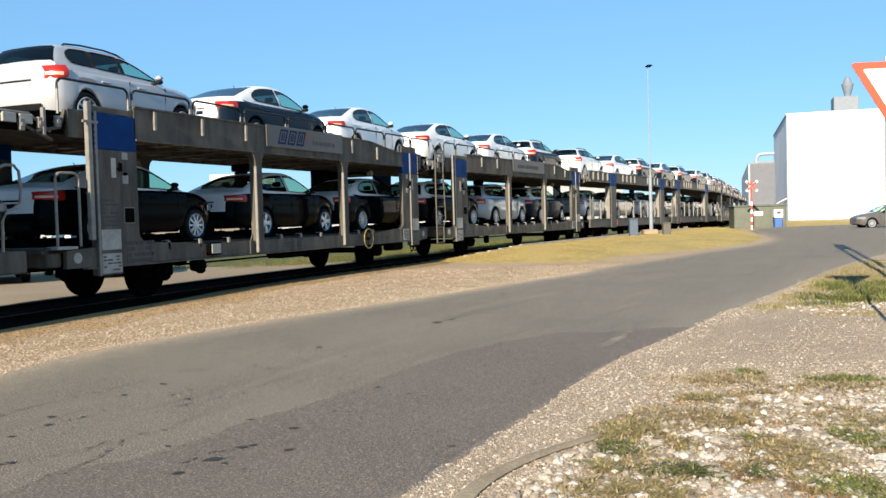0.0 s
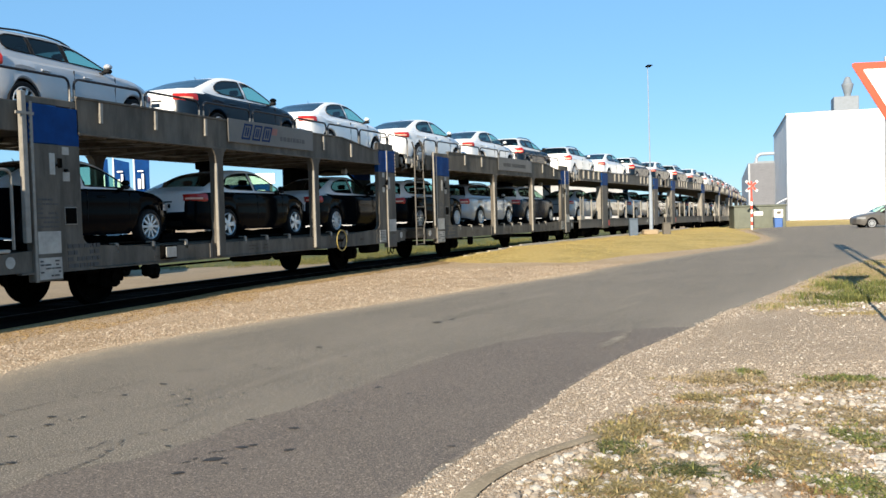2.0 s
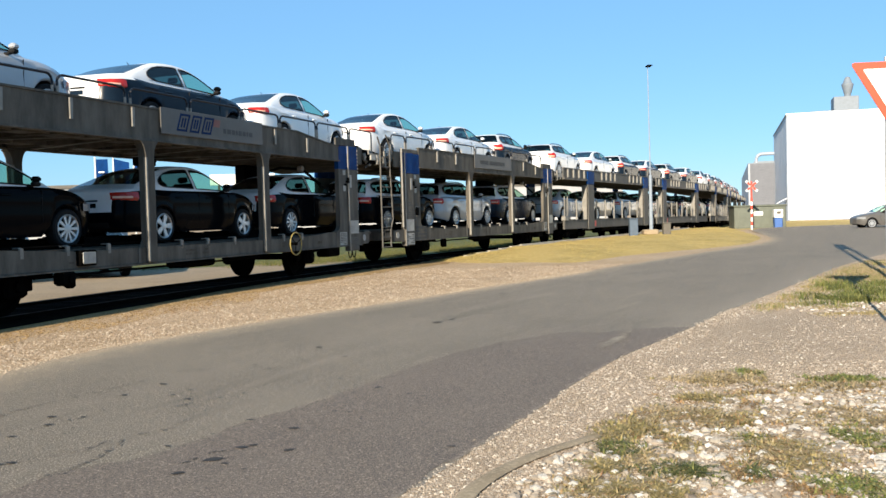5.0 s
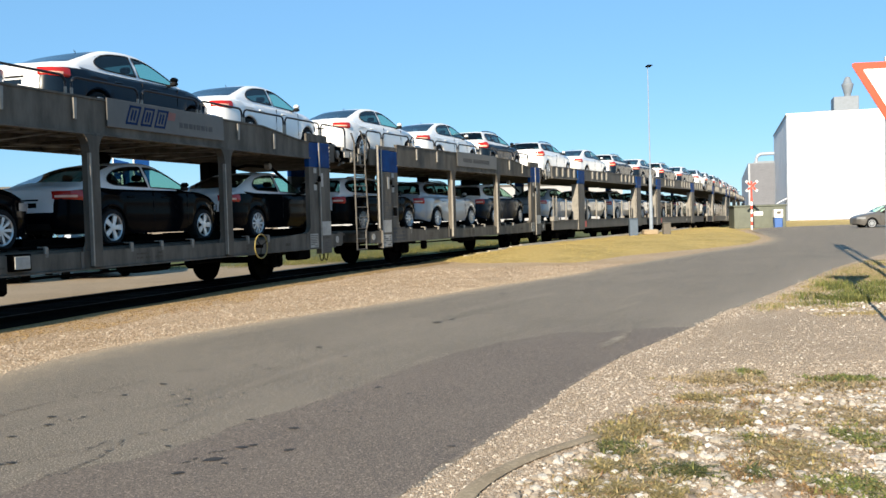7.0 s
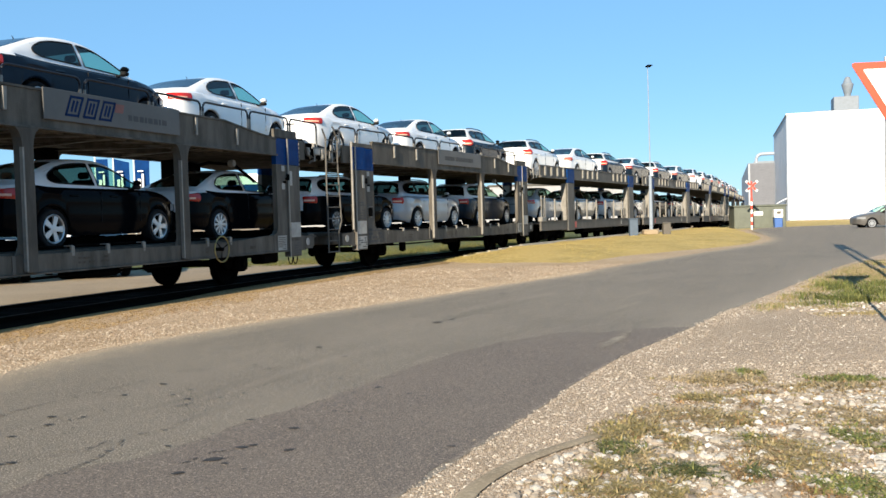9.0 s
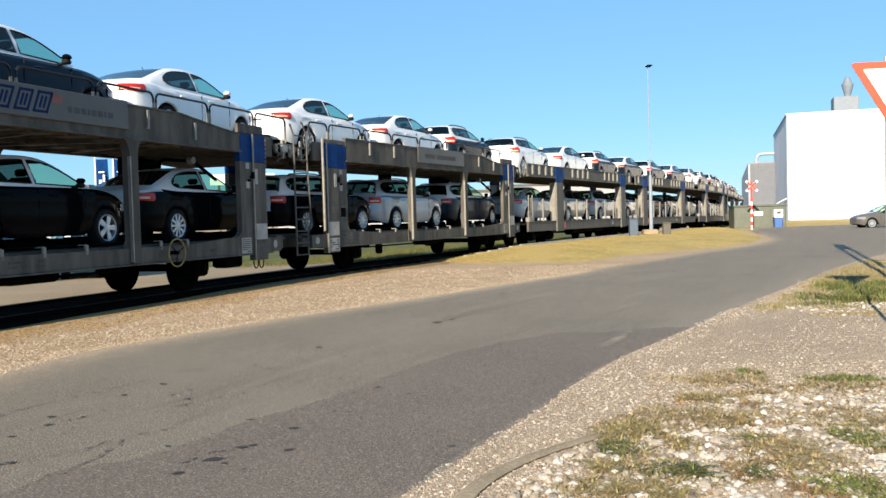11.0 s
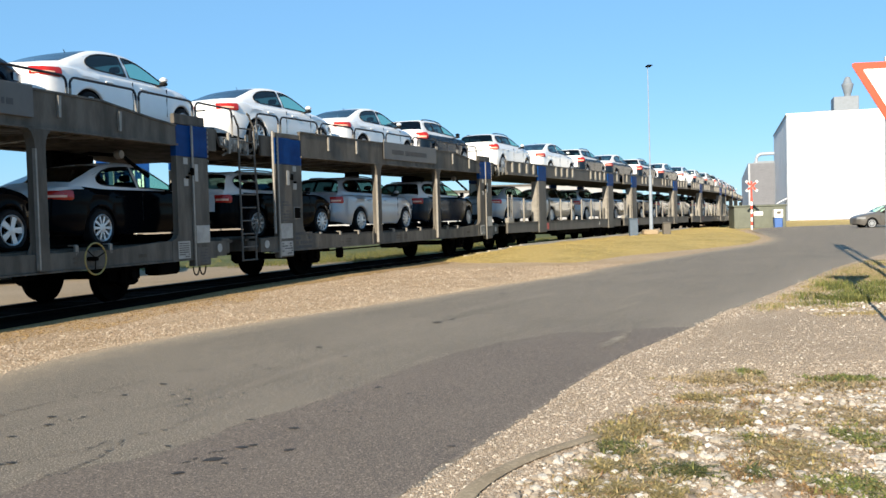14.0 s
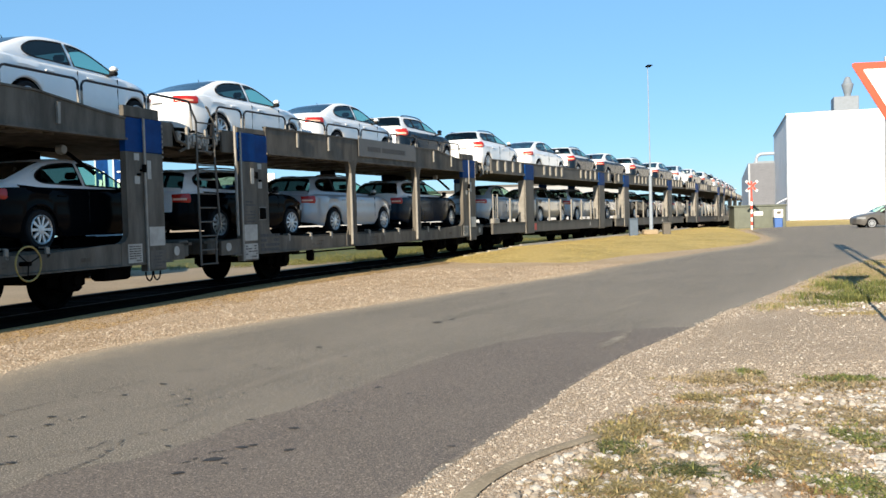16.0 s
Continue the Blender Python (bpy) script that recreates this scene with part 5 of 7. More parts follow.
def build_stains():
    """Tar spots and repaired cracks on the road."""
    rnd = random.Random(51)
    m_t = mat("tar_black", (0.028, 0.025, 0.023), 0.8, 0, 0.2, 30)
    spots = [(-1.35, 5.12, 0.054), (-1.24, 5.38, 0.038), (-1.18, 5.43, 0.025), (-1.0, 5.85, 0.037), (-0.94, 5.29, 0.035), (-1.26, 5.03, 0.021), (-1.47, 4.86, 0.034), (-1.12, 4.9, 0.012), (-1.35, 6.14, 0.024), (-1.71, 5.47, 0.017), (-2.41, 7.63, 0.032), (-2.08, 7.31, 0.027), (-2.0, 6.93, 0.032), (-2.58, 7.17, 0.028), (-2.17, 7.12, 0.022), (-2.53, 6.59, 0.02), (-2.59, 6.38, 0.021), (-2.65, 6.29, 0.017), (-2.83, 6.41, 0.035), (-2.74, 6.15, 0.03), (-2.84, 5.83, 0.027), (-2.53, 5.17, 0.024), (-2.78, 6.01, 0.013), (-1.63, 8.25, 0.023), (-1.81, 8.52, 0.028), (-1.75, 8.97, 0.019), (-1.39, 8.74, 0.021)]
    spots += [(-1.35, 9.6, 0.04), (-0.1, 11.6, 0.06), (0.1, 11.9, 0.05), (1.0, 15.6, 0.07), (-0.55, 7.2, 0.03), (-1.0, 8.9, 0.03)]
    spots += [(-0.43, 6.88, 0.016), (-0.29, 6.91, 0.022), (-0.18, 6.80, 0.016), (0.02, 5.27, 0.022), (0.94, 7.27, 0.016), (0.43, 6.75, 0.014), (-0.80, 6.34, 0.016), (-0.69, 6.30, 0.014), (-0.90, 7.64, 0.020), (-0.59, 6.07, 0.012), (0.62, 8.96, 0.020), (0.35, 8.12, 0.014)]
    while len(spots) < 160:
        y = rnd.uniform(4.0, 15.0)
        a, b = far_edge_x(y), near_edge_x(y)
        spots.append((lerp(a, b, rnd.triangular(0.08, 0.85, 0.35)), y, rnd.uniform(0.004, 0.014)))
    m = Mesh()
    for x, y, r in spots:
        k = 9
        a0 = rnd.uniform(-0.5, 0.5)
        pts = []
        for i in range(k):
            a = 2 * math.pi * i / k
            q = r * rnd.uniform(0.65, 1.05)
            u, v = q * 1.25 * math.cos(a), q * 0.9 * math.sin(a)
            pts.append((x + u * math.cos(a0) - v * math.sin(a0), y + u * math.sin(a0) + v * math.cos(a0), GZ + 0.009))
        m.add(pts, [tuple(range(k))])
    tagged(part("tar_spots", m, m_t), "black tar spots on the asphalt", "stain", "", "stuff")
    m = Mesh()
    lines = [[(-3.26, 6.47), (-3.15, 6.83), (-2.88, 7.27), (-2.63, 7.85)], [(-2.28, 4.71), (-2.13, 5.01), (-2.05, 5.35), (-2.05, 5.76), (-1.87, 5.93), (-1.77, 6.37)], [(-2.6, 5.14), (-2.39, 5.27), (-2.22, 5.44), (-2.13, 5.66)], [(-2.07, 6.59), (-1.84, 6.86), (-1.59, 7.15)], [(-3.31, 7.75), (-3.01, 8.04)], [(-2.48, 8.24), (-2.17, 8.42)], [(-2.5, 9.72), (-2.18, 9.86), (-1.65, 10.31)], [(-1.51, 5.06), (-1.41, 5.26), (-1.31, 5.34)]]
    for line in lines:
        n = int(sum((Vector(p) - Vector(q)).length for p, q in zip(line, line[1:])) / 0.018)
        for side in (0, 1):
            rows = []
            for i in range(n + 1):
                p = sample(line, i / n) + Vector((rnd.gauss(0, 0.008) + side * 0.03, rnd.gauss(0, 0.008)))
                w = abs(rnd.gauss(0, 0.0044 if side == 0 else 0.0026))
                rows.append([(p.x - w, p.y + w, GZ + 0.0085), (p.x + w, p.y - w, GZ + 0.0085)])
                if rnd.random() < (0.34 if side == 0 else 0.5):
                    if len(rows) > 1:
                        m.grid(rows)
                    rows = []
            if len(rows) > 1:
                m.grid(rows)
    tagged(part("road_cracks", m, mat("crack_dark", (0.075, 0.065, 0.055), 0.9, 0, 0.3, 20)), "fine dark cracks along the asphalt", "crack", "", "stuff")


# ---------------------------------------------------------------- loose stones, grass
def rock_shapes(rnd, fine, n=10):
    out = []
    for _ in range(n):
        bm = bmesh.new()
        if fine:
            ring = [bm.verts.new((math.cos(1.571 * k), math.sin(1.571 * k), 0)) for k in range(4)]
            lo, hi = bm.verts.new((0, 0, -0.6)), bm.verts.new((0, 0, 0.9))
            for k in range(4):
                bm.faces.new((ring[k], ring[(k + 1) % 4], hi))
                bm.faces.new((ring[(k + 1) % 4], ring[k], lo))
            bm.verts.index_update()
        else:
            bmesh.ops.create_icosphere(bm, subdivisions=1, radius=1.0)
        for v in bm.verts:
            v.co = Vector((v.co.x * rnd.uniform(0.75, 1.2), v.co.y * rnd.uniform(0.65, 1.1), v.co.z * rnd.uniform(0.35, 0.75)))
        out.append((np.array([v.co[:] for v in bm.verts]), [tuple(w.index for w in f.verts) for f in bm.faces]))
        bm.free()
    return out


def scatter_rocks(name, spots, material, label, seed, fine=True):
    """Many stones in one mesh; spots: (x, y, z, size)."""
    rnd = random.Random(seed)
    shapes = rock_shapes(rnd, fine)
    vs, fs, n = [], [], 0
    for x, y, z, r in spots:
        sv, sf = shapes[rnd.randrange(len(shapes))]
        a = rnd.uniform(0, 6.28)
        c, s = math.cos(a), math.sin(a)
        w = sv @ np.array([[c, s, 0], [-s, c, 0], [0, 0, 1]]) * r + np.array([x, y, z + r * 0.22])
        vs.append(w)
        fs += [tuple(i + n for i in f) for f in sf]
        n += len(sv)
    me = bpy.data.meshes.new(name)
    me.from_pydata(np.concatenate(vs).tolist(), [], fs)
    me.materials.append(material)
    ob = new(name, me)
    return tagged(ob, label, "gravel", "", "stuff")


def blades(name, spots, material, label, seed, category="grass", bow=(0.3, 1.5), wide=1.0):
    """Tufts of bent blades; spots: (x, y, z, height, blades, spread)."""
    rnd = random.Random(seed)
    vs, fs = [], []
    for x, y, z, h, k, sp in spots:
        for _ in range(k):
            a, lean = rnd.uniform(0, 6.28), rnd.uniform(*bow)
            bx, by = x + rnd.gauss(0, sp), y + rnd.gauss(0, sp)
            hh = h * rnd.uniform(0.5, 1.15)
            w = wide * rnd.uniform(0.0014, 0.0034) * (1 + h * 4)
            c, s = math.cos(a), math.sin(a)
            n = len(vs)
            for f, ww in ((0, 1.0), (0.55, 0.8), (1.0, 0.0)):
                d = lean * hh * f * f
                px, py, pz = bx + c * d, by + s * d, z + hh * f * (1 - min(0.38 * lean, 0.7) * f)
                vs += [(px - s * w * ww, py + c * w * ww, pz), (px + s * w * ww, py - c * w * ww, pz)]
            fs += [(n, n + 1, n + 3, n + 2), (n + 2, n + 3, n + 5, n + 4)]
    me = bpy.data.meshes.new(name)
    me.from_pydata(vs, [], fs)
    me.materials.append(material)
    ob = new(name, me)
    return tagged(ob, label, category, "", "stuff")


def build_verge(verge):
    rnd = random.Random(11)
    pale = island_mat("pale_stones", [(0.13, 0.105, 0.08), (0.26, 0.22, 0.175), (0.43, 0.395, 0.345), (0.17, 0.14, 0.105), (0.60, 0.575, 0.525), (0.28, 0.23, 0.18), (0.36, 0.31, 0.25), (0.15, 0.12, 0.09)])
    tan = island_mat("tan_gravel", [(0.13, 0.092, 0.060), (0.31, 0.230, 0.155), (0.42, 0.325, 0.235), (0.20, 0.142, 0.090), (0.56, 0.475, 0.37), (0.33, 0.243, 0.160)])
    grey = island_mat("grey_buff_gravel", [(0.12, 0.092, 0.066), (0.245, 0.194, 0.143), (0.37, 0.307, 0.243), (0.18, 0.141, 0.102), (0.50, 0.44, 0.365), (0.27, 0.213, 0.155)])
    rusty = island_mat("rusty_gravel_stones", [(0.11, 0.065, 0.028), (0.27, 0.172, 0.072), (0.37, 0.255, 0.125), (0.19, 0.115, 0.045), (0.47, 0.36, 0.21)])
    cream = island_mat("cream_gravel", [(0.23, 0.17, 0.115), (0.38, 0.30, 0.21), (0.48, 0.40, 0.30), (0.30, 0.23, 0.155)])
    # coarse white stones on the near bank
    big, fine = [], []
    while len(big) < 10500:
        x, y = rnd.uniform(0.2, 4.4), rnd.uniform(3.4, 7.4)
        if x - near_edge_x(y) < 0.5:
            continue
        over = y - min(6.75, 4.75 + 1.05 * (x - 0.4))
        if over > 0 and rnd.random() < min(1.0, 0.55 + over * 0.9):
            continue
        if noise.noise(Vector((x * 2.2, y * 2.2, 3.0))) < -0.30 and rnd.random() < 0.6:
            continue
        big.append((x, y, GZ, rnd.choice((0.006, 0.007, 0.008, 0.009, 0.011, 0.013, 0.017, 0.022, 0.029)) * rnd.uniform(0.8, 1.25) * (1.0 if over < 0 else 0.6)))
    fringe = random.Random(12)
    for _ in range(1400):
        x, y = fringe.uniform(0.2, 4.6), 3.45 - abs(fringe.gauss(0, 0.55))
        if x - near_edge_x(y) > 0.5:
            big.append((x, y, GZ, fringe.uniform(0.006, 0.016)))
    for _ in range(420):
        x, y = rnd.uniform(4.6, 6.6), rnd.gauss(12.1, 0.45)
        if x - near_edge_x(y) > 0.7:
            big.append((x, y, GZ, rnd.uniform(0.008, 0.034)))
    while len(fine) < 66000:
        y = 3.4 + 14 * rnd.random() ** 1.6
        e = near_edge_x(y)
        x = e + rnd.uniform(-0.03, 3.6) + abs(rnd.gauss(0, 0.2)) - (abs(rnd.gauss(0, 0.07 + 0.008 * y)) if rnd.random() < 0.10 else 0.0)
        if 7.9 < y < 12.2 and x - e > 0.25 + 0.25 * noise.noise(Vector((x * 1.5, y * 1.5, 9.0))) + 0.12 * abs(y - 10.0) and rnd.random() < 0.72:
            continue
        if x > 8 or rnd.random() < 0.95 * math.exp(-((x - e - 0.75) / 0.55) ** 2 - ((y - 10.6) / 1.5) ** 2) * (1 + noise.noise(Vector((x * 2, y * 2, 7.0)))):
            continue
        fine.append((x, y, GZ - 0.003, rnd.choice((0.005, 0.006, 0.007, 0.009, 0.012)) * rnd.uniform(0.8, 1.2) * (1 + y * 0.03)))
    for _ in range(2500):
        y = 3.4 + 9 * rnd.random() ** 1.7
        fine.append((near_edge_x(y) + rnd.gauss(0.02, 0.05), y, GZ - 0.002, rnd.uniform(0.004, 0.010) * (1 + y * 0.03)))
    for _ in range(7000):
        y = 3.6 - 6.5 * rnd.random() ** 1.4
        fine.append((near_edge_x(y) + rnd.uniform(0.0, 4.5), y, GZ - 0.003, rnd.uniform(0.005, 0.012)))
    # the largest and nearest stones one by one
    big.sort(key=lambda q: q[3] / (2.0 + q[1]), reverse=True)
    singles = []
    for sv, sf in rock_shapes(rnd, False, 12):
        m = Mesh()
        m.add(sv.tolist(), sf)
        singles.append(m.data("stone", stone_mat("white_stone")))
    for i, (x, y, z, r) in enumerate(big[:290]):
        part("stone", singles[i % 12], None, verge, at=Matrix.Translation((x, y, z + r * 0.22)) @ Matrix.Rotation(rnd.uniform(0, 6.28), 4, 'Z') @ Matrix.Diagonal((r, r, r, 1)))
    big = big[290:]
    scatter_rocks("white_stones", big, pale, "coarse white and buff stones on the bank", 4, False)
    scatter_rocks("verge_gravel", fine, grey, "fine buff gravel beside the road", 5)
    far, edge, red = [], [], []
    while len(far) < 42000:
        y = 7.0 + 17.0 * rnd.random() ** 1.5
        e = far_edge_x(y)
        lo = track((y - 2.8) / 0.94, shade_edge((y - 2.8) / 0.94) - 0.02).x
        x = lo + (e - lo) * rnd.random()
        if noise.noise(Vector((x * 1.5, y * 1.5, 2.0))) < -0.1 and rnd.random() < 0.55:
            continue
        q = (x, y, GZ - 0.003, rnd.choice((0.004, 0.005, 0.007, 0.009, 0.013)) * rnd.uniform(0.8, 1.2) * (0.9 + y * 0.03))
        (red if x - lo < 1.15 + 0.6 * noise.noise(Vector((x, y, 4.0))) else far).append(q)
    for _ in range(7000):
        y = 7.2 + 14 * rnd.random() ** 1.2
        edge.append((far_edge_x(y) - 0.05 + rnd.gauss(0.0, 0.16 if rnd.random() < 0.6 else 0.3), y, GZ - 0.002, rnd.uniform(0.004, 0.009) * (0.8 + y * 0.03)))
    scatter_rocks("trackside_gravel", far, tan, "fine tan gravel between road and track", 6)
    scatter_rocks("edge_gravel", edge, cream, "cream gravel spilled over the road edge", 7)
    scatter_rocks("rusty_gravel", red, rusty, "rust-stained gravel along the track", 8)
    dry = island_mat("dry_grass_blades", [(0.33, 0.25, 0.14), (0.26, 0.195, 0.10), (0.41, 0.325, 0.20), (0.20, 0.155, 0.075)])
    green = island_mat("green_grass_blades", [(0.10, 0.13, 0.03), (0.15, 0.17, 0.045), (0.22, 0.205, 0.065), (0.07, 0.10, 0.024)])
    rust = island_mat("reddish_weed_leaves", [(0.22, 0.115, 0.055), (0.31, 0.19, 0.09), (0.17, 0.115, 0.05), (0.36, 0.25, 0.13)])
    olive = island_mat("olive_weed_leaves", [(0.23, 0.185, 0.075), (0.31, 0.24, 0.11), (0.16, 0.14, 0.05), (0.36, 0.275, 0.135)])
    deep = island_mat("dark_green_leaves", [(0.055, 0.075, 0.022), (0.09, 0.10, 0.03), (0.14, 0.14, 0.045), (0.04, 0.055, 0.018)])
    tufts = {"hay": [], "green": [], "rust": [], "olive": [], "dkgreen": []}
    weeds = {"hay": [], "green": [], "rust": [], "olive": [], "dkgreen": []}
    height = {"hay": 0.046, "green": 0.046, "rust": 0.040, "olive": 0.050, "dkgreen": 0.060}
    # (x, y, half width, half depth, kind)
    for x, y, rx, ry, kind in (
            (1.16, 5.59, 0.13, 0.15, 'olive'), (0.97, 5.08, 0.08, 0.10, 'dkgreen'), (1.33, 5.29, 0.07, 0.27, 'olive'), (1.85, 6.45, 0.17, 0.10, 'olive'), (1.72, 5.79, 0.19, 0.18, 'rust'), (2.26, 6.60, 0.14, 0.06, 'rust'),
            (2.07, 6.19, 0.04, 0.07, 'rust'), (2.50, 7.43, 0.07, 0.10, 'green'), (2.87, 6.72, 0.32, 0.16, 'hay'), (2.17, 7.15, 0.25, 0.20, 'hay'), (1.21, 4.61, 0.12, 0.11, 'dkgreen'), (0.82, 4.74, 0.05, 0.12, 'olive'),
            (0.77, 4.38, 0.20, 0.14, 'hay'), (1.50, 4.62, 0.06, 0.16, 'rust'), (1.57, 4.58, 0.03, 0.09, 'dkgreen'), (1.85, 4.92, 0.15, 0.31, 'hay'), (1.85, 4.98, 0.13, 0.25, 'rust'), (2.39, 5.18, 0.11, 0.27, 'green'),
            (1.90, 4.28, 0.16, 0.14, 'green'), (1.69, 4.30, 0.06, 0.14, 'rust'), (1.04, 4.27, 0.06, 0.05, 'olive'), (1.56, 5.86, 0.28, 0.26, 'hay'), (1.80, 5.26, 0.04, 0.07, 'green'), (1.00, 5.43, 0.09, 0.18, 'olive'),
            (1.03, 4.83, 0.10, 0.22, 'hay'), (1.75, 5.80, 0.20, 0.16, 'olive'), (2.75, 5.60, 0.40, 0.30, 'hay'), (1.90, 4.90, 0.15, 0.30, 'olive'), (0.85, 4.36, 0.2, 0.12, 'olive'), (3.1, 7.0, 0.25, 0.15, 'green')):
        for _ in range(int(14 + rx * ry * 2300)):
            px, py = x + rnd.gauss(0, rx * 0.62), y + rnd.gauss(0, ry * 0.62)
            k = kind if rnd.random() < 0.75 else rnd.choice(("hay", "olive", "rust"))
            weeds[k].append((px, py, GZ, height[k] * rnd.uniform(0.5, 1.4), 13, 0.022))
    # single weeds strewn among the stones
    for _ in range(480):
        px, py = rnd.uniform(0.4, 3.2), rnd.uniform(4.1, 7.0)
        if px - near_edge_x(py) > 0.7 and noise.noise(Vector((px * 1.7, py * 1.7, 12.0))) > -0.05:
            weeds[rnd.choice(("olive", "rust", "hay", "hay", "green"))].append((px, py, GZ, rnd.uniform(0.012, 0.036), 10, 0.02))
    # taller clump where the sign stands
    for _ in range(3600):
        x, y = rnd.uniform(4.0, 10.0), rnd.uniform(11.9, 19.0)
        d = x - near_edge_x(y)
        q = noise.noise(Vector((x * 1.6, y * 1.2, 5.0)))
        if d < 0.30 + 0.25 * q or d > 3.4 or q < -0.22 - 0.3 * (y - 12.4):
            continue
        p = noise.noise(Vector((x * 2.6, y * 2.0, 15.0)))
        if p < -0.30:
            continue
        lush = 0.75 + 0.5 * q < d < 2.5 and 12.3 < y < 15.8 and p > -0.1
        tufts["dkgreen" if lush and rnd.random() < 0.45 else "green" if lush or rnd.random() < 0.2 else "olive" if rnd.random() < 0.6 else "hay"].append((x, y, GZ, rnd.uniform(0.06, 0.12) * (1.2 + 1.6 * max(0.0, p)) if lush else rnd.uniform(0.025, 0.08), 20, 0.07))
    for _ in range(160):
        tufts["olive"].append((rnd.uniform(4.7, 6.4), rnd.gauss(11.35, 0.10), GZ, rnd.uniform(0.015, 0.04), 14, 0.06))
    for _ in range(500):
        y = rnd.uniform(15.5, 22.0)
        x = near_edge_x(y) + 0.3 + abs(rnd.gauss(0, 0.8))
        if noise.noise(Vector((x * 1.4, y * 1.1, 6.0))) > -0.15:
            tufts["hay" if rnd.random() < 0.7 else "green"].append((x, y, GZ, rnd.uniform(0.04, 0.11), 22, 0.12))
    tufts["rust"] += [(-4.05 + rnd.gauss(0, 0.25), 14.3 + rnd.gauss(0, 0.3), GZ, rnd.uniform(0.03, 0.09), 14, 0.06) for _ in range(14)]
    tufts["hay"] += [(-4.05 + rnd.gauss(0, 0.3), 14.3 + rnd.gauss(0, 0.3), GZ, rnd.uniform(0.03, 0.08), 10, 0.06) for _ in range(10)]
    blades("dark_grass", tufts["dkgreen"], deep, "dark green grass clumps beside the road", 25)
    blades("olive_grass", tufts["olive"], olive, "olive grass beside the road", 24)
    for i, (k, m, lab) in enumerate((("hay", dry, "matted dry yellow weeds among the stones"), ("green", green, "low green weeds among the stones"), ("rust", rust, "low reddish weeds among the stones"), ("olive", olive, "low olive weeds among the stones"), ("dkgreen", deep, "small dark green weed clumps among the stones"))):
        blades(k.replace("dk", "dark_") + "_weeds", weeds[k], m, lab, 60 + i, "weeds", (0.7, 2.3), 1.7)
    blades("dry_grass", tufts["hay"], dry, "dry yellow grass tufts among the stones", 21)
    blades("green_grass", tufts["green"], green, "short green grass tufts among the stones", 22)
    blades("reddish_weeds", tufts["rust"], rust, "reddish weeds beside the track", 23, "weeds")
    # a buried kerb edge in the gravel
    k0 = [(0.0, 4.2), (0.10, 4.5), (0.29, 4.84), (0.52, 5.12), (0.80, 5.39), (0.98, 5.58)]
    k1 = [(p[0] + 0.082, p[1] - 0.052) for p in k0]
    strip("kerb_edge", k0, k1, GZ + 0.010, M_KERB, "worn concrete edge half buried in gravel", 4, 0.003, 9, 0.006)


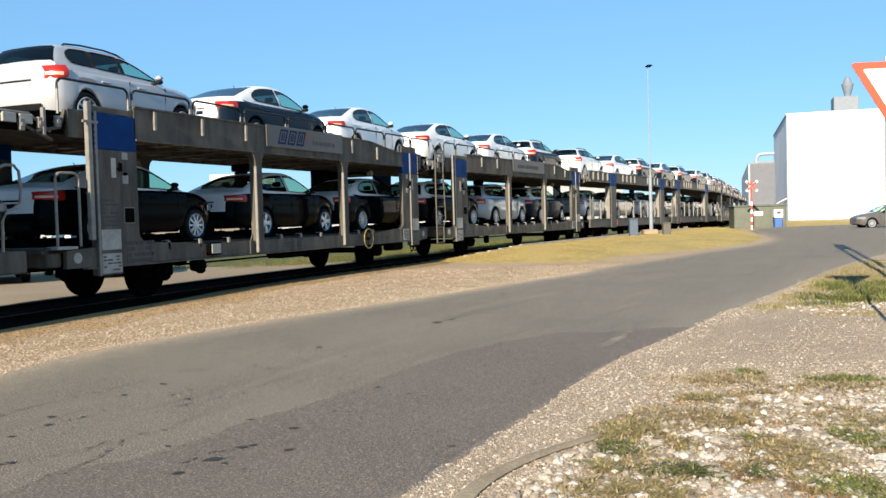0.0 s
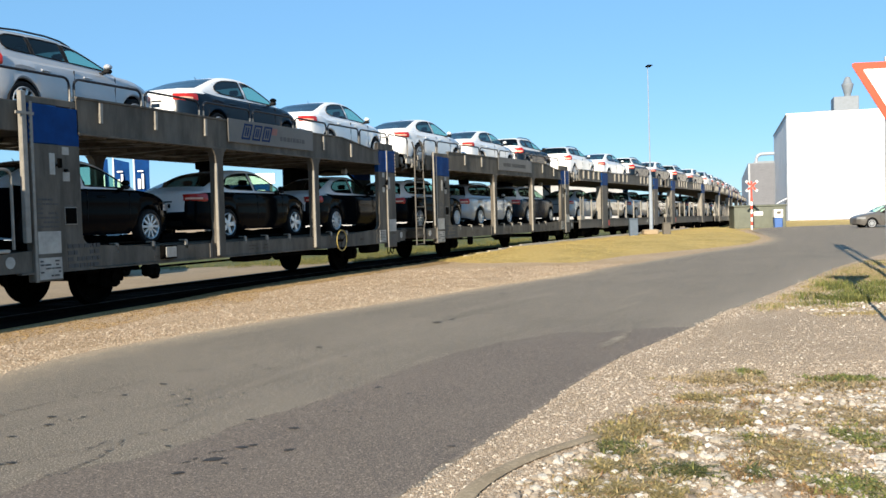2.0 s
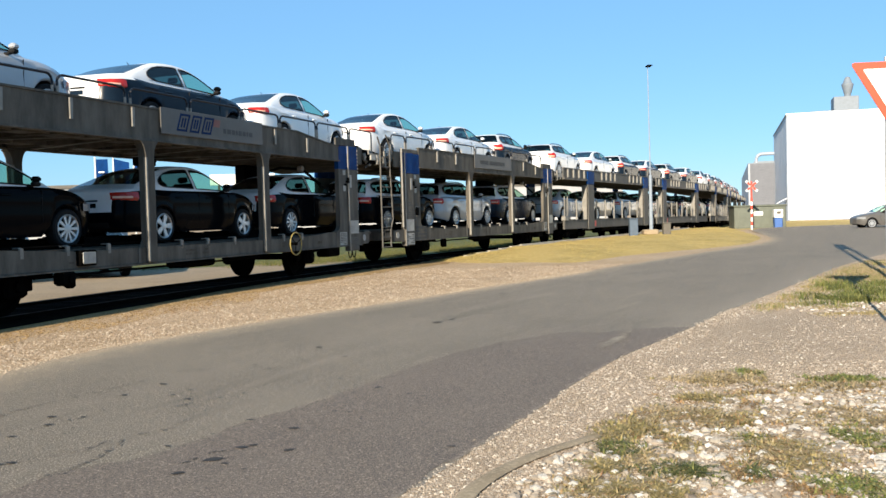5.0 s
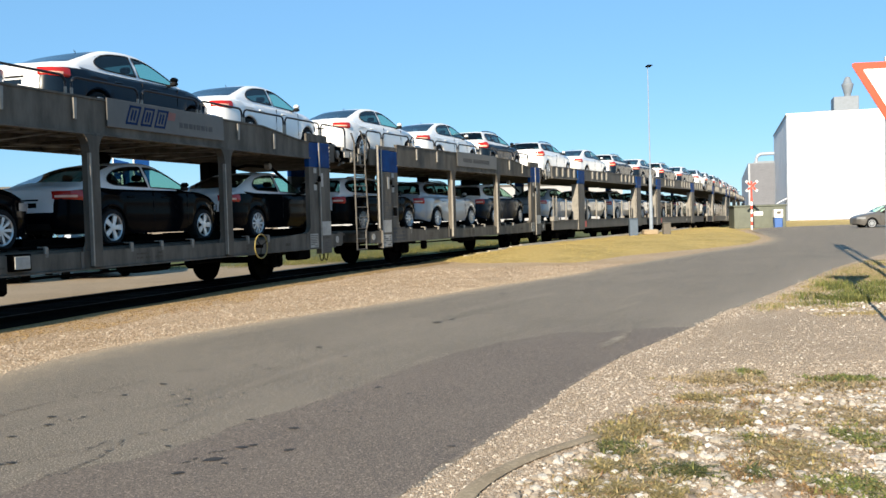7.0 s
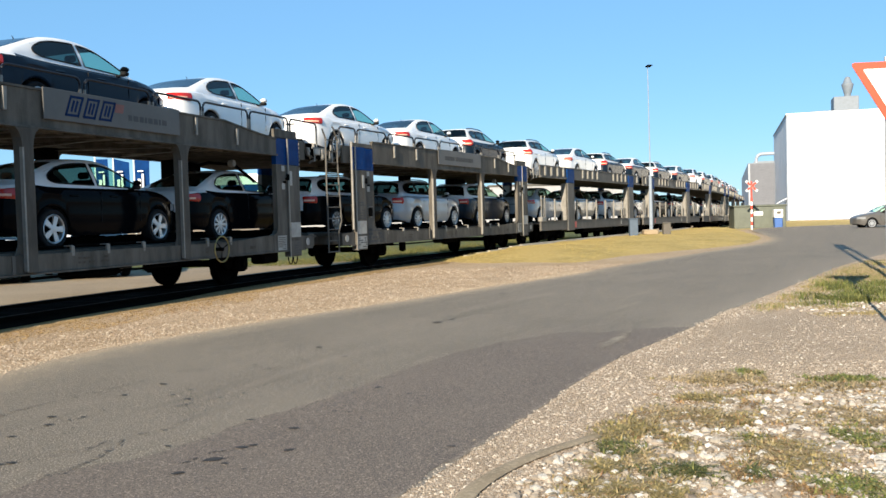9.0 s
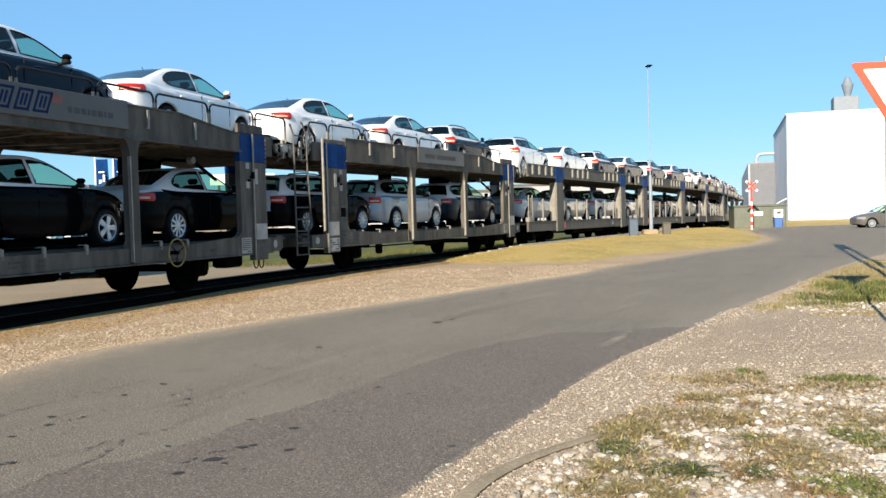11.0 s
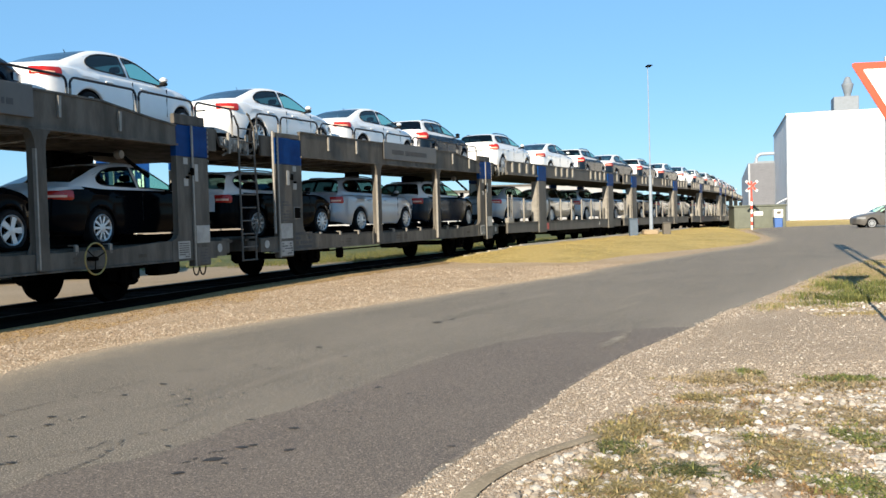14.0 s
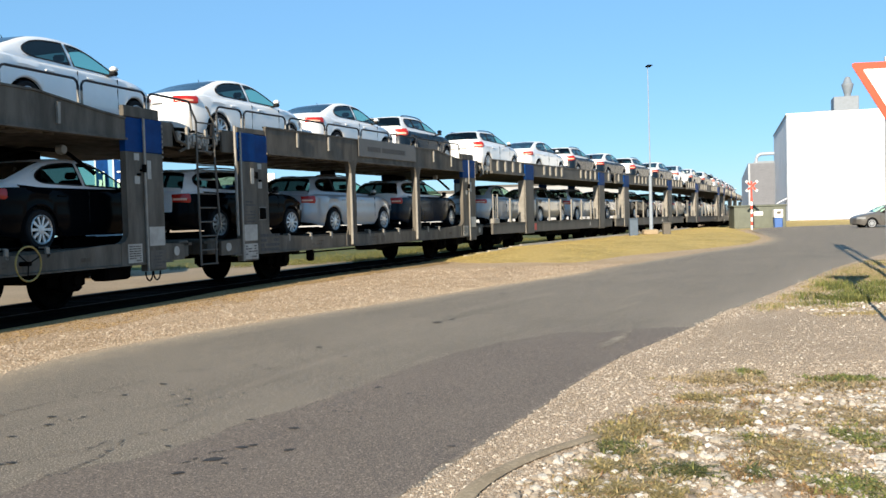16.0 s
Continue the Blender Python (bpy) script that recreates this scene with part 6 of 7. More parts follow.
def build_grass_island():
    """A low bank of dry turf between the road's end and the track."""
    n = 70
    left, right = [], []
    near = [(-0.43, 28.1), (0.26, 27.0), (1.07, 26.2), (2.3, 25.7), (3.65, 24.9), (4.4, 25.8), (5.5, 27.7), (6.7, 29.0), (9.2, 31.7), (10.6, 33.1), (12.2, 35.7), (14.4, 40.5), (16.0, 45.5), (17.0, 50.0), (18.6, 56.0), (20.0, 62.0)]
    rows = []
    for i in range(n + 1):
        f = i / n
        a = track(27.5 + f * 34.5, -0.05).to_2d()
        b = sample(near, f)
        r = []
        for j in range(13):
            g = j / 12
            p = a.lerp(b, g)
            z = GZ + 0.22 * math.sin(math.pi * min(1, (1 - g) * 1.25 + 0.02) * 0.62) * min(1, f * 6 + 0.1) + 0.05 * noise.noise(Vector((p.x * 0.6, p.y * 0.6, 0)))
            if g > 0.99:
                z = GZ - 0.03
            r.append((p.x, p.y, z))
        rows.append(r)
    ob = sheet("grass_bank", rows, GZ, M_TURF, "low bank of dry mown grass beside the track")
    # raised pale blocks added to draw the sunlit line of the ballast shoulder
    kerb = Mesh()
    for q in np.arange(28.0, 61.0, 1.0):
        seg = [track(q + d, o) for d in (0.0, 0.985) for o in (0.06, -0.05)]
        z = GZ + 0.19 * min(1, (q - 27.5) / 34.5 * 6 + 0.1)
        kerb.add([(p.x, p.y, h) for h in (GZ - 0.02, z + 0.085) for p in seg], [(0, 1, 3, 2), (4, 6, 7, 5), (0, 4, 5, 1), (1, 5, 7, 3), (3, 7, 6, 2), (2, 6, 4, 0)])
    tagged(part("bank_kerb", kerb, M_LIT_SHOULDER), "pale raised strip for the sunlit ballast shoulder", "kerb", "", "structure")
    rnd = random.Random(31)
    spots = []
    for _ in range(3000):
        i, j = rnd.randrange(n), rnd.randrange(11)
        p = Vector(rows[i][j]).lerp(Vector(rows[i + 1][j + 1]), rnd.random())
        spots.append((p.x, p.y, p.z - 0.01, rnd.uniform(0.04, 0.10), 9, 0.16))
    blades("bank_grass", spots, island_mat("straw_blades", [(0.42, 0.315, 0.11), (0.33, 0.25, 0.075), (0.50, 0.385, 0.155), (0.22, 0.19, 0.055)]), "dry straw-coloured grass on the bank", 33)
    # turf beyond the track and round the hut
    strip("far_turf", [(-90.0, 33.0), (-30.0, 33.0), (-9.6, 33.4), (-4.5, 34.3), (-2.0, 37.0), (1.5, 43.0), (6.0, 51.0), (12.0, 62.0), (22.0, 88.0)], [(-90.0, 60.0), (-50.0, 60.0), (-30.0, 58.0), (-20.0, 58.0), (-16.0, 60.0), (-12.0, 66.0), (-8.0, 76.0), (0.0, 92.0), (12.0, 110.0)], GZ - 0.004, ground_mat("far_green_turf", [(0.10, 0.115, 0.03), (0.16, 0.145, 0.045), (0.065, 0.085, 0.022)], [(0.4, 0.4, 0.6), (8.0, 0.45, 0.65)], 0.8), "green turf beyond the track", 8, 0.4, 12)
    strip("building_turf", [(21.0, 62.0), (27.0, 64.5), (34.0, 69.0), (60.0, 74.0)], [(22.0, 76.0), (36.0, 99.0), (46.0, 98.0), (75.0, 88.0)], GZ - 0.08, M_TURF, "grass in front of the building", 8, 0.3, 14)


# ---------------------------------------------------------------- buildings and street furniture
WALL = radians(17.6)


def oriented(x, y, z, a=WALL):
    """x axis along the front, to the right; y axis to the back."""
    return Matrix.Translation((x, y, z)) @ Matrix.Rotation(-a, 4, 'Z')


def build_buildings():
    m_w = mat("white_cladding", (0.80, 0.80, 0.79), 0.5, 0.0, 0.04, 0.6)
    # cladding greyed: the side wall's shade is put into this colour
    m_shaded = mat("shaded_white_cladding", (0.30, 0.34, 0.40), 0.5, 0.0, 0.08, 0.8)
    m_g = mat("slate_grey_cladding", (0.115, 0.125, 0.15), 0.6, 0.0, 0.12, 1.0)
    m_z = mat("zinc_sheet", (0.17, 0.20, 0.235), 0.6, 0.0, 0.1, 3)
    h = thing("warehouse", "tall white-clad warehouse with shaded side wall and roof vent", "building", at=oriented(38.85, 101.0, -0.45))
    part("front_wall", Mesh().box(0, 34, 0, 0.3, 0, 11.95), m_w, h, "white clad front wall")
    part("side_wall", Mesh().box(-0.25, 0, 0.02, 30, 0, 11.9), m_shaded, h, "clad side wall with its shade in the grey colour")
    part("back_wall", Mesh().box(0, 34, 29.7, 30, 0, 11.9).box(33.7, 34, 0.3, 29.7, 0, 11.9), m_shaded, h)
    part("roof", Mesh().box(0, 33.7, 0.3, 29.7, 11.6, 11.75), m_z, h)
    part("eaves_trim", Mesh().box(-0.3, 34.05, -0.04, 0.34, 11.953, 12.1), m_w, h)
    part("side_trim", Mesh().box(-0.33, 0.0, 0.345, 30, 11.9, 12.05), m_z, h)
    for k in range(9):
        part("wall_rib", Mesh().box(-0.27, -0.25, 1.2 + 3.2 * k, 1.32 + 3.2 * k, 0, 11.85), m_shaded, h)
    part("plinth", Mesh().box(-0.28, 34.02, -0.03, 0, -0.2, 0.25), m_g, h)
    d = part("side_door", Mesh().box(-0.29, -0.25, 2.0, 3.1, 0.2, 2.3), m_z, h)
    part("canopy", Mesh().prism([(-0.25, 2.75), (-1.3, 2.2), (-1.3, 2.12), (-0.25, 2.66)], 1.6, 3.4, 'y'), m_w, d, "small white sloping canopy")
    v = part("roof_vent", Mesh().box(4.9, 7.5, 2.6, 5.6, 11.75, 13.95, 0, 0.05), m_z, h, "zinc clad roof plant box")
    part("chimney", Mesh().lathe([(0.36, 13.9), (0.36, 14.3), (0.40, 14.4), (0.64, 15.3), (0.64, 15.45), (0.50, 15.55), (0.34, 16.0), (0.24, 16.2), (0.0, 16.3)], (6.5, 4.0, 0), 'z', 20), m_z, v, "flared zinc ventilation stack", True)
    part("roof_edge_unit", Mesh().box(2.4, 4.8, 1.5, 3.0, 11.75, 12.35, 0, 0.04), m_z, h)
    g = thing("factory_hall", "low slate-grey clad factory hall with white duct", "building", at=oriented(44.0, 129.0, -0.6))
    part("front_wall", Mesh().box(0, 7, 0, 0.3, 0, 8.2), m_g, g)
    part("side_wall", Mesh().box(-0.25, 0, 0.02, 70, 0, 8.15), mat("grey_hall_side", (0.30, 0.33, 0.37), 0.6, 0, 0.1, 0.8), g)
    part("roof", Mesh().box(-0.25, 7, 0.3, 70, 8.15, 8.3), m_z, g)
    for k in range(20):
        part("cladding_rail", shared("clad", lambda: Mesh().box(0, 7, -0.04, 0.0, 0, 0.09).data("cladding_rail", m_g)), None, g, at=pose(0, 0, 0.4 + 0.39 * k))
    part("duct", Mesh().tube([(0.9, 1.2, 7.6), (0.9, 1.2, 8.8)] + [(0.9 + 0.8 * (1 - math.cos(a)), 1.2, 8.8 + 0.8 * math.sin(a)) for a in np.linspace(0.2, 1.57, 6)] + [(6.5, 1.2, 9.6)], 0.24, 12), m_shaded, g, "white bent ventilation duct", True)
    part("duct_support", Mesh().box(0.55, 4.6, 1.0, 2.4, 8.3, 8.55), m_z, g)


def build_hut():
    m = mat("green_hut_paint", (0.10, 0.112, 0.088), 0.6, 0, 0.15, 2)
    h = thing("relay_hut", "low green railway relay hut beside the crossing", "hut", at=oriented(21.75, 67.4, -0.33, radians(8)))
    part("body", Mesh().box(0, 3.7, 0, 2.2, 0, 1.66, 0, 0.03), m, h)
    part("roof", Mesh().box(-0.08, 3.78, -0.1, 2.3, 1.66, 1.78, 0, 0.03), m, h, "flat green roof slab")
    for x in (0.35, 1.5, 2.6):
        part("door_panel", Mesh().box(x, x + 0.95, -0.025, 0, 0.12, 1.55), m, h)
    b = thing("bin", "blue recycling bin with white upper board", "bin", at=oriented(24.0, 65.3, -0.30, radians(8)))
    part("body", Mesh().box(0, 0.56, 0, 0.5, 0, 0.78, 0, 0.04), mat("blue_plastic", (0.04, 0.11, 0.32), 0.5), b)
    part("board", Mesh().box(-0.02, 0.58, -0.03, 0.53, 0.79, 1.38, 0, 0.02), M_WHITEPAINT, b, "white board with grey print")
    part("print", Mesh().box(0.15, 0.42, -0.036, -0.028, 1.05, 1.25), M_STEEL, b)
    # crossing sign
    c = thing("crossing_sign", "red and white level crossing cross on a striped post", "sign", at=Matrix.Translation((21.9, 64.0, -0.28)))
    for k in range(8):
        part("post_band", Mesh().cyl((0, 0, 0.28 * k), (0, 0, 0.28 * k + 0.28), 0.075, n=12), M_RED if k % 2 else M_WHITEPAINT, c)
    part("upper_post", Mesh().cyl((0, 0, 2.24), (0, 0, 3.4), 0.06, n=10), M_RED, c)
    for s in (-1, 1):
        a = part("cross_arm", Mesh().box(-0.55, 0.55, -0.10 + 0.02 * s, -0.07 + 0.02 * s, -0.08, 0.08), M_WHITEPAINT, c, "white diagonal arm with red border", at=pose(0, 0, 3.05, 0, 42 * s, 0))
        part("red_face", Mesh().box(-0.40, 0.40, -0.106 + 0.02 * s, -0.068 + 0.02 * s, -0.07, 0.07), M_RED, a)
    part("lamp_box", Mesh().box(0.1, 0.75, -0.2, -0.05, 0.95, 1.25, 0, 0.04), M_WHITEPAINT, c, "small white signal box")


def build_lamp():
    m = mat("pale_galvanised_pole", (0.22, 0.26, 0.31), 0.6, 0.0, 0.12, 4)
    l = thing("street_lamp", "tall grey steel street lamp with a flat head", "street lamp", at=Matrix.Translation((10.62, 46.0, 0.10)))
    part("pole", Mesh().cyl((0, 0, 0), (0, 0, 2.9), 0.10, 0.08, 12).cyl((0, 0, 2.9), (-0.03, 0, 8.4), 0.036, 0.02, 12), m, l, smooth=True)
    part("head", Mesh().box(-0.12, 0.16, -0.3, 0.2, 8.38, 8.45, 0, 0.03), M_UNDER, l, "flat dark lamp head")
    part("foot", Mesh().box(-0.45, 0.3, -0.4, 0.3, -0.12, 0.16, 0, 0.06), M_KERB, l, "pale concrete foot")
    for x, y, w, hh, mt, lab in ((9.5, 45.0, 0.42, 0.78, mat("blue_grey_box", (0.07, 0.10, 0.14), 0.6), "blue-grey electrical cabinet on the grass"), (10.95, 44.2, 0.36, 0.55, mat("brown_grey_box", (0.10, 0.09, 0.075), 0.7), "small brown-grey cable box on the grass")):
        c = thing("cable_cabinet", lab, "cabinet", at=Matrix.Translation((x, y, 0.02)))
        part("body", Mesh().box(-w / 2, w / 2, -0.15, 0.15, -0.15, hh, 0, 0.02), mt, c)
        part("lid", Mesh().box(-w / 2 - 0.02, w / 2 + 0.02, -0.17, 0.17, hh, hh + 0.05, 0, 0.015), mt, c)


def build_yield_sign():
    m = mat("galvanised_post", (0.40, 0.42, 0.44), 0.45, 0.5, 0.12, 4)
    m_o = mat("red_orange_reflective", (0.62, 0.070, 0.030), 0.4, 0, 0.05, 6)
    m_wh = mat("white_reflective", (0.82, 0.82, 0.80), 0.4, 0, 0.03, 6)
    s = thing("yield_sign", "red and white triangular give-way sign on a steel post", "sign", at=Matrix.Translation((5.17, 10.4, 0)) @ pose(0, 0, 0, 0, 0, -8))
    w, t = 0.45, 2.79

    def tri(k, r):
        # rounded corners, point down
        c = Vector((0, t - 0.26))
        base = [Vector((-w, t)), Vector((w, t)), Vector((0, t - 1.732 * w))]
        cen = sum(base, Vector((0, 0))) / 3
        pts = []
        for i, p in enumerate(base):
            p = cen + (p - cen) * k
            a, b = base[i - 1], base[(i + 1) % 3]
            a, b = cen + (a - cen) * k, cen + (b - cen) * k
            for f in (0, 0.5, 1):
                q0, q1 = p + (a - p).normalized() * r, p + (b - p).normalized() * r
                pts.append(q0 * (1 - f) ** 2 + p * 2 * f * (1 - f) + q1 * f * f)
        return [(q.x, q.y) for q in pts]
    part("border", Mesh().prism(tri(1.0, 0.05), -0.052, -0.040), m_o, s, "red-orange reflective border")
    part("panel", Mesh().prism(tri(0.70, 0.02), -0.056, -0.0525), m_wh, s, "white reflective centre")
    part("backing", Mesh().prism(tri(0.99, 0.05), -0.039, -0.03), m, s)
    part("post", Mesh().cyl((-0.045, 0, -0.3), (-0.045, 0, 2.85), 0.024, n=12), m, s, smooth=True)


def build_twin_posts():
    """A tall board on two steel posts beside the road; its shadow falls across the asphalt."""
    m = MATS["galvanised_post"]
    s = thing("road_sign_frame", "tall grey road sign frame on two steel posts", "sign", at=Matrix.Translation((7.9, 15.4, GZ)) @ pose(0, 0, 0, 0, 0, -20))
    for x in (-0.13, 0.13):
        part("post", Mesh().cyl((x, 0, -0.2), (x, 0, 7.0), 0.055, n=10), m, s, smooth=True)
    part("board", Mesh().box(-0.20, 0.20, -0.10, -0.055, 5.7, 7.3, 0, 0.01), m, s)


def build_yard():
    """Beyond the train: banners, a blue hoarding, low sheds, a parked car."""
    m_b = mat("blue_banner_cloth", (0.003, 0.032, 0.13), 0.8, 0, 0.2, 2, spec=0.08)
    m_p = M_WHITEPAINT
    for i, (x, tw) in enumerate(((-20.95, 0.75), (-19.85, 0.95), (-18.6, 0.9))):
        f = thing("banner", "blue banner with pale print on a white pole", "flag", "row of banners", at=Matrix.Translation((x, 55.0, GZ)))
        part("pole", Mesh().cyl((0, 0, 0), (0, 0, 5.6), 0.05, n=8), m_p, f)
        rows = [[(0.05 + tw * a, 0.10 * math.sin(a * 5 + i + z) * a, z - 0.25 * a * (i % 2)) for a in np.linspace(0, 1, 7)] for z in np.linspace(3.2, 5.45, 6)]
        part("cloth", Mesh().grid(rows), m_b, f, smooth=True)
        part("print", Mesh().box(0.25, 0.42, -0.14, -0.125, 3.6, 4.2).box(0.5, 0.62, -0.16, -0.145, 3.6, 4.5).box(0.25, 0.6, -0.16, -0.145, 4.62, 4.7), m_p, f, "pale print bars")
    h = thing("hoarding", "white hoarding with a blue lower panel on two legs", "hoarding", at=Matrix.Translation((-15.3, 60.0, GZ)))
    part("board", Mesh().box(0, 4.3, 0, 0.15, 3.9, 4.6), m_p, h, "white fascia board")
    part("panel", Mesh().box(1.0, 3.94, 0.02, 0.14, 2.7, 3.896), m_b, h, "blue lower panel")
    part("print", Mesh().box(1.3, 1.6, 0.0, 0.018, 3.1, 3.5).box(1.7, 2.0, 0.0, 0.018, 3.1, 3.5).box(2.1, 2.4, 0.0, 0.018, 3.1, 3.5).box(2.7, 3.0, 0.0, 0.018, 3.1, 3.4).box(3.1, 3.6, 0.0, 0.018, 3.1, 3.5), m_p, h, "pale print bars")
    for x in (0.5, 3.95):
        part("leg", Mesh().box(x, x + 0.14, 0.02, 0.14, 0, 3.896), M_STEEL, h)
    m_sh = mat("grey_shed_cladding", (0.30, 0.31, 0.32), 0.6, 0, 0.1, 1)
    for x, y, w, hh in ((-46.0, 82.0, 14.0, 5.2), (-20.0, 110.0, 26.0, 4.6), (8.0, 150.0, 22.0, 6.5)):
        b = thing("shed", "low grey industrial shed with a flat roof", "building", "sheds beyond the yard", at=Matrix.Translation((x, y, GZ - 0.3)))
        part("wall", Mesh().box(0, w, 0, 10, 0, hh), m_sh, b)
        part("roof", Mesh().box(-0.2, w + 0.2, -0.2, 10.2, hh, hh + 0.3), M_STEEL2, b)
        for k in range(int(w // 4)):
            part("window", Mesh().box(1.0 + 4 * k, 3.2 + 4 * k, -0.05, 0, hh * 0.45, hh * 0.75), M_PANE, b)


# ---------------------------------------------------------------- build it
build_ground()
verge_ground = build_road()
build_track()
build_stains()
build_verge(verge_ground)
build_grass_island()
build_buildings()
build_hut()
build_lamp()
build_yield_sign()
build_twin_posts()
build_yard()

RIDERS = []           # (thing, place along the train of its wagon's middle, place on the wagon)
rnd = random.Random(77)
UNIT1, UNIT2, UNIT0 = 18.535, 33.79, 1.35
unit = build_unit(rnd)
add_wheelsets(unit, (-4.4, 4.4))
RIDERS.append((unit, UNIT1, Matrix()))


def copy_unit(u, at):
    c = copy_thing(u, Matrix())
    for o in c.children_recursive:
        if o.name.startswith("wheelset"):
            ROLLING.append((o, o.matrix_basis.translation.x))
    RIDERS.append((c, at, Matrix()))
    return c


unit_b = copy_unit(unit, UNIT2)
unit_c = copy_unit(unit, UNIT0)
HOOPS = [(-7.04, -5.5), (-5.4, -3.87), (-3.77, -2.27), (-2.14, -0.59), (-0.49, 1.10), (1.20, 2.63), (2.71, 4.31), (4.39, 6.0)]
add_hoops(unit, HOOPS + [(6.1, 7.4)])
add_hoops(unit_c, HOOPS)
add_hoops(unit_b, [(-6.98, -6.19), (-6.1, -4.6), (-4.45, -2.95), (-2.86, -1.30), (-1.18, 0.35), (0.45, 2.0), (2.1, 3.6), (3.7, 5.2)])
add_ribs(unit, (-4.9, -3.57, -2.16, 2.39, 3.79))
add_ribs(unit_c, (-4.9, -3.57, -2.16, 2.39, 3.79))
add_ribs(unit_b, (-4.21, -2.87, 3.13, 4.45))

# hand brake wheel and logo board on the first wagon
hw = part("brake_wheel", Mesh().tube([(0.245 * math.cos(a), 0, 0.245 * math.sin(a)) for a in np.linspace(0, 2 * math.pi, 29)[:-1]], 0.014, 7, closed=True), M_YELLOW, unit, "yellow hand brake wheel", True, pose(2.94, -1.60, 0.66))
for k in range(3):
    a = 2.1 * k + 0.4
    part("spoke", Mesh().cyl((0, 0, 0), (0.24 * math.cos(a), 0, 0.24 * math.sin(a)), 0.009, n=6), M_UNDER, hw)
part("hub", Mesh().cyl((0, -0.03, 0), (0, 0.18, 0), 0.035, n=10), M_UNDER, hw)
lg = part("logo_board", Mesh().box(-1.45, 1.85, -1.515, -1.49, 2.74, 3.20, 0, 0.006), mat("grey_logo_board", (0.080, 0.076, 0.070), 0.5, 0, 0.12, 3), unit, "grey board with worn blue lettering shapes")
# slanted outline shapes in the lettering's place
lm = Mesh()
sl = 0.42
for x0, w in ((-1.0, 0.32), (-0.62, 0.30), (-0.26, 0.32)):
    zb, zt = 2.84, 3.12
    for (ax, az, bx, bz) in ((0, zb, 0, zt), (0, zb, w * 0.8, zb), (0.0, zt, w * 0.8, zt), (w * 0.8, zb, w * 0.8, zt), (w * 0.28, zb + 0.07, w * 0.28, zt - 0.07), (w * 0.52, zb + 0.07, w * 0.52, zt - 0.07)):
        p = [(x0 + ax + (az - zb) * sl, az), (x0 + bx + (bz - zb) * sl, bz)]
        d = Vector((p[1][0] - p[0][0], p[1][1] - p[0][1])).normalized() * 0.019
        n = Vector((-d.y, d.x))
        lm.prism([(p[0][0] - d.x + n.x, p[0][1] - d.y + n.y), (p[0][0] - d.x - n.x, p[0][1] - d.y - n.y), (p[1][0] + d.x - n.x, p[1][1] + d.y - n.y), (p[1][0] + d.x + n.x, p[1][1] + d.y + n.y)], -1.519, -1.514)
part("logo_shape", lm, M_LOGO, lg, "worn blue outline shapes")
part("logo_shape", Mesh().prism([(0.10, 2.98), (0.30, 2.98), (0.34, 3.12), (0.14, 3.12)], -1.519, -1.514), mat("faded_red", (0.20, 0.07, 0.055), 0.6), lg, "faded red shape")
for x, w in ((0.44, 0.09), (0.57, 0.12), (0.73, 0.10), (0.87, 0.05), (0.96, 0.11), (1.11, 0.10), (1.25, 0.05), (1.34, 0.12)):
    part("print", Mesh().box(x, x + w, -1.518, -1.512, 2.88, 2.97), M_INK, lg)
lb = part("logo_board", Mesh().box(-1.45, 1.85, -1.515, -1.49, 2.74, 3.20, 0, 0.006), MATS["grey_logo_board"], unit_b, "grey board with worn lettering shapes")
part("print", bars(Mesh(), -1.0, 1.2, 2.86, 3.0, 1, -1.517, rnd, 0.9, 0.9), M_INK, lb)
part("junction_box", Mesh().box(-3.55, -3.2, -1.56, -1.40, 0.56, 0.80, 0, 0.015), M_UNDER, unit, "dark box with a pale front")
part("box_front", Mesh().box(-3.52, -3.24, -1.575, -1.558, 0.59, 0.77, 0, 0.006), M_CREAM, unit)
part("step_iron", Mesh().box(-3.9, -3.6, -1.5, -1.3, 0.28, 0.5, 0, 0.04).cyl((-3.7, -1.52, 0.38), (-3.7, -1.3, 0.38), 0.07, n=10), M_UNDER, unit)

# ladder at the joint, on the second unit
la = part("ladder", Mesh().tube([(-7.62, -1.46, 0.36), (-7.64, -1.46, 2.2), (-7.66, -1.48, 3.10), (-7.80, -1.48, 3.32)], 0.022).tube([(-7.16, -1.46, 0.36), (-7.16, -1.46, 0.85), (-7.02, -1.46, 1.12), (-7.05, -1.46, 1.6), (-7.12, -1.46, 2.5), (-7.14, -1.48, 3.10), (-7.30, -1.48, 3.36), (-7.36, -1.48, 3.40)], 0.022), M_STEEL2, unit_b, "grey tubular steel ladder", True)
for k in range(11):
    z = 0.38 + 0.27 * k
    part("rung", shared("rung", lambda: Mesh().cyl((-7.63, -1.46, 0), (-7.12, -1.46, 0), 0.016, n=6).data("rung", M_STEEL2)), None, la, at=pose(0, 0, z))
part("stand_pipe", Mesh().tube([(-6.50, -1.50, 0.9), (-6.51, -1.50, 3.1)], 0.03), M_LIGHT, unit_b, "pale upright pipe", True)
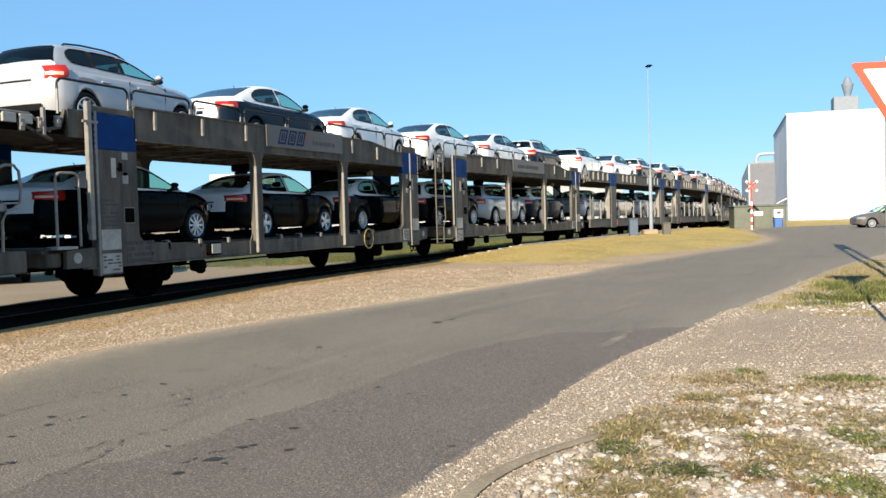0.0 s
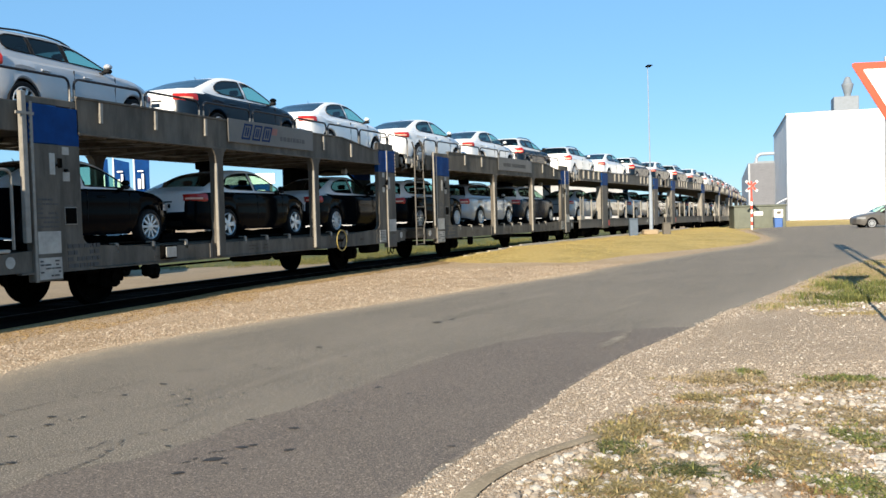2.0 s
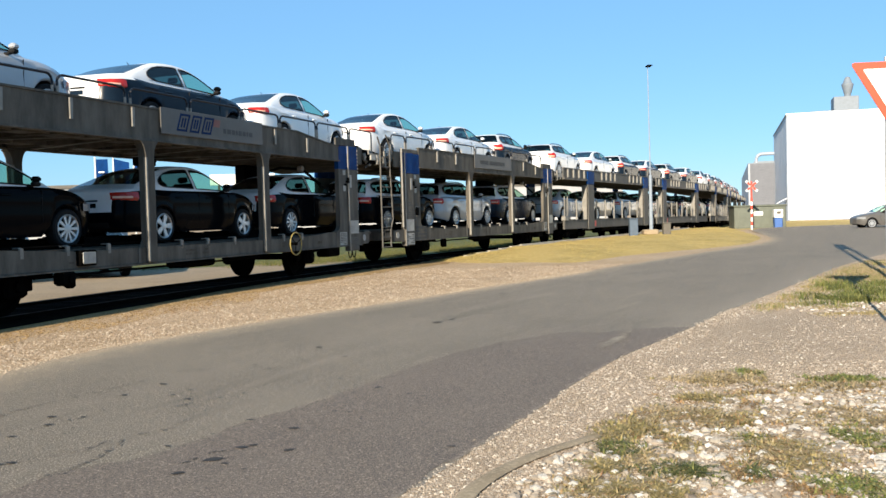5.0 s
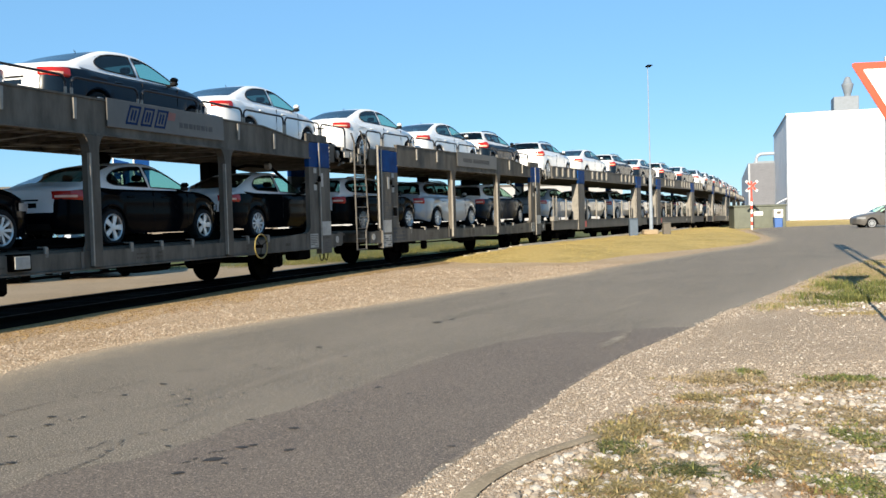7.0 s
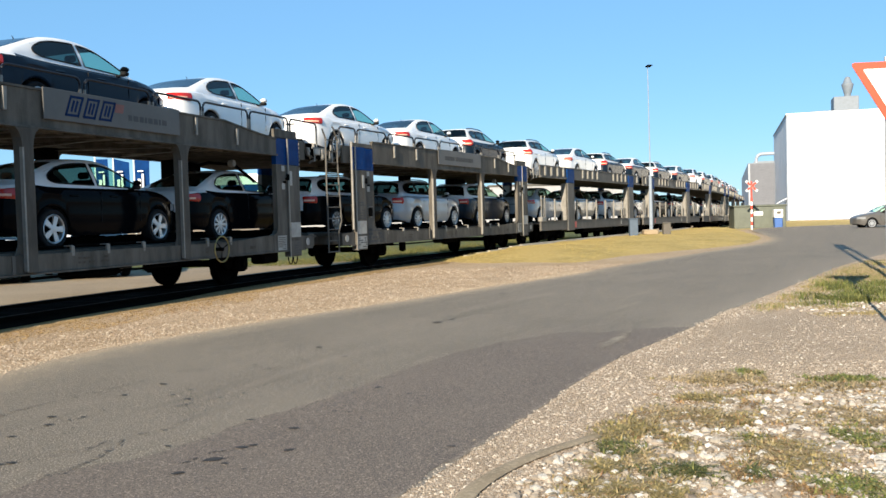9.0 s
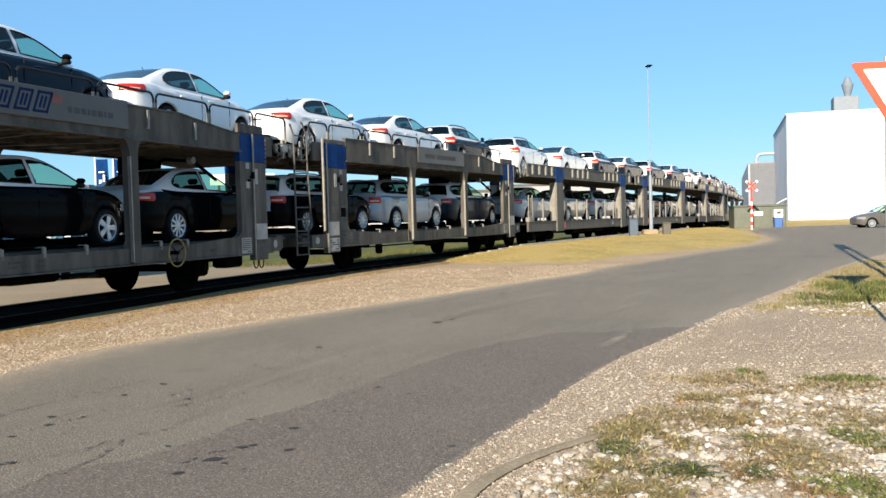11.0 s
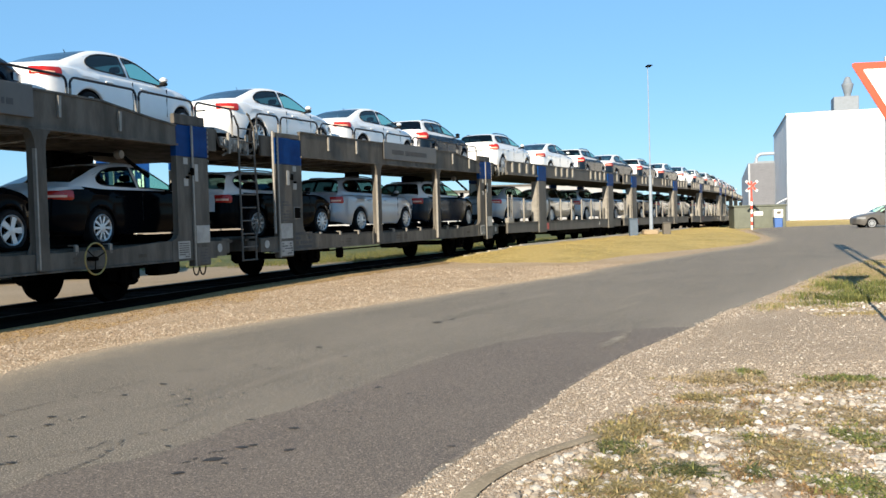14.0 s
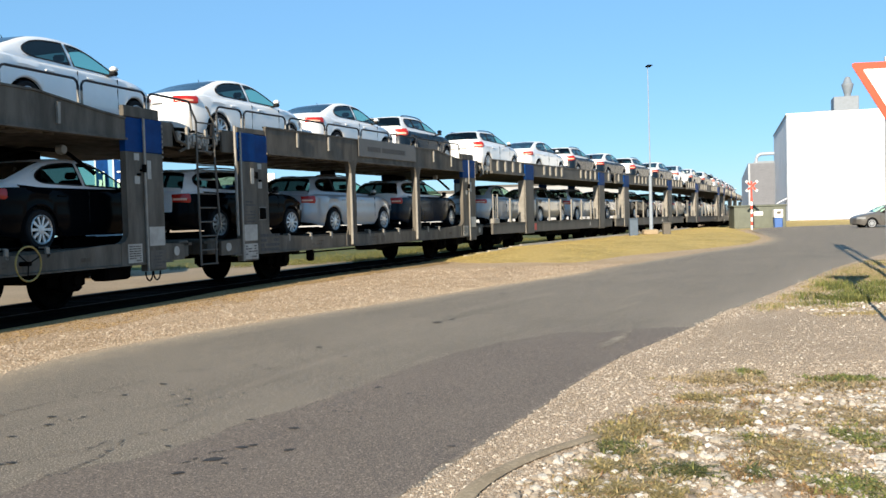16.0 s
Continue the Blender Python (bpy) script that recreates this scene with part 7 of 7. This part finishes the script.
# pole and hand rails at the first wagon's outer end
part("stand_pipe", Mesh().box(-6.52, -6.42, -1.52, -1.44, 0.95, 3.14, 0, 0.01).box(-6.62, -6.3, -1.53, -1.5, 2.80, 2.84), M_LIGHT, unit, "pale square upright")
part("hand_rail", hoop(Mesh(), -7.17, -6.70, -1.46, 0.86, 2.0, 0.022), [M_LIGHT, M_LIGHT], unit, "pale tubular hand rail", True)
part("platform_step", Mesh().box(-7.2, -6.78, -1.49, -1.25, 0.82, 0.87, 0, 0.01), M_CREAM, unit)
part("hand_rail", Mesh().tube([(8.70, -1.46, 1.6), (8.70, -1.46, 1.93), (8.76, -1.46, 2.01), (8.88, -1.46, 2.05), (9.03, -1.46, 2.05), (9.12, -1.46, 1.97), (9.15, -1.46, 1.7), (9.12, -1.46, 1.52), (9.0, -1.46, 1.44), (8.86, -1.46, 1.40), (8.78, -1.46, 1.25), (8.77, -1.46, 0.84)], 0.022), M_LIGHT, unit_c, "pale bent tubular hand rail", True)
part("end_platform", Mesh().box(7.3, 9.2, -1.48, -0.9, 0.52, 0.84, 0, 0.02), M_STEEL, unit_c)

stake_units = {}
for k, (a, b) in enumerate(((45.14, 54.41), (58.40, 67.32), (74.9, 84.1), (88.1, 97.0), (104.5, 113.7))):
    if k < 2:
        stake_units[k] = build_unit_b(rnd, (b - a) / 2, *((3.4, 1.7), (1.7, 3.4))[k])
        RIDERS.append((stake_units[k], (a + b) / 2, Matrix()))
    else:
        copy_unit(stake_units[k % 2], (a + b) / 2)

# cars: two liveries of film, white, silver
KINDS = {
    "combi_pearl": ("combi", M_CPEARL, M_CPEARL, "pale silver small estate car with dark roof rails", 10),
    "combi_film": ("combi", M_CNAVY, M_FILM, "dark small estate car with white film on roof and bonnet", 10),
    "combi_white": ("combi", M_CWHITE, M_CWHITE, "white small estate car with dark roof rails", 10),
    "estate_silver": ("estate", M_CSILVER, M_CSILVER, "silver estate car with red tail lamps", 10),
    "estate_film": ("estate", M_CNAVY, M_FILM, "dark estate car with white film on roof and bonnet", 10),
    "estate_black": ("estate", M_CBLACK, M_FILM, "black estate car with white film on its upper faces", 10),
    "sedan_white": ("sedan", M_CWHITE, M_CWHITE, "new white saloon car with red tail lamps", 10),
    "sedan_film": ("sedan", M_CNAVY, M_FILM, "navy saloon car with white film on its upper faces", 10),
    "sedan_black": ("sedan", M_CBLACK, M_FILM, "black saloon car with white film and ten-spoke wheels", 10),
    "sedan_star": ("sedan", M_CBLACK, M_FILM, "black saloon car with white film and five-spoke wheels", 5),
    "sedan_grey": ("sedan", M_CGREY, M_CGREY, "grey-blue saloon car with silver wheels", 10),
    "sedan_silver": ("sedan", M_CSILVER, M_CSILVER, "silver saloon car with red tail lamps", 10),
    "sedan_bronze": ("sedan", M_CBRONZE, M_CBRONZE, "dark bronze-grey saloon car with silver wheels", 10),
    "sedan_beige": ("sedan", M_CBEIGE, M_CBEIGE, "beige-silver saloon car with silver wheels", 10),
}
# place of each car's middle along the train
UPPER = [(8.6, "sedan_film"), (13.95, "combi_pearl"), (19.03, "sedan_film"), (23.76, "sedan_white"), (28.98, "sedan_white"), (33.75, "sedan_white"), (38.11, "combi_film"), (44.03, "combi_white"), (49.24, "sedan_white"), (54.04, "combi_film"), (58.8, "sedan_film"), (63.9, "combi_film"), (69.1, "sedan_film"), (73.9, "sedan_white"), (78.8, "sedan_film"), (83.7, "sedan_film"), (88.5, "combi_white"), (93.3, "sedan_film"), (98.1, "sedan_white"), (103.0, "sedan_film"), (107.9, "sedan_film"), (112.7, "sedan_white")]
LOWER = [(9.0, "sedan_black"), (14.15, "sedan_black"), (19.23, "sedan_star"), (23.92, "sedan_black"), (28.85, "estate_black"), (33.47, "estate_silver"), (38.23, "estate_film"), (44.57, "sedan_silver"), (49.2, "sedan_beige"), (53.92, "estate_silver"), (58.5, "sedan_grey"), (63.3, "estate_black"), (67.8, "sedan_grey"), (72.5, "sedan_beige"), (78.3, "sedan_grey"), (83.3, "estate_silver"), (87.8, "sedan_grey"), (92.5, "sedan_black"), (97.4, "estate_black")]
UNITS = [UNIT0, UNIT1, UNIT2, 49.775, 62.86, 79.5, 92.55, 109.1]
made = {}


def place_car(kind):
    if kind not in made:
        style, flank, upper, label, spokes = KINDS[kind]
        made[kind] = build_car("car", style, flank, upper, label, "car", spokes)
        return made[kind]
    return copy_thing(made[kind], Matrix())


LOW_Z, UP_Z = 0.82, 2.775
for row, z in ((UPPER, UP_Z), (LOWER, LOW_Z)):
    for mid, kind in row:
        c = place_car(kind)
        w = min(UNITS, key=lambda q: abs(q - mid))
        tagged(c, "", "", "cars on the train")
        RIDERS.append((c, w, pose(mid - w, 0.0, z)))

parked = place_car("sedan_bronze")
parked.matrix_basis = pose(28.1, 57.0, GZ - 0.05, 0, 0, 176)
tagged(parked, "dark bronze-grey saloon car parked beside the road", "car", "parked cars")
parked_b = copy_thing(made["sedan_white"], pose(-12.0, 23.9, GZ, 0, 0, 118))
tagged(parked_b, "white saloon car parked in the yard beyond the track", "car", "parked cars")
parked_c = copy_thing(made["sedan_black"], pose(-10.1, 25.5, GZ, 0, 0, 122))
tagged(parked_c, "black saloon car parked in the yard beyond the track", "car", "parked cars")


def motions():
    """The train rolls towards the camera at a walking pace; its wheels turn with it."""
    for ob, u, m in RIDERS:
        walk(ob, [(t, ride(t, u) @ m) for t in TIMES])
    for w, x in ROLLING:
        base = w.matrix_basis.translation.copy()
        walk(w, [(0.5 * i, Matrix.Translation(base) @ Matrix.Rotation(-SPEED * 0.5 * i / 0.456, 4, 'Y')) for i in range(33)])


motions()
